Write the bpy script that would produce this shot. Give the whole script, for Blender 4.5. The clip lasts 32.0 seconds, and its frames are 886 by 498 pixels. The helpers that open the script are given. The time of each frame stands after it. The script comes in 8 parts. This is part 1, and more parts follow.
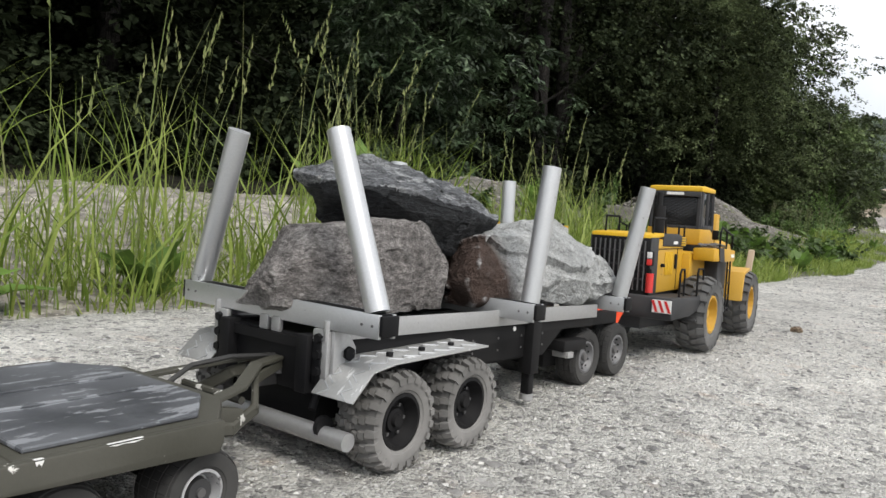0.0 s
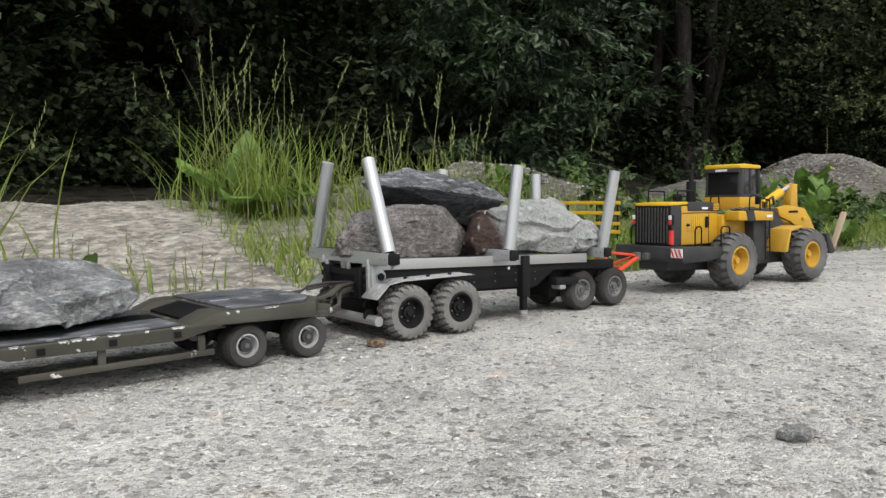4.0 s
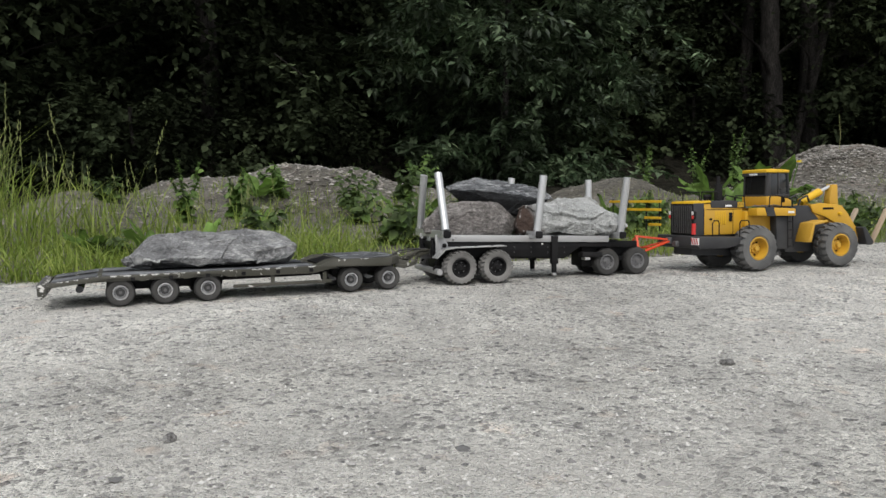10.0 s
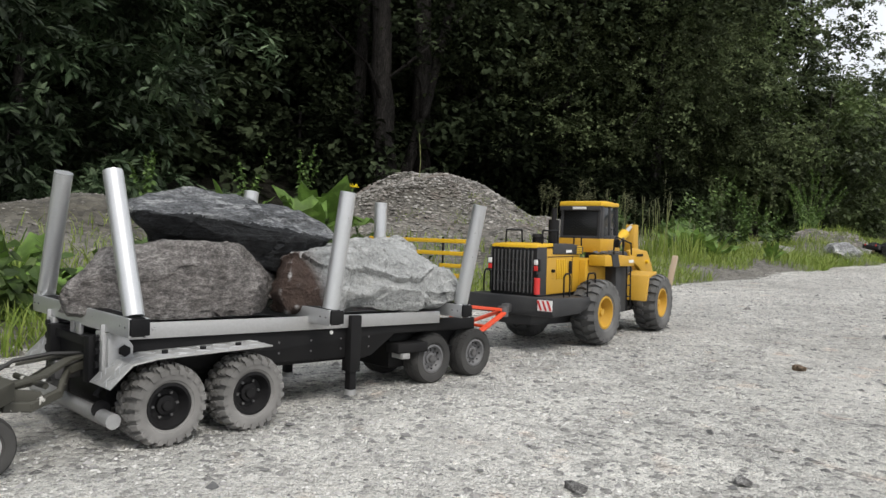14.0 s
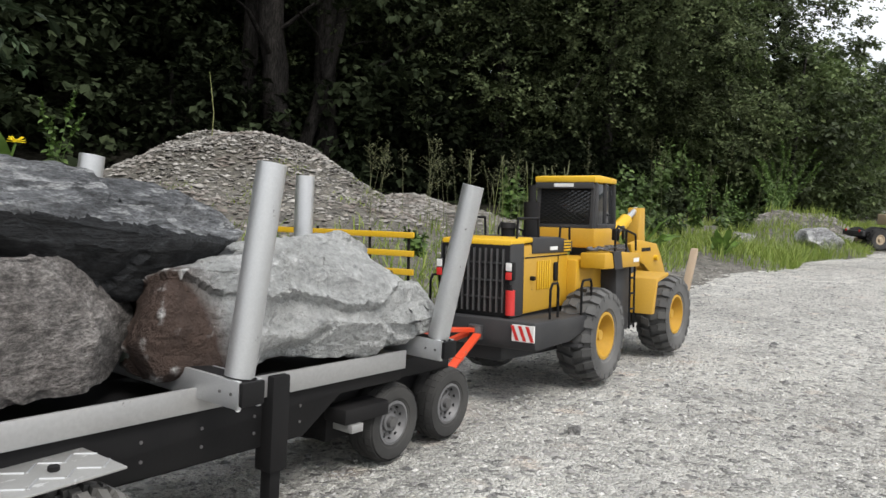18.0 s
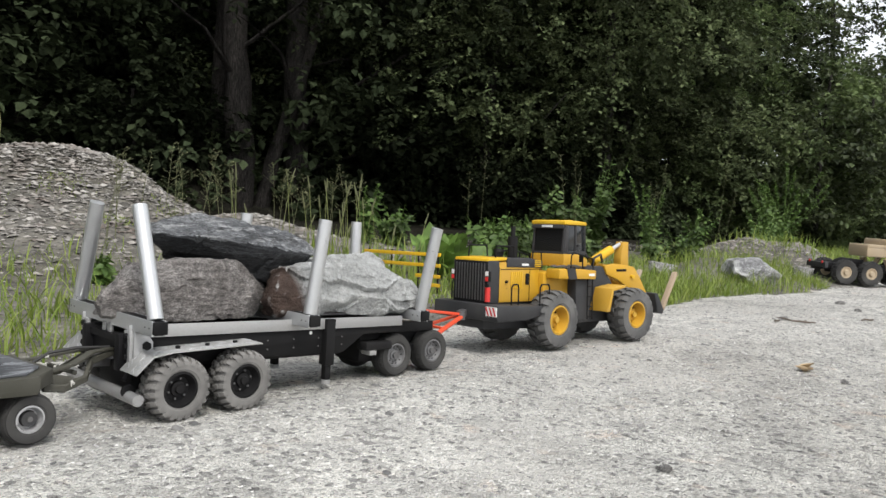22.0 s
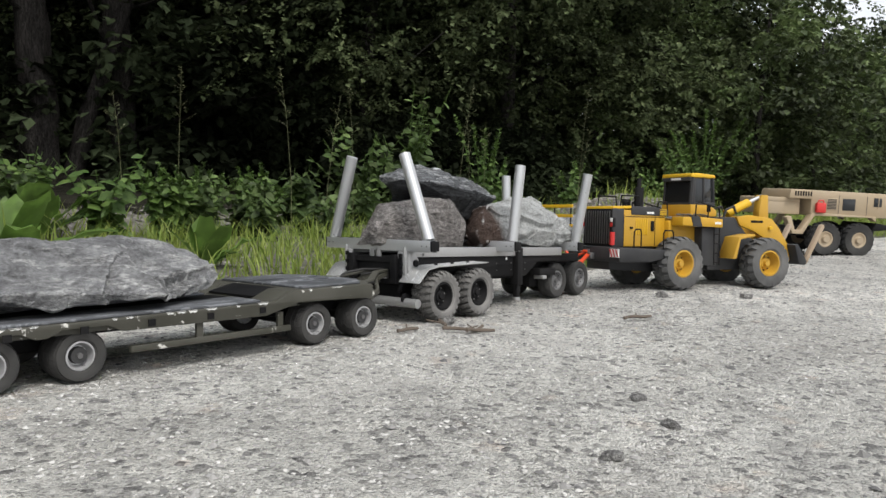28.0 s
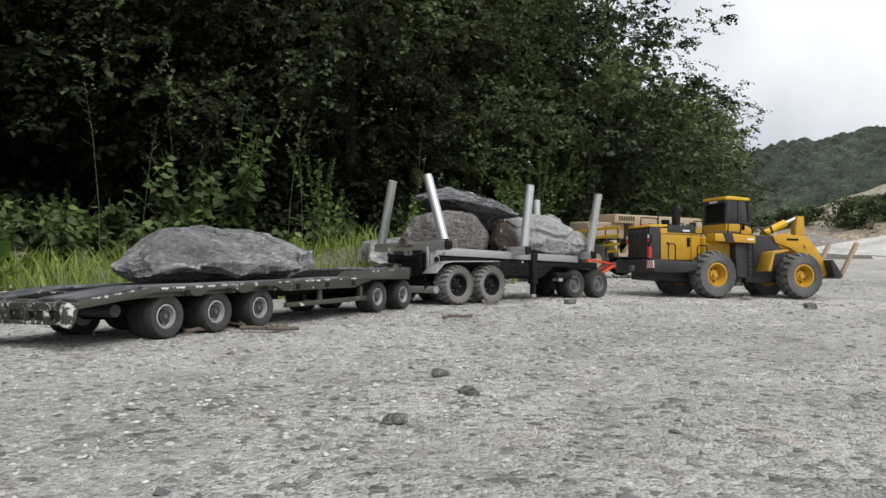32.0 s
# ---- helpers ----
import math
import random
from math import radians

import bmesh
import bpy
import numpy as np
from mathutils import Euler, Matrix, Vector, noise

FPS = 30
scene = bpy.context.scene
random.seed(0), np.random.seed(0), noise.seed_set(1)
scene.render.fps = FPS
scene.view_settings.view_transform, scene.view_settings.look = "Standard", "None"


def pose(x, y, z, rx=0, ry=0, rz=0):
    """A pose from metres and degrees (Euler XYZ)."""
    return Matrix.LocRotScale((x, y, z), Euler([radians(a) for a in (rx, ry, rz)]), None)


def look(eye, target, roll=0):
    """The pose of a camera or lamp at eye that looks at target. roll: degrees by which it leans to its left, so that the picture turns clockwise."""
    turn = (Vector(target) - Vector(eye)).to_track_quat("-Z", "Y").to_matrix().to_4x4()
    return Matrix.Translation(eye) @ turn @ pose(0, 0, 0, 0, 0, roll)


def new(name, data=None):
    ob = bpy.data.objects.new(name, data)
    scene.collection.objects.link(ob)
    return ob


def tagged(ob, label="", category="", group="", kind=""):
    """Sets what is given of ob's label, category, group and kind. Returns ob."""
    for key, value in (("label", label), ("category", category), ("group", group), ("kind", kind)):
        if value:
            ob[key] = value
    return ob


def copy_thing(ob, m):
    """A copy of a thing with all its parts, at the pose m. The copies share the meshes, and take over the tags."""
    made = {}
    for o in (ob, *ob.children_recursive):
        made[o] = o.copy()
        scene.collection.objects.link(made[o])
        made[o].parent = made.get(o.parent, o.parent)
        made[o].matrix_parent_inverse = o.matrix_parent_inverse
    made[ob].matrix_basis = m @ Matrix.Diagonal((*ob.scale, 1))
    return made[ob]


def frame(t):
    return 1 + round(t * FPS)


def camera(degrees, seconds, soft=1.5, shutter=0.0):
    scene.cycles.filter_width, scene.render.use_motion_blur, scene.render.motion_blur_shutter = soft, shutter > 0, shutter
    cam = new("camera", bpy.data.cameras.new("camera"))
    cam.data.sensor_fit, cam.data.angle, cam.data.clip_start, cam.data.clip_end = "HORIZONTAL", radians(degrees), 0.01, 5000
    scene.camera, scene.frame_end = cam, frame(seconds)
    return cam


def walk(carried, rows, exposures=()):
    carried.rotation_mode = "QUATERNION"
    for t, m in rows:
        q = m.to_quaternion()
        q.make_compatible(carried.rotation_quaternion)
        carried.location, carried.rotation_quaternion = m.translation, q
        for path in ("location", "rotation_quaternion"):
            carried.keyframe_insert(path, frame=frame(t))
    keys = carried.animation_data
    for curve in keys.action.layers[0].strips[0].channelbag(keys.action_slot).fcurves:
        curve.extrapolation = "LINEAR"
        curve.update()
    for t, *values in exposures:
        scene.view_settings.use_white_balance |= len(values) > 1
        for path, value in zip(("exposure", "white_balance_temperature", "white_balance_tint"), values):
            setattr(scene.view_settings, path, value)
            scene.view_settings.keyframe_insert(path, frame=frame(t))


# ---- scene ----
cam = camera(59.08, 32.0)
# seconds, eye, yaw, pitch and roll in degrees
PATH = [
    (0, -1.1389, -0.5187, 0.2253, -50.27, -4.98, 6.44),
    (0.5, -0.9909, -0.5420, 0.2196, -48.33, -4.30, 5.86),
    (1, -0.8482, -0.5701, 0.2181, -45.53, -5.11, 5.33),
    (1.5, -0.7237, -0.6096, 0.2304, -43.73, -5.32, 4.91),
    (2, -0.6003, -0.6597, 0.2441, -42.47, -4.82, 4.62),
    (2.5, -0.4671, -0.7201, 0.2484, -41.02, -5.26, 4.85),
    (3, -0.3191, -0.7954, 0.2483, -38.68, -5.81, 4.52),
    (3.5, -0.1464, -0.8905, 0.2455, -36.72, -5.96, 2.55),
    (5.5, 0.4878, -1.2143, 0.2758, -28.53, -6.94, 1.40),
    (6, 0.5886, -1.2593, 0.2790, -29.65, -6.38, 1.15),
    (7, 0.8009, -1.4483, 0.2912, -27.78, -5.31, -0.18),
    (7.5, 0.9610, -1.5220, 0.2914, -26.55, -5.89, -0.27),
    (8, 1.1436, -1.5863, 0.2903, -25.36, -5.68, -0.17),
    (8.5, 1.3421, -1.6510, 0.2919, -24.82, -5.03, -0.10),
    (9, 1.5354, -1.7008, 0.2926, -23.26, -5.58, -0.01),
    (9.5, 1.6863, -1.7195, 0.2886, -20.39, -5.84, 0.12),
    (10, 1.8367, -1.7198, 0.2841, -19.38, -6.46, 0.18),
    (10.5, 2.0246, -1.7196, 0.2812, -18.33, -7.25, -0.16),
    (11, 2.2248, -1.6873, 0.2816, -21.73, -5.49, -0.24),
    (11.5, 2.4281, -1.5868, 0.2912, -26.60, -5.82, 0.76),
    (12, 2.6240, -1.4490, 0.2990, -30.67, -5.15, 1.95),
    (12.5, 2.7895, -1.2900, 0.2938, -32.20, -5.48, 2.62),
    (13, 2.9523, -1.1176, 0.2820, -36.51, -5.65, 3.09),
    (13.5, 3.1380, -0.9408, 0.2635, -41.53, -5.00, 3.44),
    (14, 3.3300, -0.7721, 0.2458, -43.71, -3.55, 3.74),
    (14.5, 3.5105, -0.6308, 0.2403, -50.26, -3.04, 4.18),
    (15, 3.7093, -0.5051, 0.2345, -52.20, -3.06, 4.50),
    (15.5, 3.9534, -0.3891, 0.2187, -54.10, -2.36, 4.46),
    (17.5, 4.6227, -0.2154, 0.2361, -49.15, -4.43, 3.15),
    (18, 4.8002, -0.2373, 0.2393, -45.42, -4.74, 3.65),
    (18.5, 4.9714, -0.2900, 0.2447, -41.04, -4.87, 3.50),
    (19, 5.1248, -0.3461, 0.2509, -39.51, -4.70, 3.31),
    (19.5, 5.2449, -0.3703, 0.2558, -38.83, -5.30, 3.89),
    (20, 5.3470, -0.3957, 0.2622, -40.56, -4.57, 4.44),
    (20.5, 5.4346, -0.4534, 0.2748, -38.62, -4.52, 4.23),
    (21, 5.5273, -0.5141, 0.2852, -38.04, -4.02, 3.89),
    (21.5, 5.6538, -0.5552, 0.2819, -39.49, -3.35, 3.94),
    (22, 5.7911, -0.5879, 0.2782, -40.17, -3.21, 4.04),
    (22.5, 5.9236, -0.6109, 0.2862, -40.47, -3.57, 3.96),
    (23, 6.0572, -0.6383, 0.2981, -38.07, -3.71, 3.90),
    (23.5, 6.1905, -0.6959, 0.3139, -37.04, -3.51, 4.07),
    (24, 6.3302, -0.7469, 0.3221, -39.23, -2.82, 4.25),
    (24.5, 6.4879, -0.7581, 0.3037, -41.50, -3.63, 4.27),
    (25, 6.6468, -0.7449, 0.2816, -41.06, -4.16, 4.16),
    (25.5, 6.7951, -0.7139, 0.2805, -36.13, -4.55, 3.79),
    (26, 6.9291, -0.6577, 0.2755, -32.40, -4.27, 3.51),
    (26.5, 7.0403, -0.5707, 0.2481, -32.26, -4.96, 3.68),
    (28.5, 7.4198, -0.2453, 0.1965, -46.11, -4.66, 2.61),
    (29, 7.4305, -0.2084, 0.1771, -49.95, -4.56, 2.86),
    (29.5, 7.4347, -0.2147, 0.1684, -51.65, -3.71, 2.51),
    (30, 7.4372, -0.2380, 0.1620, -51.63, -2.70, 1.91),
    (30.5, 7.4433, -0.2512, 0.1474, -52.56, -1.96, 1.34),
    (31, 7.4506, -0.2655, 0.1336, -52.85, -1.19, 0.97),
    (31.5, 7.4584, -0.2842, 0.1281, -52.27, -0.98, 1.22),
    (32, 7.4664, -0.3042, 0.1251, -52.22, -0.60, 1.67),
]


def aim(x, y, z, yaw, pitch, roll):
    return Matrix.Translation((x, y, z)) @ pose(0, 0, 0, 0, 0, yaw) @ pose(0, 0, 0, 90 + pitch) @ pose(0, 0, 0, 0, 0, roll)


walk(cam, [(r[0], aim(*r[1:])) for r in PATH],
     [(0, 0.75), (3, 0.70), (6, 0.52), (9, 0.45), (12, 0.50), (13, 0.55), (15, 0.68), (19, 0.80), (21, 0.85), (26, 0.75), (29, 0.55), (32, 0.40)])

# ---- light: an overcast summer day, brighter from behind the camera ----
world = bpy.data.worlds.new("overcast")
scene.world = world
world.use_nodes = True
wn, wl = world.node_tree.nodes, world.node_tree.links
sky = wn.new("ShaderNodeTexSky")
sky.sky_type, sky.sun_disc, sky.sun_elevation, sky.sun_rotation = "NISHITA", False, radians(52), radians(200)
sky.dust_density, sky.air_density = 4.0, 1.0
coord = wn.new("ShaderNodeTexCoord")
cloud = wn.new("ShaderNodeTexNoise")
cloud.inputs["Scale"].default_value, cloud.inputs["Detail"].default_value = 2.2, 6
wl.new(coord.outputs["Generated"], cloud.inputs["Vector"])
cramp = wn.new("ShaderNodeValToRGB")
cramp.color_ramp.elements[0].position, cramp.color_ramp.elements[0].color = 0.34, (4.7, 5.0, 5.5, 1)
cramp.color_ramp.elements[1].position, cramp.color_ramp.elements[1].color = 0.62, (8.6, 8.75, 8.9, 1)
wl.new(cloud.outputs["Fac"], cramp.inputs[0])
cmix = wn.new("ShaderNodeMix")
cmix.data_type = "RGBA"
cmix.inputs[0].default_value = 0.85
wl.new(sky.outputs[0], cmix.inputs[6])
wl.new(cramp.outputs[0], cmix.inputs[7])
wl.new(cmix.outputs[2], wn["Background"].inputs["Color"])
wn["Background"].inputs["Strength"].default_value = 0.10
sun = new("sun", bpy.data.lights.new("sun", "SUN"))
sun.data.energy, sun.data.angle, sun.data.color = 1.5, radians(22), (1.0, 0.97, 0.92)
sun.matrix_basis = look((2, -6, 9), (4, 0, 0))


# ---- mesh helpers ----
def part(name, bm, mat, parent=None, label="", smooth=35):
    me = bpy.data.meshes.new(name)
    bm.normal_update()
    bm.to_mesh(me)
    bm.free()
    if smooth:
        me.polygons.foreach_set("use_smooth", [True] * len(me.polygons))
        me.set_sharp_from_angle(angle=radians(smooth))
    me.materials.append(mat)
    ob = new(name, me)
    ob.parent = parent
    if label:
        ob["label"] = label
    return ob


def box(bm, x0, x1, y0, y1, z0, z1, bev=0.0):
    r = bmesh.ops.create_cube(bm, size=1, matrix=Matrix.Translation(((x0 + x1) / 2, (y0 + y1) / 2, (z0 + z1) / 2)) @ Matrix.Diagonal((abs(x1 - x0), abs(y1 - y0), abs(z1 - z0), 1)))
    if bev:
        edges = list({e for v in r["verts"] for e in v.link_edges})
        bmesh.ops.bevel(bm, geom=edges, offset=bev, segments=2, affect="EDGES", profile=0.5)
    return bm


def rod(bm, a, b, r, r2=None, seg=12):
    a, b = Vector(a), Vector(b)
    d = b - a
    m = Matrix.Translation((a + b) / 2) @ d.to_track_quat("Z", "Y").to_matrix().to_4x4()
    bmesh.ops.create_cone(bm, cap_ends=True, segments=seg, radius1=r, radius2=r if r2 is None else r2, depth=d.length, matrix=m)
    return bm


def rail(bm, pts, r, seg=8):
    for a, b in zip(pts, pts[1:]):
        rod(bm, a, b, r, seg=seg)
    for p in pts[1:-1]:
        bmesh.ops.create_icosphere(bm, subdivisions=1, radius=r * 1.02, matrix=Matrix.Translation(p))
    return bm


def strap(bm, pts, wide, thick):
    """A flat bar through the points, wide across and thick upwards."""
    for a, b in zip(pts, pts[1:]):
        a, b = Vector(a), Vector(b)
        d = (b - a).normalized()
        side = d.cross(Vector((0, 0, 1))).normalized() * wide / 2
        up = side.cross(d).normalized() * thick / 2
        a, b = a - d * thick * 0.3, b + d * thick * 0.3
        v = [bm.verts.new(p + i * side + j * up) for p in (a, b) for i, j in ((-1, -1), (1, -1), (1, 1), (-1, 1))]
        fs = [bm.faces.new(v[:4]), bm.faces.new(v[4:][::-1])] + [bm.faces.new((v[k], v[(k + 1) % 4], v[4 + (k + 1) % 4], v[4 + k])) for k in range(4)]
        bmesh.ops.recalc_face_normals(bm, faces=fs)
        bmesh.ops.bevel(bm, geom=list({e for f in fs for e in f.edges}), offset=thick * 0.15, segments=1, affect="EDGES")
    return bm


def prism(bm, pts, y0, y1, bev=0.0):
    """A polygon in x, z drawn out from y0 to y1."""
    a = [bm.verts.new((x, y0, z)) for x, z in pts]
    b = [bm.verts.new((x, y1, z)) for x, z in pts]
    n = len(pts)
    faces = [bm.faces.new(a), bm.faces.new(b[::-1])] + [bm.faces.new((a[(i + 1) % n], a[i], b[i], b[(i + 1) % n])) for i in range(n)]
    bmesh.ops.recalc_face_normals(bm, faces=faces)
    if bev:
        bmesh.ops.bevel(bm, geom=list({e for f in faces for e in f.edges}), offset=bev, segments=2, affect="EDGES", profile=0.5)
    return bm


def lathe(bm, prof, seg=32, caps=True):
    """Rings of (radius, y) turned round the y axis."""
    rings = []
    for r, y in prof:
        rings.append([bm.verts.new((r * math.cos(2 * math.pi * k / seg), y, r * math.sin(2 * math.pi * k / seg))) for k in range(seg)])
    for p, q in zip(rings, rings[1:]):
        for k in range(seg):
            bm.faces.new((p[k], p[(k + 1) % seg], q[(k + 1) % seg], q[k]))
    if caps:
        bm.faces.new(rings[0][::-1])
        bm.faces.new(rings[-1])
    bmesh.ops.recalc_face_normals(bm, faces=bm.faces[:])
    return bm


def empty(name, label, category, group=""):
    return tagged(new(name), label, category, group)


# ---- materials ----
def material(name):
    m = bpy.data.materials.new(name)
    m.use_nodes = True
    n = m.node_tree.nodes
    return m, n, m.node_tree.links, n["Principled BSDF"]


def ramp(n, stops):
    r = n.new("ShaderNodeValToRGB")
    e = r.color_ramp.elements
    e[0].position, e[0].color = stops[0][0], (*stops[0][1], 1)
    e[1].position, e[1].color = stops[-1][0], (*stops[-1][1], 1)
    for p, c in stops[1:-1]:
        k = e.new(p)
        k.color = (*c, 1)
    return r


def noise_tex(n, l, scale, detail=4.0, rough=0.55, coord="Object", stretch=None):
    tc = n.new("ShaderNodeTexCoord")
    t = n.new("ShaderNodeTexNoise")
    t.inputs["Scale"].default_value, t.inputs["Detail"].default_value, t.inputs["Roughness"].default_value = scale, detail, rough
    if stretch:
        mp = n.new("ShaderNodeMapping")
        mp.inputs["Scale"].default_value = stretch
        l.new(tc.outputs[coord], mp.inputs["Vector"])
        l.new(mp.outputs["Vector"], t.inputs["Vector"])
    else:
        l.new(tc.outputs[coord], t.inputs["Vector"])
    return t


def mix(n, l, a, b, fac, mode="MIX"):
    m = n.new("ShaderNodeMix")
    m.data_type, m.blend_type = "RGBA", mode
    for sock, v in ((m.inputs[6], a), (m.inputs[7], b), (m.inputs[0], fac)):
        if hasattr(v, "links"):
            l.new(v, sock)
        elif isinstance(v, tuple):
            sock.default_value = (*v, 1)
        else:
            sock.default_value = v
    return m.outputs[2]


def bump(n, l, bs, height, strength=0.4, dist=0.002):
    b = n.new("ShaderNodeBump")
    b.inputs["Strength"].default_value, b.inputs["Distance"].default_value = strength, dist
    l.new(height, b.inputs["Height"])
    l.new(b.outputs["Normal"], bs.inputs["Normal"])


def paint(name, col, rough=0.45, metal=0.0, dust=0.35, dust_col=(0.36, 0.34, 0.31), grain=60, chips=None, spec=0.5):
    """A painted, rubber or metal surface with grain, stains and road dust."""
    m, n, l, bs = material(name)
    big, fine = noise_tex(n, l, 9, 5), noise_tex(n, l, grain * 6, 3)
    r = ramp(n, [(0.35, (0, 0, 0)), (0.75, (1, 1, 1))])
    l.new(big.outputs["Fac"], r.inputs[0])
    mul = n.new("ShaderNodeMath")
    mul.operation = "MULTIPLY"
    mul.inputs[1].default_value = dust
    l.new(r.outputs[0], mul.inputs[0])
    shade = mix(n, l, tuple(c * 0.86 for c in col), tuple(min(1, c * 1.08) for c in col), fine.outputs["Fac"])
    out = mix(n, l, shade, dust_col, mul.outputs[0])
    if chips:
        ct = noise_tex(n, l, chips[1], 6, 0.7, stretch=chips[3] if len(chips) > 3 else None)
        cr = ramp(n, [(chips[2], (0, 0, 0)), (chips[2] + 0.015, (1, 1, 1))])
        l.new(ct.outputs["Fac"], cr.inputs[0])
        out = mix(n, l, out, chips[0], cr.outputs[0])
    l.new(out, bs.inputs["Base Color"])
    rr = n.new("ShaderNodeMapRange")
    rr.inputs["To Min"].default_value, rr.inputs["To Max"].default_value = max(0.05, rough - 0.1), min(1, rough + 0.25)
    l.new(big.outputs["Fac"], rr.inputs["Value"])
    l.new(rr.outputs[0], bs.inputs["Roughness"])
    bs.inputs["Metallic"].default_value = metal
    bs.inputs["Specular IOR Level"].default_value = spec
    bump(n, l, bs, fine.outputs["Fac"], 0.15, 0.0006)
    return m


YELLOW = paint("yellow_paint", (0.545, 0.305, 0.020), 0.42, dust=0.26, dust_col=(0.30, 0.235, 0.14), spec=0.35, chips=((0.16, 0.10, 0.03), 70, 0.69))
YELLOW_BRIGHT = paint("bright_yellow_paint", (0.69, 0.415, 0.014), 0.4, dust=0.14, dust_col=(0.34, 0.26, 0.12), spec=0.35)
CHARCOAL = paint("charcoal_paint", (0.026, 0.027, 0.030), 0.5, dust=0.10, spec=0.3)
BLACK = paint("black_paint", (0.007, 0.007, 0.008), 0.5, dust=0.03, spec=0.15)
GRILLE = paint("black_grille", (0.006, 0.006, 0.007), 0.6, dust=0.04, spec=0.2)
RUBBER = paint("dusty_rubber", (0.024, 0.024, 0.024), 0.9, dust=0.45, dust_col=(0.155, 0.150, 0.142), spec=0.25)
RUBBER_GREY = paint("grey_dusty_rubber", (0.060, 0.060, 0.060), 0.9, dust=0.75, dust_col=(0.245, 0.242, 0.236), spec=0.2)
RUBBER_PALE = paint("dust_caked_rubber", (0.075, 0.073, 0.069), 0.95, dust=0.85, dust_col=(0.345, 0.335, 0.322), spec=0.2)
ALU = paint("brushed_aluminium", (0.60, 0.61, 0.62), 0.36, 0.8, dust=0.30, dust_col=(0.40, 0.395, 0.385), grain=120, chips=((0.22, 0.22, 0.22), 60, 0.68))
ALU_DULL = paint("dull_aluminium", (0.46, 0.46, 0.46), 0.5, 0.75, dust=0.25, chips=((0.12, 0.12, 0.12), 40, 0.66))
STEEL = paint("dark_steel", (0.16, 0.16, 0.165), 0.45, 0.8, dust=0.25)
RIM_GREY = paint("grey_rim", (0.20, 0.20, 0.205), 0.5, 0.5, dust=0.3, dust_col=(0.2, 0.195, 0.185))
OLIVE = paint("chipped_olive_paint", (0.048, 0.047, 0.036), 0.5, dust=0.24, dust_col=(0.20, 0.19, 0.17), chips=((0.62, 0.61, 0.57), 55, 0.640), spec=0.35)
OLIVE_WORN = paint("flaking_olive_paint", (0.030, 0.030, 0.023), 0.5, dust=0.2, dust_col=(0.24, 0.23, 0.21), chips=((0.60, 0.59, 0.56), 95, 0.545), spec=0.35)
MATTING = paint("black_rubber_matting", (0.044, 0.047, 0.053), 0.45, dust=0.62, dust_col=(0.25, 0.26, 0.278), chips=((0.22, 0.23, 0.245), 22, 0.56, (1, 4, 1)))
RIM_SILVER = paint("silver_rim", (0.56, 0.56, 0.57), 0.4, 0.6, dust=0.3, dust_col=(0.33, 0.32, 0.31), chips=((0.14, 0.14, 0.14), 90, 0.62))
RED = paint("red_plastic", (0.62, 0.018, 0.016), 0.35, dust=0.1)
ORANGE = paint("orange_red_paint", (0.66, 0.060, 0.012), 0.45, dust=0.15, chips=((0.20, 0.15, 0.12), 60, 0.66))
CHEQUER = paint("scuffed_chequer_plate", (0.50, 0.50, 0.49), 0.42, 0.7, dust=0.45, dust_col=(0.42, 0.41, 0.39), chips=((0.75, 0.75, 0.74), 34, 0.60, (1, 3, 1)))
WHITE = paint("white_paint", (0.78, 0.78, 0.76), 0.5, dust=0.15)
TAN = paint("tan_paint", (0.40, 0.31, 0.20), 0.55, dust=0.25)
TIMBER = paint("weathered_timber", (0.38, 0.29, 0.20), 0.8, dust=0.4)
HOSE = paint("black_hose", (0.012, 0.012, 0.012), 0.5, dust=0.1)


def glass(name):
    m, n, l, bs = material(name)
    bs.inputs["Base Color"].default_value = (0.02, 0.022, 0.024, 1)
    bs.inputs["Roughness"].default_value = 0.08
    return m


GLASS = glass("dark_cab_glass")


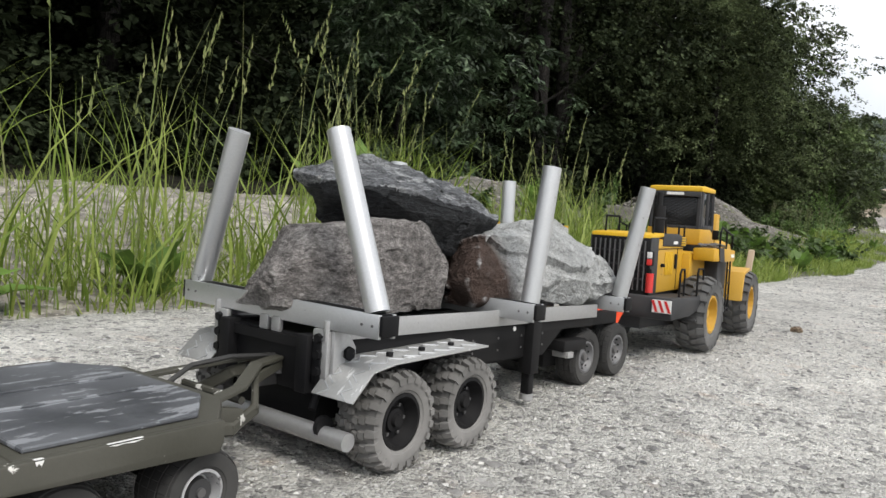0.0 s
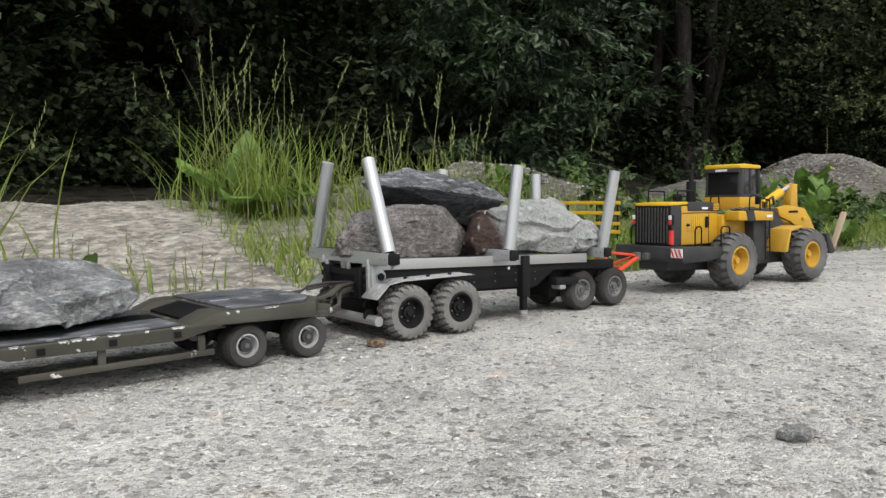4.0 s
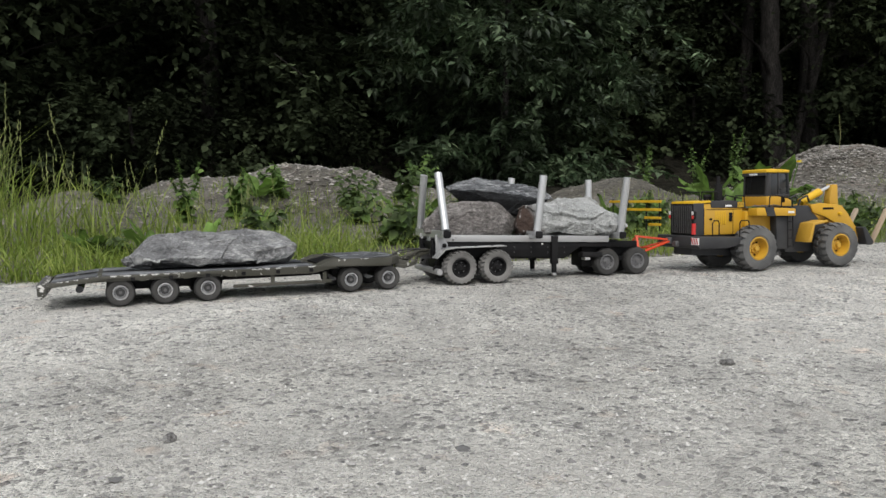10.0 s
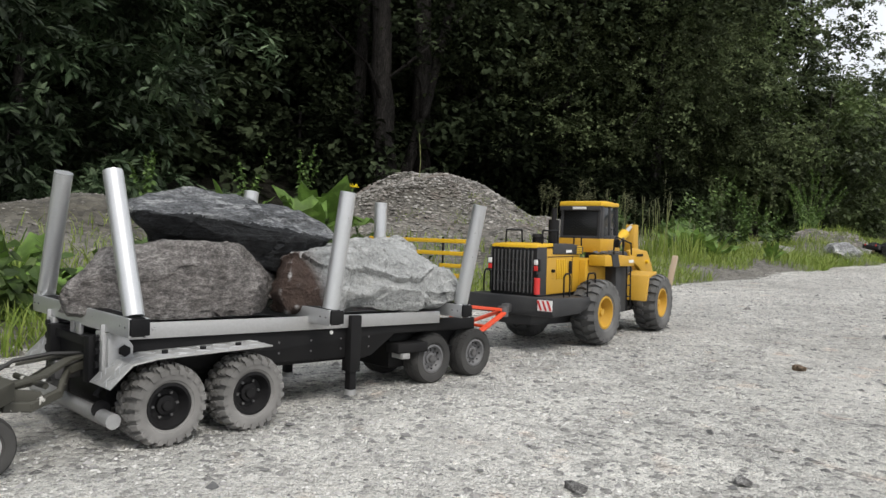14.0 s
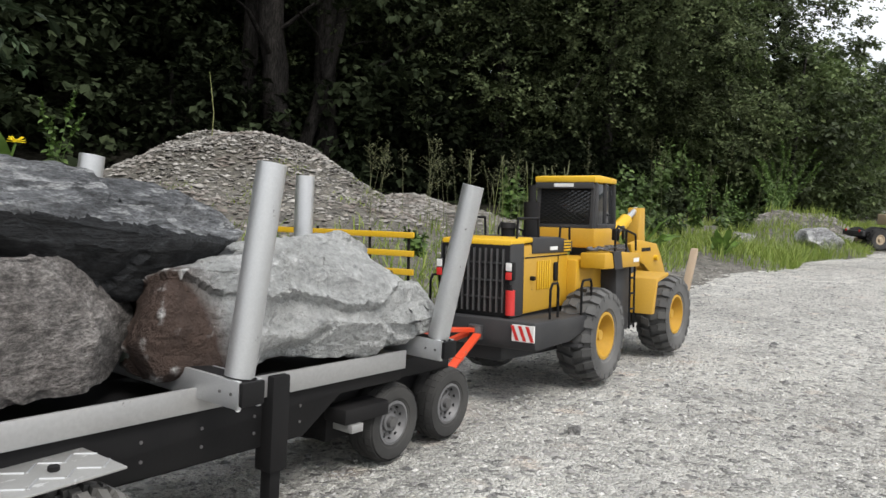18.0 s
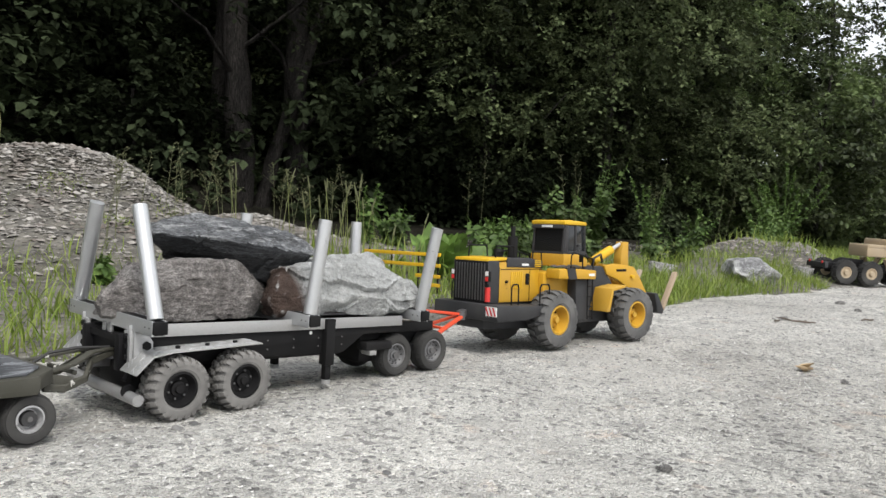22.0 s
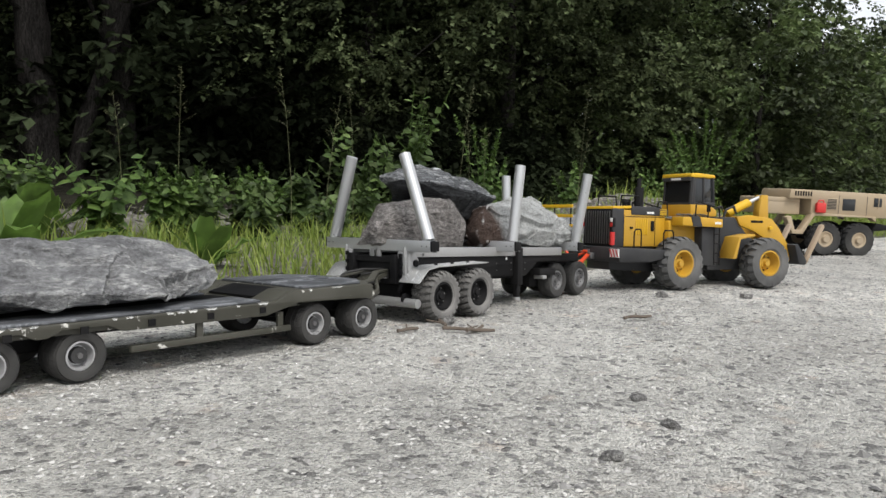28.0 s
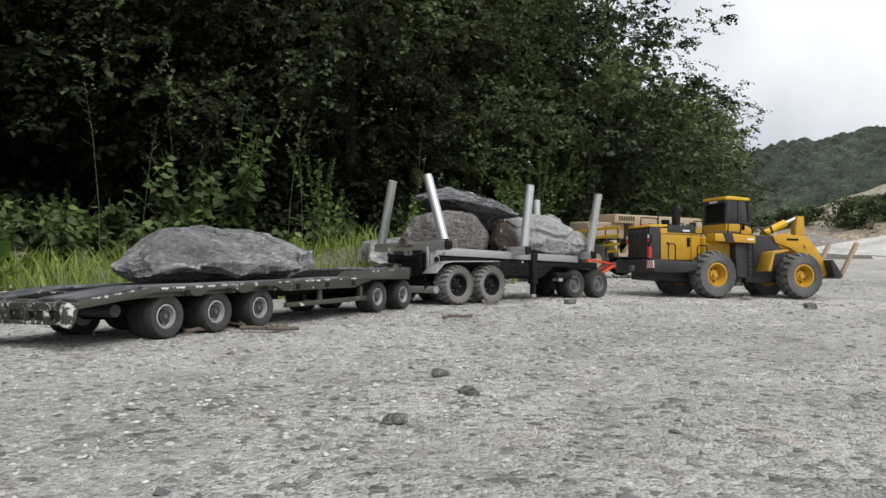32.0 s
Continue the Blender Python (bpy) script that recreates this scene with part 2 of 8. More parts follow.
def rock_mat(name, cols, vein=(0.62, 0.62, 0.60), amount=0.62, scale=10, stretch=(1, 1, 1), spec=0.35, rust=None, worn=0.0, relief=0.009, speckle=1.0, flecks=0.35, lines=None):
    m, n, l, bs = material(name)
    a = noise_tex(n, l, scale, 8, 0.65, stretch=stretch)
    b = noise_tex(n, l, scale * 7, 6, 0.7, stretch=stretch)
    c = noise_tex(n, l, scale * 2.2, 9, 0.72, stretch=(stretch[0], stretch[1], stretch[2] * 1.8))
    r = ramp(n, [(0.30, cols[0]), (0.5, cols[1]), (0.70, cols[2])])
    l.new(a.outputs["Fac"], r.inputs[0])
    speck = ramp(n, [(0.38, (1 - 0.55 * speckle,) * 3), (0.62, (1 + 0.35 * speckle,) * 3)])
    l.new(b.outputs["Fac"], speck.inputs[0])
    col = mix(n, l, r.outputs[0], speck.outputs[0], 1.0, "MULTIPLY")
    vr = ramp(n, [(amount, (0, 0, 0)), (amount + 0.06, (1, 1, 1))])
    l.new(c.outputs["Fac"], vr.inputs[0])
    half = n.new("ShaderNodeMath")
    half.operation = "MULTIPLY"
    half.inputs[1].default_value = 0.8
    l.new(vr.outputs[0], half.inputs[0])
    col = mix(n, l, col, vein, half.outputs[0])
    if lines:
        ln = noise_tex(n, l, scale * lines[0], 5, 0.6, stretch=lines[2])
        lr = ramp(n, [(0.470, (0, 0, 0)), (0.5, (lines[1],) * 3), (0.530, (0, 0, 0))])
        l.new(ln.outputs["Fac"], lr.inputs[0])
        gate = ramp(n, [(0.44, (0, 0, 0)), (0.58, (1, 1, 1))])
        l.new(a.outputs["Fac"], gate.inputs[0])
        col = mix(n, l, col, vein, mix(n, l, lr.outputs[0], gate.outputs[0], 1.0, "MULTIPLY"))
    fleck = ramp(n, [(0.62, (0, 0, 0)), (0.68, (flecks,) * 3)])
    l.new(b.outputs["Fac"], fleck.inputs[0])
    col = mix(n, l, col, vein, fleck.outputs[0])
    g = noise_tex(n, l, scale * 24, 4, 0.7, stretch=stretch)
    gr = ramp(n, [(0.36, (1 - 0.42 * speckle,) * 3), (0.64, (1 + 0.38 * speckle,) * 3)])
    l.new(g.outputs["Fac"], gr.inputs[0])
    col = mix(n, l, col, gr.outputs[0], 1.0, "MULTIPLY")
    if rust:
        tc = n.new("ShaderNodeTexCoord")
        sx = n.new("ShaderNodeSeparateXYZ")
        l.new(tc.outputs["Object"], sx.inputs[0])
        ma = n.new("ShaderNodeMath")
        ma.operation = "MULTIPLY_ADD"
        ma.inputs[1].default_value = 0.06
        mz = n.new("ShaderNodeMath")
        mz.operation = "MULTIPLY_ADD"
        mz.inputs[1].default_value = 0.55
        l.new(sx.outputs[2], mz.inputs[0])
        l.new(sx.outputs[0], mz.inputs[2])
        l.new(a.outputs["Fac"], ma.inputs[0])
        l.new(mz.outputs[0], ma.inputs[2])
        rr = n.new("ShaderNodeMapRange")
        rr.inputs["From Min"].default_value, rr.inputs["From Max"].default_value = rust + 0.045, rust + 0.02
        l.new(ma.outputs[0], rr.inputs["Value"])
        stain = mix(n, l, (0.035, 0.023, 0.018), (0.115, 0.075, 0.06), b.outputs["Fac"])
        col = mix(n, l, col, stain, rr.outputs[0])
    if worn:
        geo = n.new("ShaderNodeNewGeometry")
        wr = ramp(n, [(0.53, (0, 0, 0)), (0.60, (worn, worn, worn))])
        l.new(geo.outputs["Pointiness"], wr.inputs[0])
        col = mix(n, l, col, vein, wr.outputs[0])
    l.new(col, bs.inputs["Base Color"])
    bs.inputs["Roughness"].default_value = 0.72
    bs.inputs["Specular IOR Level"].default_value = spec
    add = n.new("ShaderNodeMath")
    l.new(c.outputs["Fac"], add.inputs[0])
    l.new(b.outputs["Fac"], add.inputs[1])
    fin = n.new("ShaderNodeMath")
    fin.operation = "MULTIPLY_ADD"
    fin.inputs[1].default_value = 0.28
    l.new(g.outputs["Fac"], fin.inputs[0])
    l.new(add.outputs[0], fin.inputs[2])
    bump(n, l, bs, fin.outputs[0], 1.0, relief * 1.5)
    return m


ROCK_BLUE = rock_mat("blue_grey_schist", ((0.17, 0.172, 0.178), (0.29, 0.292, 0.298), (0.41, 0.412, 0.414)), vein=(0.70, 0.70, 0.69), amount=0.60, scale=9, stretch=(0.8, 1, 1.3), worn=1.3, relief=0.012, speckle=0.6, lines=(3.2, 0.85, (0.35, 1, 1.8)), flecks=0.35)
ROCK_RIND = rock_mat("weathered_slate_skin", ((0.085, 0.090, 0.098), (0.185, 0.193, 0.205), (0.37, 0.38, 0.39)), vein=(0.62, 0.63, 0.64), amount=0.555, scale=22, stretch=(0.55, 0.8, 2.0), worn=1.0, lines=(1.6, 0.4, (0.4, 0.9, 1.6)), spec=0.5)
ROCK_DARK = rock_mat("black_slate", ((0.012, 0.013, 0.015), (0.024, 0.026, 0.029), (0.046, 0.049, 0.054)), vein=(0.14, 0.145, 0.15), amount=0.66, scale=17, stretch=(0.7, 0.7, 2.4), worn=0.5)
ROCK_BROWN = rock_mat("brown_grey_gneiss", ((0.155, 0.140, 0.131), (0.245, 0.226, 0.215), (0.35, 0.328, 0.315)), vein=(0.50, 0.48, 0.46), amount=0.66, scale=19, stretch=(0.8, 0.8, 1.5), worn=0.9, relief=0.006, speckle=1.0, flecks=0.5, lines=(0.6, 0.28, (0.3, 0.3, 2.2)))
ROCK_PALE = rock_mat("pale_grey_gneiss", ((0.40, 0.408, 0.402), (0.47, 0.478, 0.472), (0.54, 0.548, 0.54)), vein=(0.76, 0.76, 0.75), amount=0.63, scale=8, rust=0.286, worn=1.1, relief=0.010, speckle=0.38, flecks=0.25, lines=(2.2, 0.6, (1, 1, 1.6)))
STONE = rock_mat("yard_stone", ((0.22, 0.215, 0.21), (0.34, 0.33, 0.32), (0.48, 0.47, 0.45)), scale=25)
BROWN_STONE = rock_mat("brown_stone", ((0.16, 0.11, 0.07), (0.28, 0.20, 0.13), (0.36, 0.27, 0.19)), scale=25)


# ---- wheels ----
def crown(R, q):
    """The tyre's outer radius at a share q of its half width."""
    q = min(1.1, abs(q))
    return R * (1.0 - 0.020 * q ** 2 - 0.060 * max(0.0, q - 0.45) ** 2 / 0.3)


def tyre(bm, R, w, rim, deep=0.06, seg=48):
    h = w / 2
    side = rim + (R - rim) * 0.5
    lathe(bm, [(rim, -h * 0.74), (rim * 1.05, -h * 0.86), (rim * 1.13, -h * 0.90), (rim * 1.16, -h * 0.95), (side, -h * 1.02), (R * 0.90, -h * 0.99)] + [(crown(R, q) - deep * R, q * h) for q in (-0.88, -0.7, -0.4, 0.0, 0.4, 0.7, 0.88)]
          + [(R * 0.90, h * 0.99), (side, h * 1.02), (rim * 1.16, h * 0.95), (rim * 1.13, h * 0.90), (rim * 1.05, h * 0.86), (rim, h * 0.74)], seg, False)
    return bm


def lug(bm, R, w, a0, a1, y0, y1, up, skew, sink=0.10):
    """One tread block on the tyre's rounded face between two angles, leaning by skew and narrowed at its top."""
    vs = []
    for top in (0, 1):
        for a, y in ((a0, y0), (a1, y0), (a1 + skew, y1), (a0 + skew, y1)):
            q = y / (w / 2)
            rr = crown(R, q) + up if top else crown(R, q) - sink * R
            mid = (a0 + a1 + skew) / 2
            aa = a + (mid - a) * 0.10 * top
            yy = y + ((y0 + y1) / 2 - y) * 0.08 * top
            vs.append(bm.verts.new((rr * math.cos(aa), yy, rr * math.sin(aa))))
    b, t = vs[:4], vs[4:]
    fs = [bm.faces.new(t)] + [bm.faces.new((b[i], b[(i + 1) % 4], t[(i + 1) % 4], t[i])) for i in range(4)]
    bmesh.ops.recalc_face_normals(bm, faces=fs)


def tread(bm, R, w, count, kind):
    for k in range(count):
        a, s = 2 * math.pi * k / count, 2 * math.pi / count
        if kind == "earth":
            for d, o in ((-1, 0.0), (1, 0.5)):
                lug(bm, R, w, a + s * o, a + s * (o + 0.62), d * w * 0.28, d * w * 0.53, 0.0008, 0)
                lug(bm, R, w, a + s * (o + 0.26), a + s * (o + 0.80), d * w * 0.02, d * w * 0.28, 0.0008, -s * 0.24)
        elif kind == "mud":
            for d, o in ((-1, 0.0), (1, 0.5)):
                lug(bm, R, w, a + s * o, a + s * (o + 0.56), d * w * 0.34, d * w * 0.54, 0.0014, 0)
                lug(bm, R, w, a + s * (o + 0.10), a + s * (o + 0.62), d * w * 0.175, d * w * 0.32, 0.0014, s * 0.1)
                lug(bm, R, w, a + s * (o + 0.25), a + s * (o + 0.72), d * w * 0.01, d * w * 0.155, 0.0012, s * 0.1)
        else:
            for y in (-0.36, -0.12, 0.12, 0.36):
                lug(bm, R, w, a, a + s, w * (y - 0.095), w * (y + 0.095), 0.0004, 0, 0.004)
    return bm


def rim_bm(R, w, out, dish, seg=32):
    """A rim whose open side looks to out (-1 or +1 along y), dished inwards by dish."""
    bm = bmesh.new()
    h = w / 2 * 0.86
    s = out
    lathe(bm, [(R * 1.02, -s * h), (R * 1.02, s * h), (R * 0.90, s * h * 1.02), (R * 0.84, s * (h - dish * 0.35)), (R * 0.70, s * (h - dish)), (R * 0.45, s * (h - dish)),
               (R * 0.42, s * (h - dish * 0.65)), (R * 0.26, s * (h - dish * 0.60)), (R * 0.22, s * (h - dish * 0.3)), (R * 0.05, s * (h - dish * 0.3))], seg)
    return bm


def wheel(parent, name, x, y, R, w, rim, kind, count, rubber, rim_mat, out, dish, nuts, label, dark_hub=False):
    """A wheel that turns on its own axle, in its thing's space."""
    t = part("wheel", tyre(bmesh.new(), R, w, rim, 0.03 if kind == "road" else 0.065), rubber, parent, label, 30)
    t.location = (x, y, R)
    tagged(part("tread", tread(bmesh.new(), R, w, count, kind), rubber, t, "", 30), kind="stuff")
    part("rim", rim_bm(rim, w, out, dish), rim_mat, t, "", 30)
    h = w / 2 * 0.86 - dish
    if dark_hub:
        part("hub", rod(bmesh.new(), (0, out * (h - 0.002), 0), (0, out * (h + dish * 0.72), 0), rim * 0.62, rim * 0.56, 20), CHARCOAL, t, "dark wheel hub", 30)
        part("hub_cap", rod(bmesh.new(), (0, out * h, 0), (0, out * (h + dish * 0.95), 0), rim * 0.26, rim * 0.20, 16), STEEL, t, "", 30)
    bm = bmesh.new()
    for k in range(nuts):
        a = 2 * math.pi * k / nuts
        rod(bm, (rim * 0.57 * math.cos(a), out * (h - 0.001), rim * 0.57 * math.sin(a)), (rim * 0.57 * math.cos(a), out * (h + 0.002), rim * 0.57 * math.sin(a)), rim * 0.07, seg=6)
    # Nuts, but black on earthmover rims, where they stand for shaded holes.
    part("nut_ring", bm, BLACK if kind == "earth" else STEEL, t, "", 0)
    if nuts == 10:
        bm = bmesh.new()
        for k in range(nuts):
            a = 2 * math.pi * (k + 0.5) / nuts
            p = Vector((rim * 0.79 * math.cos(a), out * (h + dish * 0.30), rim * 0.79 * math.sin(a)))
            rod(bm, p, p + Vector((0, out * 0.0012, 0)), rim * 0.085, seg=8)
        part("slot_ring", bm, BLACK, t, "dark slots round the rim", 0)
        part("hub", rod(bmesh.new(), (0, out * h, 0), (0, out * (h + dish * 0.9), 0), rim * 0.30, rim * 0.24, 16), STEEL, t, "", 30)
    TURNING.append((parent.name, t, R))
    return t


TURNING = []


def handrail(parent, pts, mat=BLACK, r=0.0017, label=""):
    return part("handrail", rail(bmesh.new(), pts, r), mat, parent, label)


def build_loader():
    L = empty("wheel_loader", "yellow model wheel loader with charcoal frame towing trailers over gravel", "wheel loader")
    for x in (0.0, 0.277):
        for s in (-1, 1):
            wheel(L, "wheel", x, s * 0.074, 0.060, 0.046, 0.030, "earth", 20, RUBBER_GREY, YELLOW, s, 0.021, 8, "grey dusty earthmover tyre on a yellow rim")
    # frames
    bm = bmesh.new()
    prism(bm, [(-0.25, 0.050), (-0.02, 0.040), (0.10, 0.045), (0.125, 0.06), (0.125, 0.115), (-0.25, 0.110)], -0.040, 0.040, 0.003)
    part("rear_frame", bm, CHARCOAL, L)
    bm = bmesh.new()
    prism(bm, [(0.135, 0.045), (0.33, 0.045), (0.335, 0.09), (0.24, 0.135), (0.205, 0.185), (0.15, 0.185), (0.135, 0.13)], -0.036, 0.036, 0.003)
    part("front_frame", bm, CHARCOAL, L)
    part("articulation_pin", rod(bmesh.new(), (0.131, 0, 0.035), (0.131, 0, 0.15), 0.016, seg=20), STEEL, L)
    for x in (0, 0.25):
        part("axle", rod(bmesh.new(), (x, -0.06, 0.066), (x, 0.06, 0.066), 0.014, seg=16), CHARCOAL, L)
    # counterweight bumper
    bm = bmesh.new()
    prism(bm, [(-0.275, 0.078), (-0.27, 0.070), (-0.16, 0.070), (-0.09, 0.082), (-0.09, 0.10), (-0.275, 0.106)], -0.094, 0.094, 0.004)
    part("rear_bumper", bm, CHARCOAL, L)
    bm = box(bmesh.new(), -0.279, -0.2755, -0.093, -0.064, 0.082, 0.102)
    board = part("warning_board", bm, WHITE, L, "white board with red slanting stripes", 0)
    for k in range(3):
        bm = bmesh.new()
        y = -0.0915 + k * 0.0098
        vs = [bm.verts.new((-0.2796, yy, zz)) for yy, zz in ((y - 0.002, 0.083), (y + 0.0025, 0.083), (y + 0.0098, 0.101), (y + 0.0053, 0.101))]
        bm.faces.new(vs)
        part("stripe", bm, RED, board, "", 0)
    # hood
    bm = bmesh.new()
    prism(bm, [(-0.245, 0.106), (-0.06, 0.106), (-0.06, 0.192), (-0.10, 0.198), (-0.245, 0.195)], -0.064, 0.064, 0.004)
    part("engine_hood", bm, YELLOW, L)
    bm = bmesh.new()
    prism(bm, [(-0.185, 0.184), (-0.05, 0.182), (-0.05, 0.198), (-0.10, 0.2045), (-0.185, 0.2045)], -0.0665, 0.0665, 0.002)
    part("hood_band", bm, CHARCOAL, L)
    for s in (-1, 1):
        bm = box(bmesh.new(), -0.253, -0.213, s * 0.0655, s * 0.0675, 0.106, 0.198, 0.0008)
        part("hood_corner", bm, CHARCOAL, L)
    bm = prism(bmesh.new(), [(-0.252, 0.196), (-0.186, 0.199), (-0.186, 0.2055), (-0.25, 0.203)], -0.067, 0.067, 0.002)
    part("hood_top", bm, YELLOW_BRIGHT, L)
    bm = box(bmesh.new(), -0.252, -0.2465, -0.0655, 0.0655, 0.106, 0.197, 0.001)
    g = part("radiator_grille", bm, GRILLE, L, "black grille of upright bars")
    for k in range(11):
        y = -0.055 + k * 0.011
        part("grille_bar", box(bmesh.new(), -0.2565, -0.2525, y - 0.0012, y + 0.0012, 0.112, 0.192), STEEL, g, "", 0)
    for k in range(3):
        z = 0.130 + k * 0.022
        part("grille_bar", box(bmesh.new(), -0.2558, -0.2528, -0.058, 0.058, z - 0.001, z + 0.001), CHARCOAL, g, "", 0)
    for s in (-1, 1):
        lamp = part("lamp_housing", box(bmesh.new(), -0.2575, -0.245, s * 0.060, s * 0.0735, 0.153, 0.176, 0.002), BLACK, L)
        part("lamp_glass", box(bmesh.new(), -0.2590, -0.2570, s * 0.0615, s * 0.0725, 0.165, 0.175, 0.001), WHITE, lamp, "clear lamp glass")
        part("lamp_red", box(bmesh.new(), -0.2590, -0.2570, s * 0.0615, s * 0.0725, 0.154, 0.1635, 0.001), RED, lamp, "red lamp glass")
    bottle = part("extinguisher", rod(bmesh.new(), (-0.2540, -0.0690, 0.110), (-0.2540, -0.0690, 0.141), 0.0078, seg=18), RED, L, "red fire extinguisher bottle")
    part("extinguisher_valve", rod(bmesh.new(), (-0.2540, -0.0690, 0.141), (-0.2540, -0.0690, 0.148), 0.0040, 0.0025, 12), BLACK, bottle)
    # hood side detail: louvres, latch, rails
    for s in (-1, 1):
        for k in range(6):
            x = -0.168 + k * 0.0075
            part("louvre", box(bmesh.new(), x, x + 0.004, s * 0.0642, s * 0.0665, 0.135, 0.174, 0.0008), YELLOW_BRIGHT, L)
        part("hood_latch", box(bmesh.new(), -0.114, -0.102, s * 0.0642, s * 0.068, 0.144, 0.170, 0.002), BLACK, L)
        part("hood_knob", rod(bmesh.new(), (-0.186, s * 0.064, 0.152), (-0.186, s * 0.072, 0.152), 0.003), BLACK, L)
        for k in range(4):
            part("vent_slot", box(bmesh.new(), -0.082, -0.058, s * 0.0662, s * 0.0674, 0.1846 + k * 0.0042, 0.1868 + k * 0.0042), YELLOW_BRIGHT, L, "", 0)
        y = s * 0.088
        handrail(L, [(-0.215, y, 0.105), (-0.215, y, 0.142), (-0.209, y, 0.149), (-0.194, y, 0.149), (-0.190, y, 0.142), (-0.190, y, 0.105)])
        handrail(L, [(-0.110, y, 0.100), (-0.110, y, 0.140), (-0.105, y, 0.147), (-0.078, y, 0.147), (-0.074, y, 0.140), (-0.074, y, 0.060)])
        handrail(L, [(-0.215, s * 0.040, 0.203), (-0.212, s * 0.040, 0.230), (-0.150, s * 0.040, 0.230), (-0.147, s * 0.040, 0.203)])
        handrail(L, [(-0.085, s * 0.044, 0.200), (-0.083, s * 0.044, 0.218), (-0.050, s * 0.044, 0.218), (-0.048, s * 0.044, 0.190)])
        part("bumper_step", box(bmesh.new(), -0.13, -0.074, s * 0.070, s * 0.094, 0.058, 0.063, 0.001), CHARCOAL, L)
    part("hood_edge_label", box(bmesh.new(), -0.130, -0.105, -0.0672, -0.0664, 0.187, 0.192), WHITE, L, "short white marking", 0)
    # exhaust and air cleaner
    bm = rod(bmesh.new(), (-0.132, -0.030, 0.200), (-0.132, -0.030, 0.252), 0.0135, seg=20)
    rod(bm, (-0.132, -0.030, 0.252), (-0.132, -0.030, 0.275), 0.0065, 0.0065, 14)
    part("exhaust_pipe", bm, BLACK, L, "matt black exhaust pipe")
    bm = rod(bmesh.new(), (-0.150, 0.005, 0.200), (-0.150, 0.005, 0.216), 0.012, seg=20)
    rod(bm, (-0.150, 0.005, 0.216), (-0.150, 0.005, 0.223), 0.015, 0.012, 20)
    part("air_cleaner", bm, BLACK, L)
    # hydraulic tank behind the cab, walkway, ladder
    bm = prism(bmesh.new(), [(-0.06, 0.106), (0.06, 0.10), (0.06, 0.172), (-0.06, 0.172)], -0.060, 0.060, 0.004)
    part("tank", bm, YELLOW, L)
    for s in (-1, 1):
        bm = prism(bmesh.new(), [(-0.052, 0.160), (0.115, 0.157), (0.115, 0.178), (0.03, 0.182), (-0.052, 0.182)], s * 0.062, s * 0.098, 0.002)
        part("walkway", bm, YELLOW, L)
        part("walkway_panel", prism(bmesh.new(), [(-0.012, 0.158), (0.022, 0.158), (0.012, 0.1835), (-0.022, 0.1835)], s * 0.094, s * 0.0995), CHARCOAL, L)
        part("ladder_well", prism(bmesh.new(), [(0.045, 0.062), (0.112, 0.058), (0.118, 0.157), (0.04, 0.157)], s * 0.048, s * 0.084, 0.003), CHARCOAL, L)
        y = s * 0.092
        ladder = handrail(L, [(0.082, y, 0.160), (0.086, y, 0.062)], BLACK, 0.0016, "black ladder")
        for k in range(4):
            part("rung", rail(bmesh.new(), [(0.083 + 0.001 * k, y, 0.14 - 0.024 * k), (0.110 + 0.001 * k, y, 0.14 - 0.024 * k)], 0.0016), BLACK, ladder)
        part("ladder_side", rail(bmesh.new(), [(0.108, y, 0.160), (0.112, y, 0.062)], 0.0016), BLACK, ladder)
        y = s * 0.094
        handrail(L, [(0.0, y, 0.182), (0.002, y, 0.212), (0.012, y, 0.220), (0.10, y, 0.206), (0.104, y, 0.182)])
        handrail(L, [(0.05, y, 0.180), (0.05, y, 0.214)])
        part("walkway_label", box(bmesh.new(), 0.076, 0.106, s * 0.0982, s * 0.0988, 0.165, 0.171), WHITE, L, "small white lettering", 0)
        bm, rc = bmesh.new(), random.Random(17 + s)
        for k in range(64):  # chain links heaped on the walkway
            c = Vector((-0.045 + 0.105 * (k % 32) / 31, s * (0.079 + 0.010 * math.sin(k * 1.3) + rc.uniform(-0.004, 0.004)), 0.1845 + rc.uniform(0, 0.0050)))
            a, tip = rc.uniform(0, 6.28), rc.uniform(-0.5, 0.5)
            u, w = Vector((math.cos(a), math.sin(a), tip * 0.5)) * 0.0040, Vector((-math.sin(a), math.cos(a), tip)) * 0.0024
            rail(bm, [c + u * math.cos(q * 1.0472) + w * math.sin(q * 1.0472) for q in range(7)], 0.0008, 4)
        tagged(part("chain", bm, STEEL, L, "loose bright steel chain links"), kind="stuff")
        part("hood_seam", box(bmesh.new(), -0.2115, -0.2095, s * 0.0640, s * 0.0652, 0.108, 0.184), BLACK, L, "", 0)
        part("hood_seam", box(bmesh.new(), -0.205, -0.065, s * 0.0640, s * 0.0650, 0.1785, 0.1800), BLACK, L, "", 0)
        part("hood_seam", box(bmesh.new(), -0.0985, -0.0970, s * 0.0640, s * 0.0650, 0.108, 0.1785), BLACK, L, "", 0)
    # cab
    bm = bmesh.new()
    prism(bm, [(-0.028, 0.176), (0.098, 0.176), (0.098, 0.192), (0.06, 0.205), (-0.028, 0.205)], -0.050, 0.050, 0.003)
    cab = part("cab", bm, YELLOW, L)
    bm = bmesh.new()
    prism(bm, [(-0.024, 0.205), (0.088, 0.200), (0.080, 0.270), (-0.018, 0.270)], -0.046, 0.046, 0.002)
    part("cab_glazing", bm, GLASS, cab, "dark tinted cab glass")
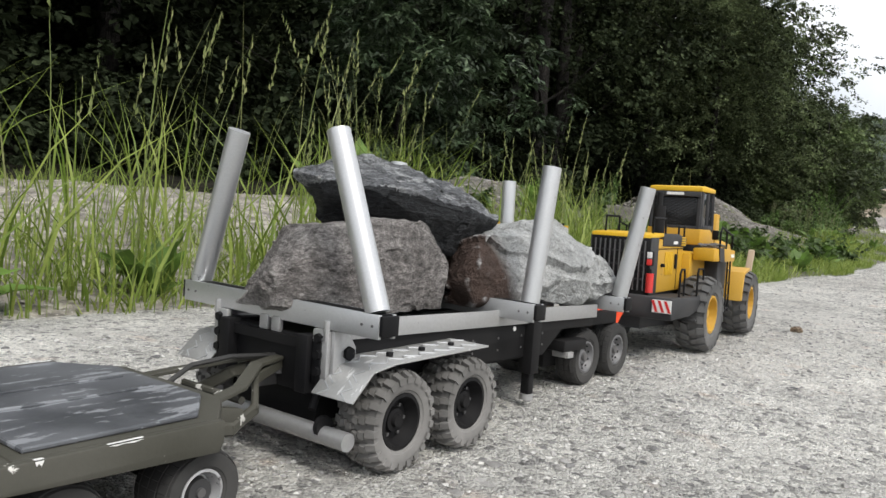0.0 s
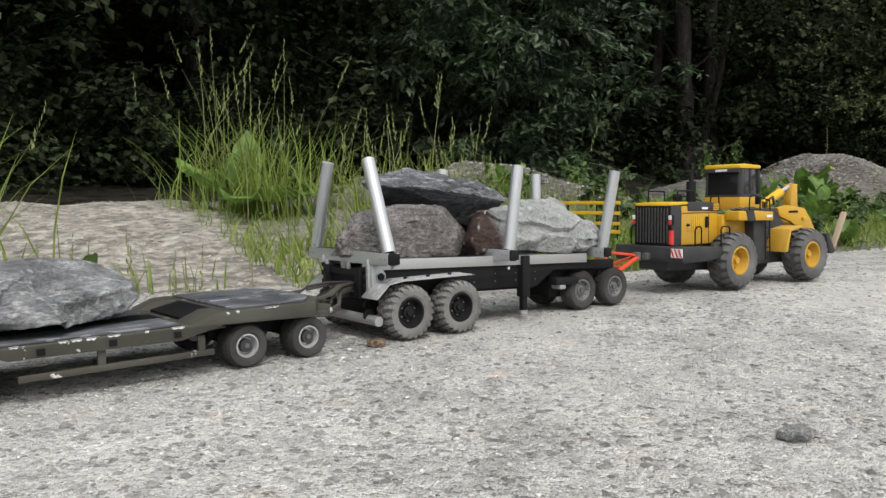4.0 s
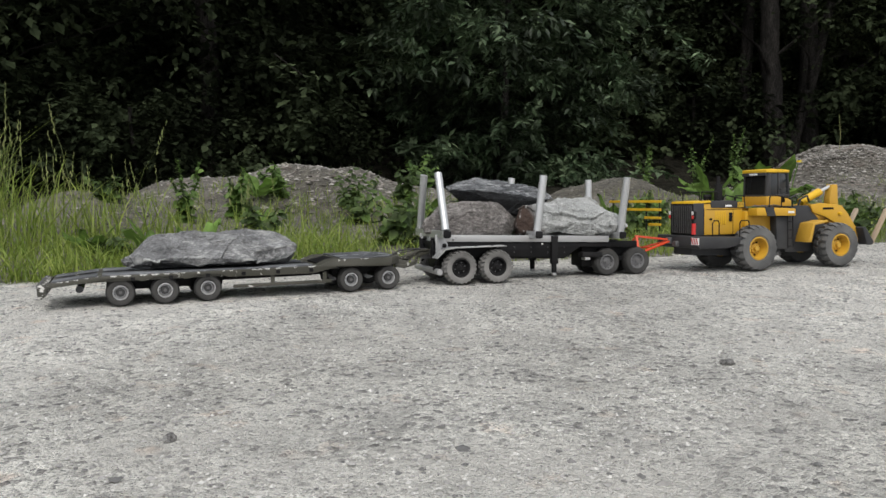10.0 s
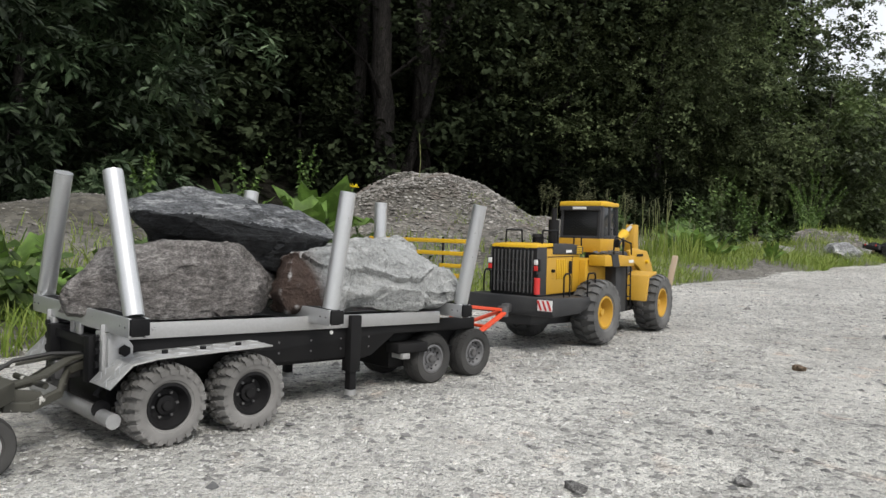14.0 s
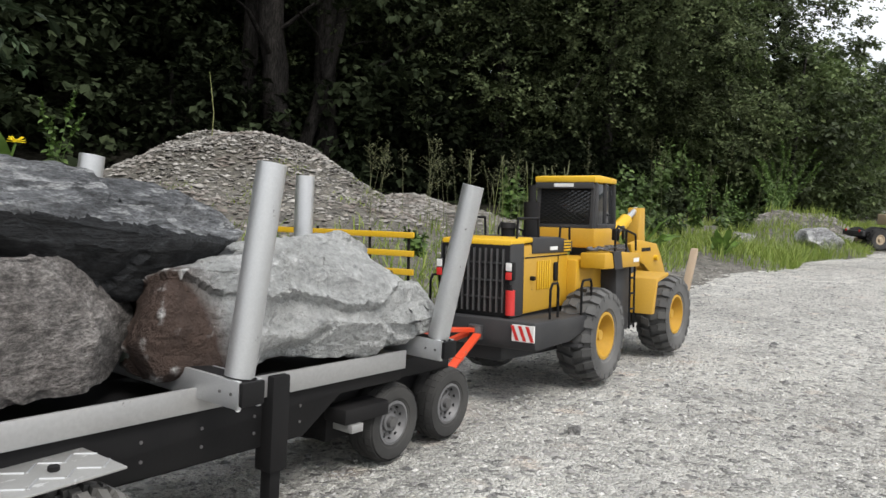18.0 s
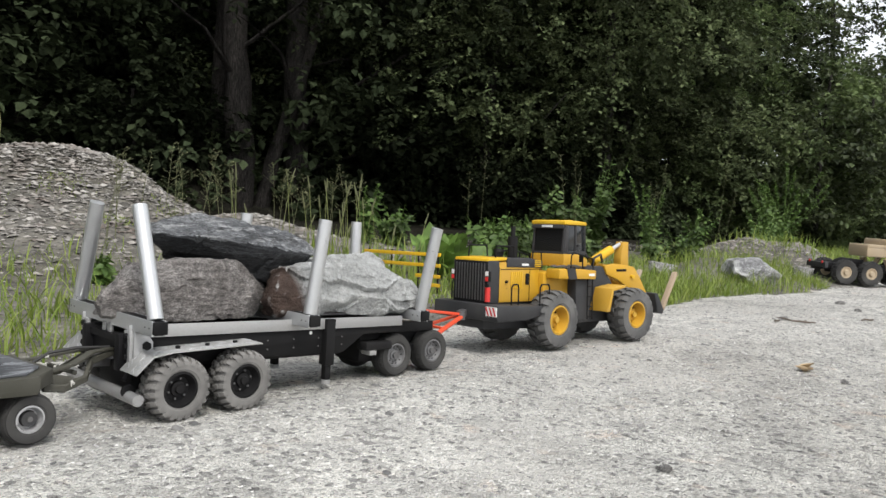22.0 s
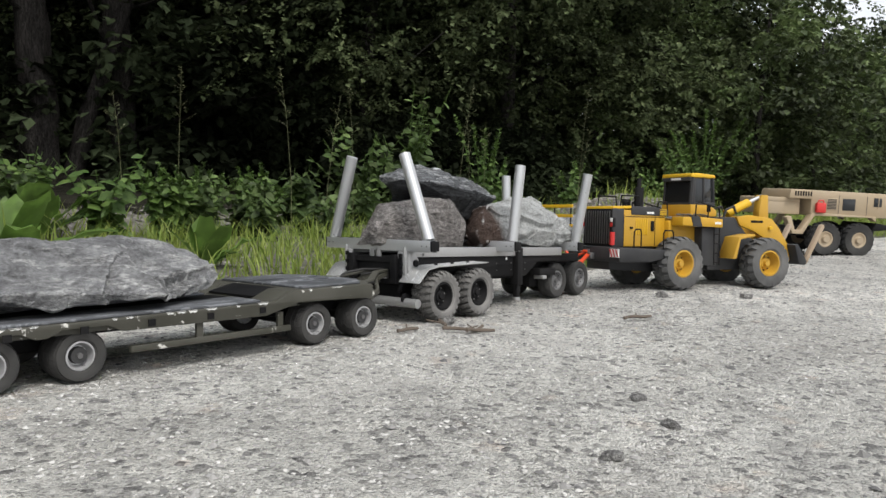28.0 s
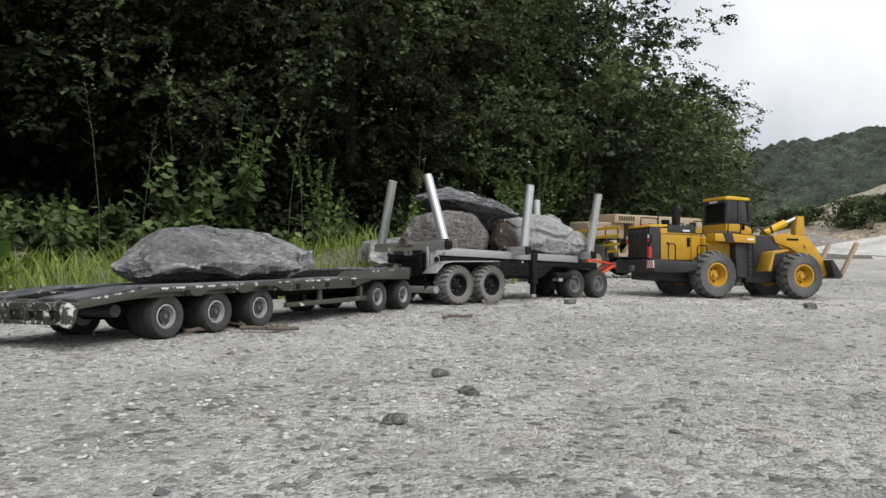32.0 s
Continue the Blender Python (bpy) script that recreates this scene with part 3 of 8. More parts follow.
    for s in (-1, 1):
        for (xa, xb) in ((-0.022, -0.016), (0.036, 0.034), (0.088, 0.080)):
            part("cab_post", rod(bmesh.new(), (xa, s * 0.046, 0.203), (xb, s * 0.046, 0.271), 0.0036, seg=8), CHARCOAL, cab)
    m = bmesh.new()
    for d in (-1, 1):
        for k in range(-6, 17):  # wires leaning both ways, cut to the window
            c = 0.2095 + k * 0.0058
            pts = []
            for k2 in range(2):
                y = (-0.042, 0.042)[k2]
                z = c + d * 0.55 * y
                zc = max(0.2095, min(0.2635, z))
                pts.append(((zc - c) / (d * 0.55), zc))
            (ya, za), (yb, zb) = pts
            if abs(ya) <= 0.0425 and abs(yb) <= 0.0425 and abs(ya - yb) > 0.004:
                rod(m, (-0.0262 + 0.09 * (za - 0.209), ya, za), (-0.0262 + 0.09 * (zb - 0.209), yb, zb), 0.00065, seg=4)
    tagged(part("rear_guard", m, BLACK, cab, "black diamond mesh guard", 0), kind="stuff")
    for q in (-1, 1):
        part("window_frame", strap(bmesh.new(), [(-0.0255, q * 0.044, 0.206), (-0.0205, q * 0.044, 0.266)], 0.006, 0.005), CHARCOAL, cab)
        part("rear_pillar", prism(bmesh.new(), [(-0.024, 0.204), (-0.004, 0.204), (-0.004, 0.270), (-0.018, 0.270)], q * 0.0440, q * 0.0480, 0.001), CHARCOAL, cab)
        part("side_sill", box(bmesh.new(), -0.010, 0.090, q * 0.0455, q * 0.0490, 0.203, 0.211, 0.001), CHARCOAL, cab)
        part("door_handle", box(bmesh.new(), 0.038, 0.048, q * 0.0470, q * 0.0500, 0.222, 0.226, 0.0008), BLACK, cab)
    for z in (0.2065, 0.2655):
        part("window_frame", box(bmesh.new(), -0.0270 + (z - 0.206) * 0.085, -0.0225 + (z - 0.206) * 0.085, -0.046, 0.046, z - 0.003, z + 0.003, 0.0006), CHARCOAL, cab)
    part("cab_roof", prism(bmesh.new(), [(-0.029, 0.271), (0.088, 0.271), (0.087, 0.279), (0.0, 0.282), (-0.029, 0.280)], -0.0495, 0.0495, 0.0025), YELLOW_BRIGHT, cab)
    part("roof_visor", box(bmesh.new(), -0.031, -0.025, -0.047, 0.047, 0.262, 0.271, 0.001), CHARCOAL, cab)
    part("rear_marking", box(bmesh.new(), -0.0322, -0.0308, -0.016, 0.016, 0.2645, 0.2695), WHITE, cab, "white lettering bar", 0)
    part("mirror", box(bmesh.new(), 0.094, 0.099, -0.070, -0.058, 0.196, 0.214, 0.002), BLACK, L, "black mirror")
    # front fenders
    for s in (-1, 1):
        bm = prism(bmesh.new(), [(0.152, 0.078), (0.162, 0.078), (0.172, 0.128), (0.210, 0.136), (0.210, 0.142), (0.168, 0.134)], s * 0.050, s * 0.104, 0.0015)
        part("front_fender", bm, YELLOW, L)
    # lift arms, cross tube, bell crank, cylinders
    for s in (-1, 1):
        bm = prism(bmesh.new(), [(0.168, 0.182), (0.176, 0.160), (0.215, 0.145), (0.258, 0.118), (0.305, 0.070), (0.325, 0.062), (0.338, 0.078), (0.322, 0.112), (0.288, 0.155), (0.262, 0.180), (0.20, 0.188)],
                   s * 0.030, s * 0.040, 0.002)
        part("lift_arm", bm, YELLOW, L)
        part("arm_label", box(bmesh.new(), 0.205, 0.237, s * 0.0402, s * 0.0408, 0.168, 0.174), BLACK, L, "small black lettering", 0)
        part("pin", rod(bmesh.new(), (0.256, s * 0.038, 0.155), (0.256, s * 0.046, 0.155), 0.005), YELLOW_BRIGHT, L)
        part("lift_cylinder", rod(bmesh.new(), (0.17, s * 0.022, 0.075), (0.25, s * 0.022, 0.125), 0.008), YELLOW, L)
    part("cross_tube", rod(bmesh.new(), (0.278, -0.032, 0.130), (0.278, 0.032, 0.130), 0.013, seg=16), YELLOW, L)
    bm = prism(bmesh.new(), [(0.248, 0.165), (0.282, 0.150), (0.276, 0.20), (0.274, 0.243), (0.254, 0.243), (0.248, 0.20)], -0.012, 0.012, 0.002)
    part("bell_crank", bm, YELLOW, L)
    cyl = part("tilt_cylinder", rod(bmesh.new(), (0.168, 0, 0.190), (0.226, 0, 0.222), 0.011, seg=18), YELLOW_BRIGHT, L)
    part("piston_rod", rod(bmesh.new(), (0.226, 0, 0.222), (0.262, 0, 0.240), 0.005), ALU, cyl, "bright steel piston rod")
    part("tilt_link", rod(bmesh.new(), (0.266, 0, 0.155), (0.345, 0, 0.095), 0.008), YELLOW, L)
    for s in (-1, 1):
        part("hydraulic_hose", rail(bmesh.new(), [(0.14, s * 0.02, 0.15), (0.15, s * 0.026, 0.20), (0.17, s * 0.024, 0.21), (0.18, s * 0.02, 0.19)], 0.0028), HOSE, L)
    # fork carriage and timber-faced forks
    carriage = part("fork_carriage", prism(bmesh.new(), [(0.318, 0.112), (0.330, 0.114), (0.366, 0.068), (0.358, 0.058), (0.335, 0.062)], -0.068, 0.068, 0.002), CHARCOAL, L, "charcoal fork carriage")
    for s in (-1, 1):
        bm = bmesh.new()
        prism(bm, [(0.362, 0.066), (0.371, 0.060), (0.437, 0.160), (0.433, 0.168), (0.427, 0.166)], s * 0.056 - 0.0065, s * 0.056 + 0.0065, 0.0015)
        part("fork", bm, TIMBER, carriage, "weathered timber fork tine")
    # slatted side gate folded out on the far side
    for k, (z, y1) in enumerate(((0.200, 0.36), (0.175, 0.30), (0.150, 0.17), (0.130, 0.15))):
        g = part("gate_slat", box(bmesh.new(), -0.262, -0.256, 0.090, y1, z, z + 0.008, 0.001), YELLOW_BRIGHT, L, "bright yellow slat of a folded-out gate")
    for y in (0.10, 0.165, 0.26, 0.345):
        part("gate_post", rod(bmesh.new(), (-0.255, y, 0.115 if y < 0.2 else 0.165), (-0.255, y, 0.212), 0.0022), BLACK, L)
    # tow coupling at the rear
    part("tow_hook", box(bmesh.new(), -0.292, -0.272, -0.008, 0.008, 0.074, 0.090, 0.003), STEEL, L)
    # true proportions: a narrow hood, a short high cab set well forward, long lift arms
    slim = ("engine_hood", "hood_", "radiator", "grille_bar", "extinguisher", "lamp_", "louvre", "vent_slot", "exhaust", "air_cleaner")
    arms = ("lift_", "arm_label", "pin", "cross_tube", "bell_crank", "tilt_", "piston", "hydraulic_hose", "fork")
    for ob in L.children_recursive:
        if ob.type != "MESH" or ob.name.startswith("wheel") or ob.parent.name == "wheel" or ob.parent.name.startswith("wheel."):
            continue
        house = ob.name.startswith("cab") or (ob.parent and ob.parent.name.startswith("cab"))
        for v in ob.data.vertices:
            x, y, z = v.co
            if house:
                v.co = (0.066 + (x + 0.028) * 0.68, y * 0.93, z * 0.950)
            elif ob.name.startswith(arms):
                v.co = (float(np.interp(x, (0.14, 0.168, 0.264, 0.338, 0.44), (0.19, 0.225, 0.335, 0.400, 0.484))), y * 0.94, z * 0.925)
            else:
                nx = float(np.interp(x, (-0.30, -0.25, -0.06, 0.06, 0.115, 0.152, 0.21, 0.25, 0.34), (-0.200, -0.168, -0.012, 0.085, 0.122, 0.164, 0.228, 0.277, 0.362)))
                v.co = (nx, y * (0.70 if ob.name.startswith(slim) else 0.94), z * 0.905)
    return L


# ---- rocks: blocks cut by many planes and roughened ----
def stone_bm(size, seed, cuts=14, rough=0.05, sub=3, flat=0.0):
    rnd = random.Random(seed)
    bm = bmesh.new()
    bmesh.ops.create_cube(bm, size=2)
    for k in range(cuts):
        n = Vector((rnd.uniform(-1, 1), rnd.uniform(-1, 1), rnd.uniform(-0.8, 1))).normalized()
        d = rnd.uniform(0.80, 1.05)
        geom = bm.verts[:] + bm.edges[:] + bm.faces[:]
        r = bmesh.ops.bisect_plane(bm, geom=geom, plane_co=n * d, plane_no=n, clear_outer=True)
        cut = [e for e in r["geom_cut"] if isinstance(e, bmesh.types.BMEdge)]
        if len(cut) > 2:
            bmesh.ops.edgeloop_fill(bm, edges=cut)
    bmesh.ops.triangulate(bm, faces=bm.faces[:])
    for k in range(sub):
        long = [e for e in bm.edges if e.calc_length() > 0.9 / (1.7 ** k)]
        bmesh.ops.subdivide_edges(bm, edges=long, cuts=1, use_grid_fill=False)
        bmesh.ops.triangulate(bm, faces=[f for f in bm.faces if len(f.verts) > 3])
    bm.normal_update()
    for v in bm.verts:
        p = v.co.copy()
        off = noise.fractal(p * 1.6 + Vector((seed, 0, 0)), 1.0, 2.0, 4) * rough + noise.noise(p * 7 + Vector((0, seed, 0))) * rough * 0.35
        v.co = p + v.normal * off
    for v in bm.verts:
        v.co.x, v.co.y, v.co.z = v.co.x * size[0] / 2, v.co.y * size[1] / 2, v.co.z * size[2] / 2
    return bm


def quarry_rock(name, corners, mat, label, seed, rough=0.004, layers=0.0, facet=0.16, soft=1, cell=0.062, scars=26, chops=26, carve=None):
    """A quarried block: the hull of its main corners, its faces broken into ledges, facets and scooped scars."""
    bm = bmesh.new()
    vs = [bm.verts.new(p) for p in corners]
    bmesh.ops.convex_hull(bm, input=vs)
    loose = [v for v in bm.verts if not v.link_faces]
    bmesh.ops.delete(bm, geom=loose, context="VERTS")
    rnd = random.Random(seed)
    for k in range(chops):  # flakes struck off its corners and edges
        bm.normal_update()
        v = rnd.choice(bm.verts[:])
        n = Vector((rnd.gauss(0, 0.35), rnd.gauss(0, 0.35), rnd.gauss(0, 0.35)))
        for f in v.link_faces:
            n += f.normal * rnd.uniform(0.3, 1.2)
        n.normalize()
        tip = max(bm.verts, key=lambda q: q.co.dot(n))
        co = tip.co - n * (0.0012 + 0.0050 * rnd.random() ** 1.5)
        r = bmesh.ops.bisect_plane(bm, geom=bm.verts[:] + bm.edges[:] + bm.faces[:], plane_co=co, plane_no=n, clear_outer=True)
        rim = [q for q in r["geom_cut"] if isinstance(q, bmesh.types.BMEdge)]
        if len(rim) > 2:
            bmesh.ops.edgeloop_fill(bm, edges=rim)
    bmesh.ops.triangulate(bm, faces=bm.faces[:])
    for lim in (0.12, 0.07, 0.04, 0.022, 0.012, 0.0075, 0.0055, 0.0042):
        for _ in range(2):
            long = [e for e in bm.edges if e.calc_length() > lim]
            if long and len(bm.verts) < 20000:
                bmesh.ops.subdivide_edges(bm, edges=long, cuts=1)
                bmesh.ops.triangulate(bm, faces=[f for f in bm.faces if len(f.verts) > 3])
    bmesh.ops.recalc_face_normals(bm, faces=bm.faces[:])
    for _ in range(soft):
        bmesh.ops.smooth_vert(bm, verts=bm.verts[:], factor=0.25, use_axis_x=True, use_axis_y=True, use_axis_z=True)
    bm.normal_update()
    low = min(p[2] for p in corners)
    tilt = {}
    place = np.array([v.co[:] for v in bm.verts])
    dent = np.zeros(len(place))
    for k in range(scars):
        c = place[rnd.randrange(len(place))]
        r = 0.010 + 0.032 * rnd.random() ** 1.6
        flat = np.array((1.0, 1.0, rnd.uniform(1.0, 2.2)))
        d = np.sqrt((((place - c) * flat) ** 2).sum(1)) / r
        dent = np.minimum(dent, np.where(d < 1, -(1 - d * d) * r * rnd.uniform(0.10, 0.24), 0.0))
    for i, v in enumerate(bm.verts):
        p = v.co
        f = noise.fractal(p * 13 + Vector((seed * 3.1, 0, 0)), 0.9, 2.0, 6) * rough + dent[i]
        for size, k in ((cell, 1.0), (cell * 0.35, 0.40)):
            w = (p + Vector((0, 0, 0.008)) * noise.noise(p * 40)) / size + Vector((seed * 1.7, 0, 0))
            c = noise.voronoi(Vector((w.x, w.y, w.z * 1.5)))[1][0]
            key = (round(c.x, 2), round(c.y, 2), round(c.z, 2))
            if key not in tilt:
                tilt[key] = Vector((rnd.gauss(0, 1), rnd.gauss(0, 1), rnd.gauss(0, 1))), rnd.uniform(-0.3, 0.3)
            d, up = tilt[key]
            f += facet * k * size * (max(-0.6, min(0.6, d.dot(Vector((w.x, w.y, w.z * 1.5)) - c) * 0.5)) + up)
        if layers:
            f += layers * (round(noise.noise(Vector((p.x * 1.5, p.y * 2, p.z * 55 + p.x * 4))) * 4) / 4)
        f += noise.noise(p * 90) * rough * 0.25 + abs(noise.noise(p * 170)) * rough * 0.12
        if carve:
            f += carve(p)
        v.co = p + v.normal * f
    if not soft:
        bmesh.ops.smooth_vert(bm, verts=bm.verts[:], factor=0.2, use_axis_x=True, use_axis_y=True, use_axis_z=True)
    for v in bm.verts:
        v.co.z = max(v.co.z, low)
    ob = part(name, bm, mat, None, "", 24)
    return tagged(ob, label, "rock", "quarried blocks on the trailers")


# ---- the stake trailer: x ahead from its rear axle ----
def bed_tilt(x):
    return -0.031 * (x - 0.140)


def build_stake_trailer():
    S = empty("stake_trailer", "black model trailer with aluminium bolsters and slanting stakes carrying rocks", "trailer")
    R1, R2 = 0.0385, 0.0345
    for x in (0.0, 0.090):
        for s in (-1, 1):
            wheel(S, "wheel", x, s * 0.087, R1, 0.037, 0.0215, "mud", 22, RUBBER_PALE, BLACK, s, 0.010, 6, "dust-caked knobbly tyre on a black rim")
    for x in (0.403, 0.489):
        for s in (-1, 1):
            wheel(S, "wheel", x, s * 0.044, R2, 0.028, 0.019, "road", 30, RUBBER, RIM_GREY, s, 0.007, 10, "grey worn road tyre on a slotted metal rim")
    Z = 0.096  # top of the main rails
    for s in (-1, 1):
        bm = prism(bmesh.new(), [(-0.055, 0.052), (0.285, 0.052), (0.325, 0.080), (0.49, 0.080), (0.49, Z), (-0.055, Z)], s * 0.040, s * 0.052, 0.001)
        rl = part("main_rail", bm, BLACK, S)
        cap = part("rail_cap", box(bmesh.new(), -0.05, 0.402, s * 0.0630, s * 0.066, Z - 0.003, Z + 0.0125, 0.0004), ALU_DULL, rl, "dull aluminium angle along the rail")
        part("cap_flange", box(bmesh.new(), -0.05, 0.402, s * 0.0525, s * 0.0628, Z - 0.0025, Z - 0.0005), ALU_DULL, cap, "", 0)
        part("outer_web", prism(bmesh.new(), [(-0.050, 0.060), (0.285, 0.056), (0.325, 0.082), (0.402, 0.082), (0.402, Z - 0.004), (-0.050, Z - 0.004)], s * 0.0525, s * 0.0615, 0.0008), BLACK, rl)
        for k in range(5):
            for z in (0.068, 0.080):
                part("rivet", rod(bmesh.new(), (0.105 + k * 0.044, s * 0.061, z), (0.105 + k * 0.044, s * 0.0622, z), 0.0012, seg=8), STEEL, rl)
        part("rivet", rod(bmesh.new(), (0.222, s * 0.061, 0.088), (0.222, s * 0.0625, 0.088), 0.0024, seg=10), WHITE, rl, "pale round plug")
    part("bed_plate", box(bmesh.new(), -0.05, 0.46, -0.040, 0.040, Z - 0.012, Z - 0.004), BLACK, S)
    for x, half, z in ((0.0, 0.07, R1), (0.090, 0.07, R1), (0.403, 0.042, R2), (0.489, 0.042, R2)):
        part("axle", rod(bmesh.new(), (x, -half, z), (x, half, z), 0.006), BLACK, S)
    part("rear_bogie", box(bmesh.new(), -0.035, 0.125, -0.045, 0.045, 0.030, 0.056, 0.003), BLACK, S)
    part("front_bogie", box(bmesh.new(), 0.345, 0.512, -0.030, 0.030, 0.030, 0.080, 0.003), BLACK, S)
    part("turntable", rod(bmesh.new(), (0.44, 0, 0.046), (0.44, 0, 0.056), 0.045, seg=28), BLACK, S)
    # rear bolster, middle bolster, front bolster with stakes
    for x, bottom, near_top, far_top, ahead, high in ((-0.050, 0.104, 0.053, 0.063, 0.000, 0.2505), (0.194, 0.094, 0.098, 0.096, 0.016, 0.2515), (0.424, 0.083, 0.106, 0.089, 0.005, 0.2525)):
        bm = box(bmesh.new(), x - 0.0095, x - 0.0065, -bottom - 0.010, bottom + 0.010, Z + 0.006, Z + 0.0235, 0.0004)
        b = part("bolster", bm, ALU, S, "aluminium cross bolster")
        part("front_flange", box(bmesh.new(), x + 0.0065, x + 0.0095, -bottom - 0.010, bottom + 0.010, Z + 0.006, Z + 0.0235, 0.0004), ALU, b)
        part("liner", box(bmesh.new(), x - 0.0063, x + 0.0063, -bottom - 0.009, bottom + 0.009, Z + 0.0065, Z + 0.0238, 0.0004), BLACK, b, "dark liner inside the bolster")
        for q in (-1, 1):
            for dy in (0.004, 0.014):
                part("rivet", rod(bmesh.new(), (x - 0.0102, q * (bottom - dy + 0.008), Z + 0.015), (x - 0.0093, q * (bottom - dy + 0.008), Z + 0.015), 0.0011, seg=8), STEEL, b)
        for s in (-1, 1):
            part("end_cap", box(bmesh.new(), x - 0.009, x + 0.009, s * (bottom + 0.010), s * (bottom + 0.0135), Z + 0.008, Z + 0.023, 0.001), BLACK, b)
            part("stake", rod(bmesh.new(), (x, s * bottom, Z + 0.0238), (x + ahead, -near_top if s < 0 else far_top, high), 0.0092, seg=28), ALU, b, "round brushed aluminium stake")
    # brackets, fenders, rear bar, landing legs
    for s in (-1, 1):
        br = part("rear_bracket", box(bmesh.new(), -0.062, -0.056, s * 0.051, s * 0.067, 0.064, 0.1015, 0.0012), ALU_DULL, S, "grey bolted bracket")
        for k in range(3):
            part("bolt", rod(bmesh.new(), (-0.0655, s * 0.059, 0.070 + k * 0.0125), (-0.061, s * 0.059, 0.070 + k * 0.0125), 0.0036, seg=6), BLACK, br, "", 0)
        part("side_plate", prism(bmesh.new(), [(-0.058, 0.066), (-0.044, 0.066), (-0.034, 0.078), (-0.034, 0.088), (-0.044, 0.1015), (-0.058, 0.1015)], s * 0.0665, s * 0.0705, 0.001), ALU_DULL, br)
        part("bolt", rod(bmesh.new(), (-0.043, s * 0.0700, 0.084), (-0.043, s * 0.0735, 0.084), 0.0055, seg=6), BLACK, br, "", 0)
        bm = prism(bmesh.new(), [(-0.058, 0.062), (-0.0568, 0.0612), (-0.036, 0.0805), (-0.012, 0.0838), (0.112, 0.0848), (0.112, 0.0862), (-0.013, 0.0852), (-0.037, 0.0818)], s * 0.062, s * 0.104, 0.0003)
        f = part("mudguard", bm, CHEQUER, S, "bent chequer-plate aluminium mudguard")
        bm = bmesh.new()
        for k in range(30):  # raised bars of the chequer plate, two ways by turns
            cx, cy = -0.030 + 0.0098 * (k // 2), s * (0.073 + 0.020 * (k % 2))
            z = float(np.interp(cx, (-0.037, -0.013, 0.112), (0.0818, 0.0852, 0.0862)))
            d = 0.0042 if (k // 2 + k) % 2 else -0.0042
            rod(bm, (cx - 0.0042, cy - d, z), (cx + 0.0042, cy + d, z + 0.0002), 0.0007, seg=5)
        for k in range(10):
            t = (k // 2 + 0.5) / 5
            cx, cz, cy = -0.0575 + 0.020 * t, 0.0625 + 0.0185 * t, s * (0.072 + 0.020 * (k % 2))
            d = 0.004 if k % 3 else -0.004
            rod(bm, (cx - 0.002, cy - d, cz - 0.0018), (cx + 0.002, cy + d, cz + 0.0020), 0.0007, seg=5)
        tagged(part("tread_bar", bm, ALU, f, "raised bright bars"), kind="stuff")
        for k in range(3):
            part("bolt", rod(bmesh.new(), (0.004 + k * 0.040, s * 0.083, 0.0850), (0.004 + k * 0.040, s * 0.083, 0.0885), 0.0030, seg=6), BLACK, f, "", 0)
        leg = part("landing_leg", box(bmesh.new(), 0.244, 0.260, s * 0.056, s * 0.072, 0.040, 0.108, 0.001), BLACK, S)
        part("leg_inner", box(bmesh.new(), 0.247, 0.257, s * 0.059, s * 0.069, 0.018, 0.042, 0.001), BLACK, leg)
        part("leg_foot", rod(bmesh.new(), (0.252, s * 0.064, 0.012), (0.252, s * 0.064, 0.018), 0.0070, seg=14), ALU_DULL, leg, "dull metal foot pad")
        part("front_mudguard", box(bmesh.new(), 0.330, 0.385, s * 0.040, s * 0.064, 0.055, 0.068, 0.002), BLACK, S)
        part("guard_edge", box(bmesh.new(), 0.336, 0.350, s * 0.045, s * 0.066, 0.048, 0.055, 0.001), ALU_DULL, S)
    part("under_run_bar", rod(bmesh.new(), (-0.062, -0.094, 0.030), (-0.062, 0.094, 0.030), 0.0070, seg=18), ALU_DULL, S, "dull round under-run bar")
    part("inner_bar", rod(bmesh.new(), (-0.020, -0.060, 0.040), (-0.020, 0.060, 0.040), 0.0050, seg=14), STEEL, S)
    part("bar_clamp", rod(bmesh.new(), (-0.062, -0.070, 0.030), (-0.062, -0.066, 0.030), 0.0085, seg=18), BLACK, S)
    part("bar_strut", rod(bmesh.new(), (-0.062, -0.055, 0.040), (-0.045, -0.048, 0.062), 0.003), BLACK, S)
    part("bar_strut", rod(bmesh.new(), (-0.062, 0.055, 0.040), (-0.045, 0.048, 0.062), 0.003), BLACK, S)
    part("rear_beam", box(bmesh.new(), -0.058, -0.046, -0.052, 0.052, 0.050, 0.094, 0.002), BLACK, S)
    for k in range(2):
        part("lamp_bracket", box(bmesh.new(), -0.0605, -0.056, -0.012 + k * 0.014, -0.002 + k * 0.014, 0.092, 0.104, 0.001), ALU_DULL, S)
    part("tow_jaw", box(bmesh.new(), -0.082, -0.056, -0.010, 0.010, 0.050, 0.068, 0.002), STEEL, S)
    # the rear framing stands close behind the rear axle
    for ob in S.children_recursive:
        if ob.name.startswith(("wheel", "rim", "mudguard", "tread_bar")) or ob.parent.name.startswith(("wheel", "mudguard")):
            continue
        if max(v.co.x for v in ob.data.vertices) < -0.01:
            for v in ob.data.vertices:
                v.co.x += 0.013
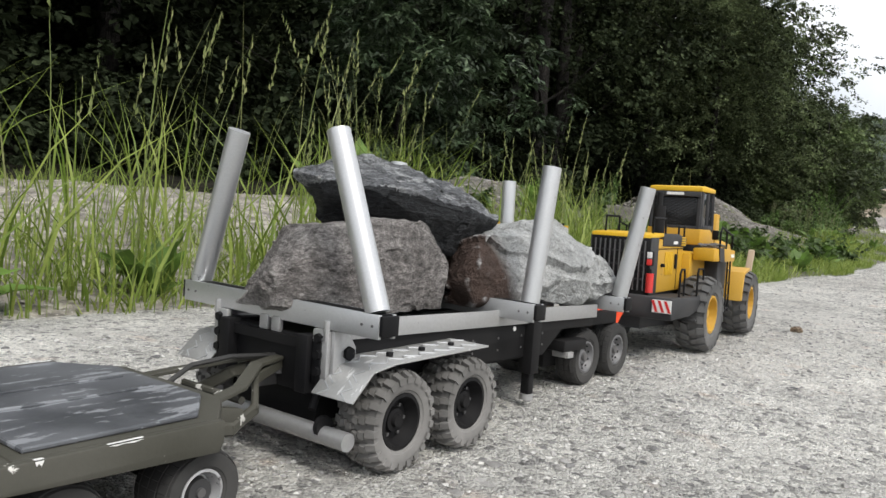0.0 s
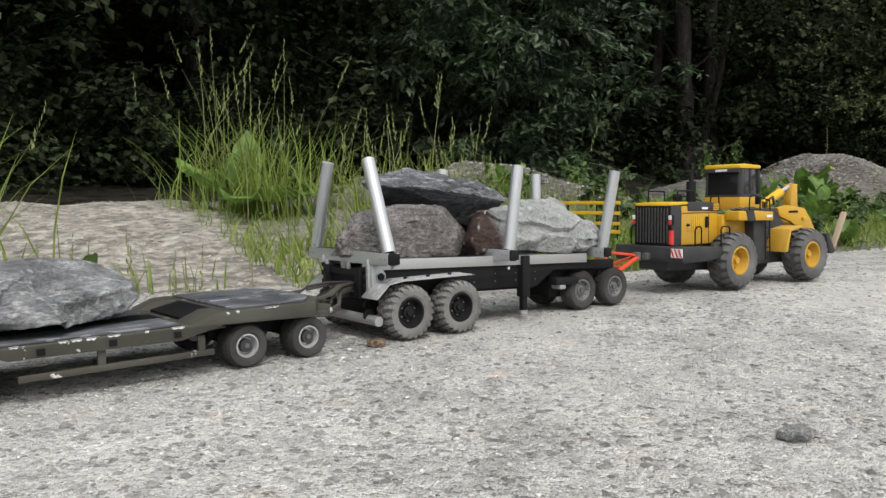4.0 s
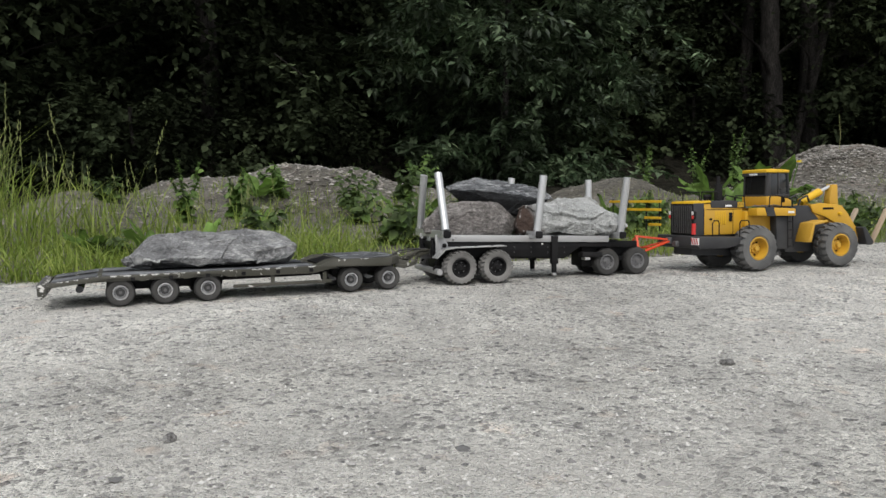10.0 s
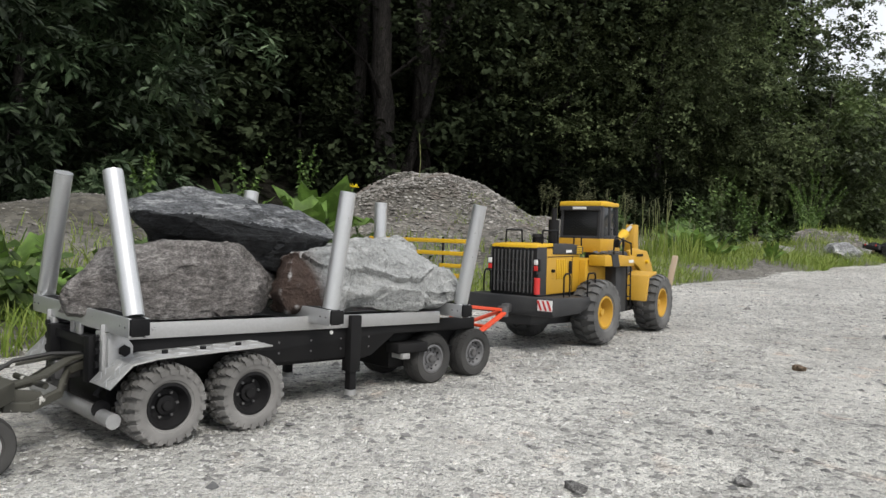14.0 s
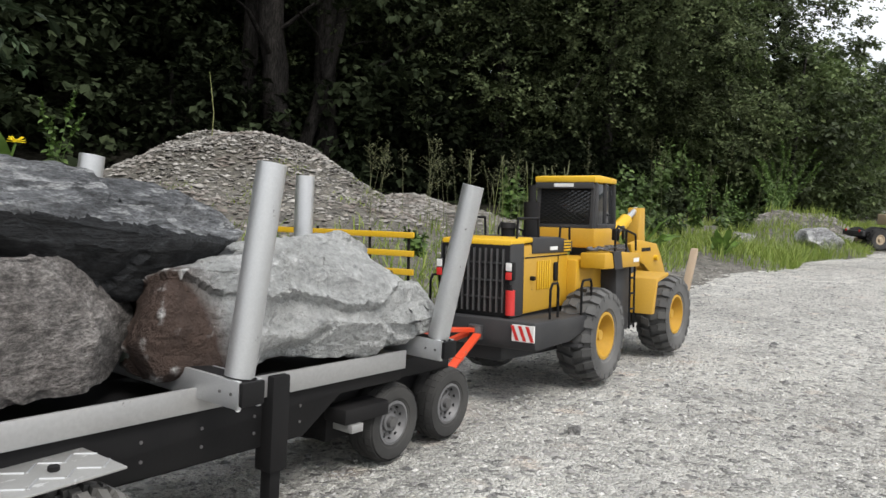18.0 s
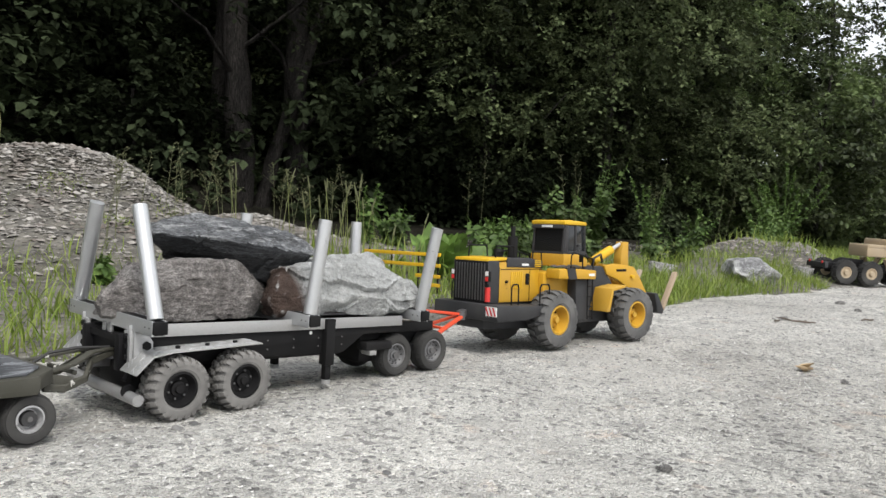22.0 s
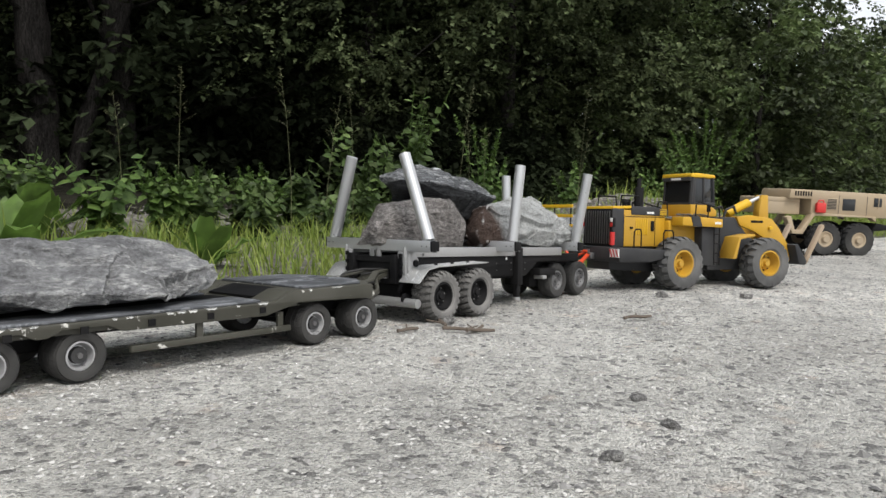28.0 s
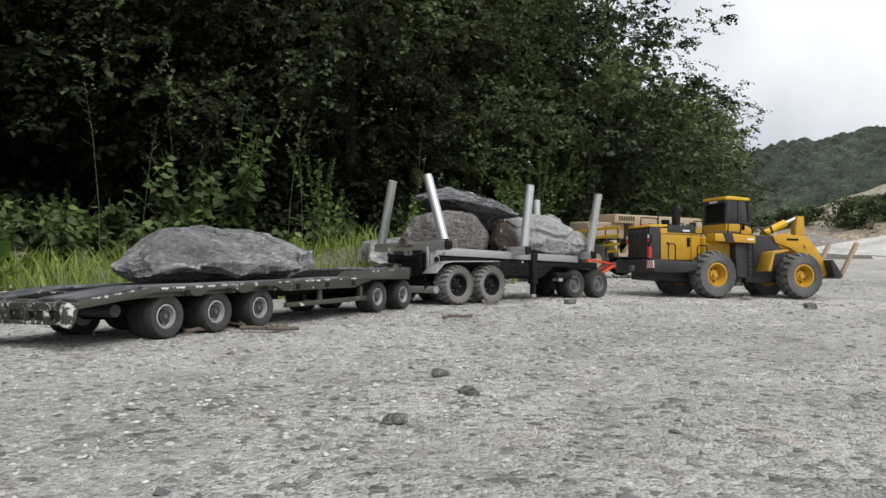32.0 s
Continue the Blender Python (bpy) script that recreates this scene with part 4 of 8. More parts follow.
    # the bed sits higher over the rear axles than over the front bogie
    for ob in S.children_recursive:
        if not ob.name.startswith(("wheel", "mudguard", "axle", "rear_bogie", "under_run_bar")) and not ob.parent.name.startswith(("wheel", "mudguard", "rim", "tyre")):
            for v in ob.data.vertices:
                v.co.z += bed_tilt(v.co.x)
    # orange drawbar to the machine ahead
    d = part("drawbar", strap(bmesh.new(), [(0.506, 0.036, 0.050), (0.612, 0.007, 0.078)], 0.009, 0.004), ORANGE, S, "bright orange-red A-frame drawbar")
    part("drawbar_arm", strap(bmesh.new(), [(0.500, -0.036, 0.050), (0.612, -0.007, 0.078)], 0.009, 0.004), ORANGE, d)
    part("drawbar_tie", strap(bmesh.new(), [(0.552, -0.026, 0.063), (0.552, 0.026, 0.063)], 0.007, 0.004), ORANGE, d)
    part("drawbar_top", strap(bmesh.new(), [(0.520, 0.0, 0.094), (0.612, 0.0, 0.083)], 0.007, 0.005), ORANGE, d)
    for q in (-1, 1):
        part("drawbar_post", strap(bmesh.new(), [(0.506, q * 0.036, 0.052), (0.520, 0.0, 0.094)], 0.006, 0.004), ORANGE, d)
    part("tow_eye", rod(bmesh.new(), (0.620, 0, 0.072), (0.620, 0, 0.088), 0.0085, seg=16), STEEL, d)
    return S


# ---- the low loader: x ahead from its front axle ----
def build_lowboy():
    R = empty("low_loader_trailer", "olive chipped low-loader model trailer with stepped deck carrying a blue-grey rock", "trailer")
    r = 0.027
    for x in (0.0, -0.085):
        for s in (-1, 1):
            wheel(R, "wheel", x, s * 0.074, r, 0.034, 0.0142, "road", 30, RUBBER, RIM_SILVER, s, 0.008, 6, "grey worn small tyre on a silver rim", True)
    for x in (-0.384, -0.466, -0.548):
        for s in (-1, 1):
            wheel(R, "wheel", x, s * 0.072, r, 0.040, 0.0142, "road", 30, RUBBER, RIM_SILVER, s, 0.008, 6, "grey worn small tyre on a silver rim", True)
        part("axle", rod(bmesh.new(), (x, -0.06, r), (x, 0.06, r), 0.006), BLACK, R)
    for x in (0, -0.085):
        part("axle", rod(bmesh.new(), (x, -0.06, r), (x, 0.06, r), 0.006), BLACK, R)
    W = 0.100
    # side beams: neck, slope, well deck and tail slope
    rnd = random.Random(91)
    for s in (-1, 1):
        bm = prism(bmesh.new(), [(0.002, 0.054), (0.005, 0.060), (0.005, 0.0725), (-0.128, 0.0725), (-0.156, 0.0615), (-0.585, 0.0615), (-0.675, 0.052), (-0.675, 0.043), (-0.590, 0.052), (-0.572, 0.0555), (-0.526, 0.0555), (-0.512, 0.049), (-0.502, 0.049), (-0.488, 0.0555), (-0.444, 0.0555), (-0.430, 0.049), (-0.420, 0.049), (-0.406, 0.0555), (-0.362, 0.0555), (-0.345, 0.048),
                                 (-0.17, 0.046), (-0.118, 0.058)], s * (W - 0.006), s * W, 0.0008)
        part("side_beam", bm, OLIVE, R, "olive side beam with chipped pale edges")
        # bare chipped paint along the top edge
        bm = bmesh.new()
        x = 0.002
        while x > -0.66:
            ln = rnd.choice((0.004, 0.007, 0.012, 0.022)) * rnd.uniform(0.6, 1.3)
            z = float(np.interp(x, (-0.675, -0.585, -0.156, -0.128, 0.01), (0.052, 0.0615, 0.0615, 0.0725, 0.0725)))
            if rnd.random() < 0.62:
                dn = rnd.uniform(0.0008, 0.003)
                pts = [(x, z - 0.0002), (x - ln, float(np.interp(x - ln, (-0.675, -0.585, -0.156, -0.128, 0.01), (0.052, 0.0615, 0.0615, 0.0725, 0.0725))) - 0.0002), (x - ln * 0.8, z - dn * 0.9), (x - ln * 0.55, z - dn * 0.5), (x - ln * 0.3, z - dn)]
                vs = [bm.verts.new((px, s * (W + 0.0004), pz)) for px, pz in pts]
                bm.faces.new(vs if s < 0 else vs[::-1])
                tp = [bm.verts.new((px, s * (W - dy), pz + 0.0007)) for (px, pz), dy in zip((pts[0], pts[1], pts[1], pts[0]), (-0.0003, -0.0003, 0.001 + dn * 0.5, 0.002))]
                bm.faces.new(tp)
            x -= ln + rnd.uniform(0.001, 0.012)
        tagged(part("worn_edge", bm, WHITE, R, "bare whitish edge where paint has chipped", 0), kind="stuff")
        bm = box(bmesh.new(), -0.335, -0.130, s * (W - 0.010), s * (W - 0.004), 0.024, 0.031, 0.0008)
        gb = part("side_guard", bm, OLIVE, R)
        for x in (-0.255, -0.145):
            part("guard_post", box(bmesh.new(), x - 0.004, x + 0.004, s * (W - 0.009), s * (W - 0.005), 0.030, 0.048), OLIVE, gb, "", 0)
        for k in range(6):
            x = -0.175 - k * 0.07
            part("lash_point", box(bmesh.new(), x - 0.004, x + 0.004, s * W, s * (W + 0.0012), 0.050, 0.057), BLACK, R, "", 0)
        # sloping cheek from well to neck
        ck = part("neck_cheek", prism(bmesh.new(), [(-0.112, 0.060), (-0.112, 0.0722), (-0.128, 0.0722), (-0.155, 0.0612), (-0.155, 0.054)], s * 0.048, s * (W - 0.006), 0.001), OLIVE, R, "olive sloping cheek with chipped paint")

    def plate(bm, pts, z0, z1):
        a = [bm.verts.new((x, y, z0)) for x, y in pts]
        b = [bm.verts.new((x, y, z1)) for x, y in pts]
        n = len(pts)
        fs = [bm.faces.new(a[::-1]), bm.faces.new(b)] + [bm.faces.new((a[k], a[(k + 1) % n], b[(k + 1) % n], b[k])) for k in range(n)]
        bmesh.ops.recalc_face_normals(bm, faces=fs)
        bmesh.ops.bevel(bm, geom=list({e for f in fs for e in f.edges}), offset=0.0008, segments=1, affect="EDGES")
        return bm

    part("neck_plate", plate(bmesh.new(), [(-0.112, -0.094), (0.004, -0.0945), (0.036, -0.056), (0.036, 0.056), (0.004, 0.0945), (-0.112, 0.094)], 0.056, 0.0722), OLIVE, R, "olive neck plate with a chamfered front")
    part("neck_mat", plate(bmesh.new(), [(-0.104, -0.086), (-0.004, -0.086), (0.024, -0.050), (0.024, 0.050), (-0.004, 0.086), (-0.104, 0.086)], 0.0722, 0.0752), MATTING, R, "scuffed black rubber mat")
    for y in (-0.018, 0.018):
        part("mat_rib", box(bmesh.new(), -0.100, 0.010, y - 0.0015, y + 0.0015, 0.0750, 0.0768, 0.0006), MATTING, R)
    bm = bmesh.new()
    prism(bm, [(-0.112, 0.054), (-0.150, 0.0605), (-0.585, 0.0605), (-0.672, 0.051), (-0.672, 0.046), (-0.585, 0.050), (-0.165, 0.050)], -W + 0.006, W - 0.006)
    part("deck", bm, OLIVE, R)
    for y0, y1 in ((-0.088, -0.030), (0.030, 0.088)):
        part("deck_mat", box(bmesh.new(), -0.58, -0.168, y0, y1, 0.0608, 0.0638, 0.001), MATTING, R, "scuffed black rubber mat strip")
    part("deck_well", box(bmesh.new(), -0.58, -0.160, -0.027, 0.027, 0.0606, 0.0614), BLACK, R)
    for s in (-1, 1):
        part("ramp_mat", prism(bmesh.new(), [(-0.588, 0.0612), (-0.588, 0.0632), (-0.668, 0.0545), (-0.668, 0.0525)], s * 0.030, s * 0.088), MATTING, R)
    part("neck_recess", prism(bmesh.new(), [(-0.1125, 0.0722), (-0.150, 0.0640), (-0.150, 0.0612), (-0.1125, 0.0612)], -0.047, 0.047), BLACK, R)
    part("front_bogie", box(bmesh.new(), -0.115, 0.028, -0.045, 0.045, 0.034, 0.056, 0.002), BLACK, R)
    part("rear_bogie", box(bmesh.new(), -0.555, -0.35, -0.042, 0.042, 0.028, 0.050, 0.002), BLACK, R)
    part("center_beam", box(bmesh.new(), -0.36, -0.10, -0.020, 0.020, 0.036, 0.050, 0.001), BLACK, R)
    tb = part("tail_beam", box(bmesh.new(), -0.686, -0.676, -W, W, 0.0425, 0.0505, 0.0012), OLIVE_WORN, R, "chipped olive tail beam")
    part("back_plate", box(bmesh.new(), -0.680, -0.677, -W + 0.006, W - 0.006, 0.030, 0.0425), OLIVE_WORN, tb)
    part("lower_bar", box(bmesh.new(), -0.686, -0.678, -W + 0.008, W - 0.008, 0.0275, 0.0315, 0.0008), OLIVE_WORN, tb)
    for k in range(5):
        y = -0.066 + k * 0.033
        part("tail_rib", box(bmesh.new(), -0.688, -0.679, y - 0.003, y + 0.003, 0.0280, 0.0425, 0.0008), OLIVE_WORN, tb)
    for y in (-0.088, -0.046, 0.0, 0.046, 0.088):
        part("hinge", rail(bmesh.new(), [(-0.687 + 0.0052 * math.cos(q * 0.785), y, 0.0475 + 0.0052 * math.sin(q * 0.785)) for q in range(9)], 0.0014, 6), STEEL, tb)
    for q in (-1, 1):
        part("end_plate", prism(bmesh.new(), [(-0.691, 0.027), (-0.684, 0.0235), (-0.678, 0.029), (-0.672, 0.049), (-0.688, 0.051), (-0.692, 0.044)], q * (W - 0.005), q * (W + 0.001), 0.0008), OLIVE_WORN, tb, "hanging end plate with flaking paint")
    part("ramp_slot", prism(bmesh.new(), [(-0.592, 0.0600), (-0.592, 0.0618), (-0.655, 0.0545), (-0.655, 0.0530)], -0.026, 0.026), BLACK, R, "dark opening in the tail slope")
    part("ramp_bar", prism(bmesh.new(), [(-0.624, 0.0578), (-0.624, 0.0596), (-0.630, 0.0590), (-0.630, 0.0570)], -0.029, 0.029), OLIVE_WORN, R)
    part("rear_tube", rod(bmesh.new(), (-0.62, -0.090, 0.038), (-0.62, 0.090, 0.038), 0.007), CHARCOAL, R)
    # A-frame drawbar of two cranked arms
    for s in (-1, 1):
        d = part("drawbar_arm", strap(bmesh.new(), [(0.030, s * 0.050, 0.050), (0.052, s * 0.047, 0.046), (0.082, s * 0.034, 0.052), (0.098, s * 0.014, 0.068), (0.128, s * 0.005, 0.074)], 0.005, 0.009), OLIVE, R, "cranked flat olive drawbar arm with worn edges")
        part("upper_strap", strap(bmesh.new(), [(0.034, s * 0.044, 0.066), (0.066, s * 0.036, 0.070), (0.100, s * 0.012, 0.078), (0.128, s * 0.004, 0.079)], 0.010, 0.003), OLIVE, d)
        part("drawbar_plate", prism(bmesh.new(), [(0.034, 0.044), (0.064, 0.050), (0.062, 0.058), (0.034, 0.064)], s * 0.040, s * 0.046, 0.0008), OLIVE, d)
    part("tow_eye", rod(bmesh.new(), (0.132, 0, 0.066), (0.132, 0, 0.080), 0.006, seg=14), STEEL, R)
    part("drawbar_tie", rail(bmesh.new(), [(0.070, -0.034, 0.060), (0.070, 0.034, 0.060)], 0.003), OLIVE, R)
    part("air_hose", rail(bmesh.new(), [(0.036, 0.01, 0.066), (0.06, 0.012, 0.078), (0.09, 0.006, 0.082), (0.128, 0.0, 0.080)], 0.002), HOSE, R)
    return R


def blue_carve(p):
    """The long boulder's broken lower face under its rim, and the ledge at its fore end."""
    def step(v):
        return max(0.0, min(1.0, v))
    rag = 0.010 * noise.noise(p * 30) + 0.006 * noise.noise(p * 70)
    ledge = step((p.x + 0.292 + 0.5 * (p.z - 0.085) + rag) / 0.006) * step((-0.02 - p.y) / 0.02) * step((-0.20 - p.x) / 0.05)
    rim = float(np.interp(p.x, (-0.56, -0.47, -0.40, -0.31, -0.22), (0.094, 0.088, 0.071, 0.079, 0.092)))
    deep = float(np.interp(p.x, (-0.56, -0.45, -0.40, -0.30), (0.014, 0.026, 0.010, 0.014)))
    return -0.016 * ledge - deep * step((rim + rag * 0.6 - p.z) / 0.008) * step((0.0 - p.y) / 0.02)


def build_rocks():
    """Rocks in the space of the trailer that carries them."""
    a = quarry_rock("brown_rock", [(-0.058, -0.020, 0.110), (-0.012, -0.050, 0.108), (0.128, -0.036, 0.108), (0.182, 0.008, 0.110), (0.172, 0.045, 0.108), (-0.045, 0.045, 0.108),
                                   (-0.064, -0.016, 0.134), (-0.052, -0.032, 0.150), (-0.012, -0.054, 0.140), (0.140, -0.032, 0.150), (0.190, 0.012, 0.148), (0.182, 0.034, 0.148),
                                   (-0.042, -0.030, 0.163), (-0.016, -0.036, 0.178), (0.030, -0.038, 0.186), (0.104, -0.030, 0.192), (0.132, -0.010, 0.188), (0.156, 0.022, 0.176), (-0.012, 0.030, 0.176), (0.100, 0.045, 0.180)],
                    ROCK_BROWN, "brown-grey banded boulder with a flat top on the stake trailer", 3, rough=0.0042, layers=0.0010, facet=0.05, scars=12, chops=18)
    b = quarry_rock("pale_rock", [(0.175, -0.045, 0.108), (0.310, -0.060, 0.110), (0.400, -0.060, 0.111), (0.450, -0.048, 0.115), (0.436, 0.040, 0.108), (0.190, 0.045, 0.108),
                                  (0.166, -0.038, 0.135), (0.170, -0.050, 0.166), (0.205, -0.064, 0.148), (0.300, -0.078, 0.136), (0.440, -0.078, 0.130), (0.466, -0.056, 0.134), (0.466, -0.020, 0.142),
                                  (0.182, -0.046, 0.180), (0.225, -0.048, 0.190), (0.280, -0.045, 0.195), (0.318, -0.030, 0.205), (0.366, -0.010, 0.206), (0.398, -0.045, 0.184), (0.430, -0.030, 0.170), (0.290, 0.050, 0.194), (0.400, 0.050, 0.168), (0.200, 0.035, 0.174)],
                    ROCK_PALE, "pale grey angular boulder with a rusty end on a trailer", 8, rough=0.0055, facet=0.13, soft=1, cell=0.075, scars=30, chops=40)
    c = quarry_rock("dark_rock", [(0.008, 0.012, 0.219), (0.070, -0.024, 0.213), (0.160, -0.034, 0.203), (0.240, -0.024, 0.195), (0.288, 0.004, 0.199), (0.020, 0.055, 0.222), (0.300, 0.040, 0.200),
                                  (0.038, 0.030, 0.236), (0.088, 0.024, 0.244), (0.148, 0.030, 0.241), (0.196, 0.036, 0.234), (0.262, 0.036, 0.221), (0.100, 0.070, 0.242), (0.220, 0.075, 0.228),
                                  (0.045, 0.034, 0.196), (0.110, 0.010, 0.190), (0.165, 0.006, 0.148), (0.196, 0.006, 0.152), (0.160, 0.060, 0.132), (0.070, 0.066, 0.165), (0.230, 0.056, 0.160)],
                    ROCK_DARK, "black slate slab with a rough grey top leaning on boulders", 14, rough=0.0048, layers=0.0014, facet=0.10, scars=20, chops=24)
    d = quarry_rock("blue_grey_rock", [(-0.545, -0.020, 0.0640), (-0.500, -0.056, 0.0640), (-0.330, -0.078, 0.0640), (-0.225, -0.046, 0.0640), (-0.205, 0.050, 0.0640), (-0.480, 0.050, 0.0640),
                                       (-0.562, -0.006, 0.082), (-0.524, 0.030, 0.085), (-0.520, -0.052, 0.084), (-0.450, -0.078, 0.086), (-0.292, -0.088, 0.080), (-0.192, -0.056, 0.082), (-0.188, -0.044, 0.104), (-0.178, 0.040, 0.100),
                                       (-0.522, -0.020, 0.104), (-0.487, -0.016, 0.130), (-0.448, -0.016, 0.144), (-0.400, -0.020, 0.145), (-0.330, 0.010, 0.142), (-0.250, 0.040, 0.135), (-0.212, 0.044, 0.125), (-0.340, -0.052, 0.120), (-0.460, 0.050, 0.118), (-0.330, 0.070, 0.120)],
                    ROCK_BLUE, "long blue-grey schist boulder on the low loader", 21, rough=0.0055, layers=0.0010, facet=0.08, scars=26, chops=30,
                    carve=blue_carve)
    for ob in (a, b, c):  # they lie on the stake trailer's bed
        for v in ob.data.vertices:
            v.co.z += bed_tilt(v.co.x)
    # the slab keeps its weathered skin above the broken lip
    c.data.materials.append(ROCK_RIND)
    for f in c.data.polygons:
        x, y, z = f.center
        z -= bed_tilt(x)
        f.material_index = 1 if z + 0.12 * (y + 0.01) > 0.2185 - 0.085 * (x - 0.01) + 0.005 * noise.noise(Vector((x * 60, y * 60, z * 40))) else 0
    return a, b, c, d


# ---- the yard, verge and woods ----
def edge_y(x):
    """Where the gravel ends and the verge begins."""
    base = 0.48 + 0.19 * max(0.0, min(1.0, (1.15 - x) / 0.5)) + 0.12 * max(0, x - 3.6) + 0.02 * math.sin(x * 1.7)
    return base + 0.03 * math.sin(x * 5.1 + 1) + 0.10 * noise.noise(Vector((x * 1.1, 3.3, 0)))


MOUNDS = [  # x, y, half length, half width, height
    (0.10, 1.85, 0.75, 0.55, 0.10), (0.70, 1.80, 0.5, 0.5, 0.10), (-1.2, 1.6, 0.8, 0.5, 0.06), (1.5, 1.7, 0.5, 0.5, 0.13), (2.45, 2.25, 0.85, 0.70, 0.25), (4.35, 2.35, 0.45, 0.40, 0.17),
    (6.55, 2.75, 0.66, 0.80, 0.40), (7.25, 2.35, 0.75, 0.55, 0.14), (9.6, 1.60, 0.50, 0.30, 0.10), (10.7, 1.95, 0.75, 0.45, 0.19), (-2.8, 1.6, 0.9, 0.5, 0.08)]


def track_y(x):
    """The line along which the train's near wheels roll."""
    return -0.06 + 0.145 * max(0.0, x - 3.9)


def fall(x, y):
    """The way's cross fall of three degrees towards the verge."""
    return -0.0524 * max(0.0, min(y, edge_y(x) + 0.1) - track_y(x))


def verge_z(x, y):
    z = 0.0
    for mx, my, a, b, h in MOUNDS:
        d = ((x - mx) / a) ** 2 + ((y - my) / b) ** 2
        if d < 4:
            z = max(z, h * math.exp(-d * 1.3) * (1 + 0.25 * noise.noise(Vector((x * 3, y * 3, 1)))))
    back = max(0.0, y - edge_y(x))
    z += 0.05 * (1 - math.exp(-back * 2.2)) + 0.012 * noise.noise(Vector((x * 6, y * 6, 0))) * min(1, back * 5) + 0.02 * noise.fractal(Vector((x * 2, y * 2, 7)), 1, 2, 3) * min(1, back * 3)
    return z - 0.004 + 0.004 * min(1, back * 8)


def ground_z(x, y):
    e = edge_y(x) if -8 < x < 16 else 3
    near = max(0.0, min(1.0, (13.0 - x) / 2.0)) * max(0.0, min(1.0, (x + 4.0) / 1.5)) * max(0.0, min(1.0, (4.2 - y) / 1.0))
    base = fall(x, y) * near if -4 < x < 13 else 0.0
    if y > e:
        return base + verge_z(x, y)
    quiet = min(1.0, abs(y - track_y(x) - 0.09) * 4)
    return base + quiet * (0.004 * noise.noise(Vector((x * 7, y * 7, 9))) + 0.0025 * noise.noise(Vector((x * 17, y * 17, 5))) - 0.001)


def chips(name, count, where, mat, label, seed, s0, s1):
    """Countless small chips, joined into one mesh without slow operators."""
    rnd = random.Random(seed)
    vs, fs = [], []
    for _ in range(count):
        x, y, z = where(rnd)
        s = s0 * (s1 / s0) ** (rnd.random() ** 2.2)
        a, n, o = rnd.uniform(0, 6.28), 5, len(vs)
        vs.append((x + s * rnd.uniform(-0.2, 0.2), y + s * rnd.uniform(-0.2, 0.2), z + s * rnd.uniform(0.14, 0.38)))
        for k in range(n):
            q, r = a + 6.283 * k / n, s * rnd.uniform(0.35, 0.75)
            vs.append((x + r * math.cos(q), y + r * math.sin(q), z - s * 0.1 + s * rnd.uniform(0, 0.25)))
        fs += [(o + 1 + k, o + 1 + (k + 1) % n, o) for k in range(n)]
    me = bpy.data.meshes.new(name)
    me.from_pydata(vs, [], fs)
    me.materials.append(mat)
    return tagged(new(name, me), label, "gravel", kind="stuff")


def chip_mat(name, lo, hi, tint=None):
    m, n, l, bs = material(name)
    g = n.new("ShaderNodeNewGeometry")
    r = ramp(n, [(0.0, lo), (0.45, tuple((a + b) / 2 for a, b in zip(lo, hi))), (1.0, hi)])
    l.new(g.outputs["Random Per Island"], r.inputs[0])
    t = noise_tex(n, l, 90, 4)
    sp = ramp(n, [(0.3, (0.75, 0.75, 0.75)), (0.7, (1.15, 1.15, 1.15))])
    l.new(t.outputs["Fac"], sp.inputs[0])
    col = mix(n, l, r.outputs[0], sp.outputs[0], 1.0, "MULTIPLY")
    if tint:
        w = noise_tex(n, l, 5.5, 5, 0.6)
        for k, (lo_at, hi_at) in enumerate(((0.60, 0.42), (0.56, 0.70))):
            tr = n.new("ShaderNodeMapRange")
            tr.inputs["From Min"].default_value, tr.inputs["From Max"].default_value = lo_at if k else hi_at - 0.08, hi_at if k else lo_at - 0.08
            tr.inputs["To Max"].default_value = 0.75
            if not k:
                tr.inputs["To Min"].default_value, tr.inputs["To Max"].default_value = 0.65, 0.0
            l.new(w.outputs["Fac"], tr.inputs["Value"])
            col = mix(n, l, col, tint[k], tr.outputs[0])
    l.new(col, bs.inputs["Base Color"])
    bs.inputs["Roughness"].default_value = 0.9
    return m


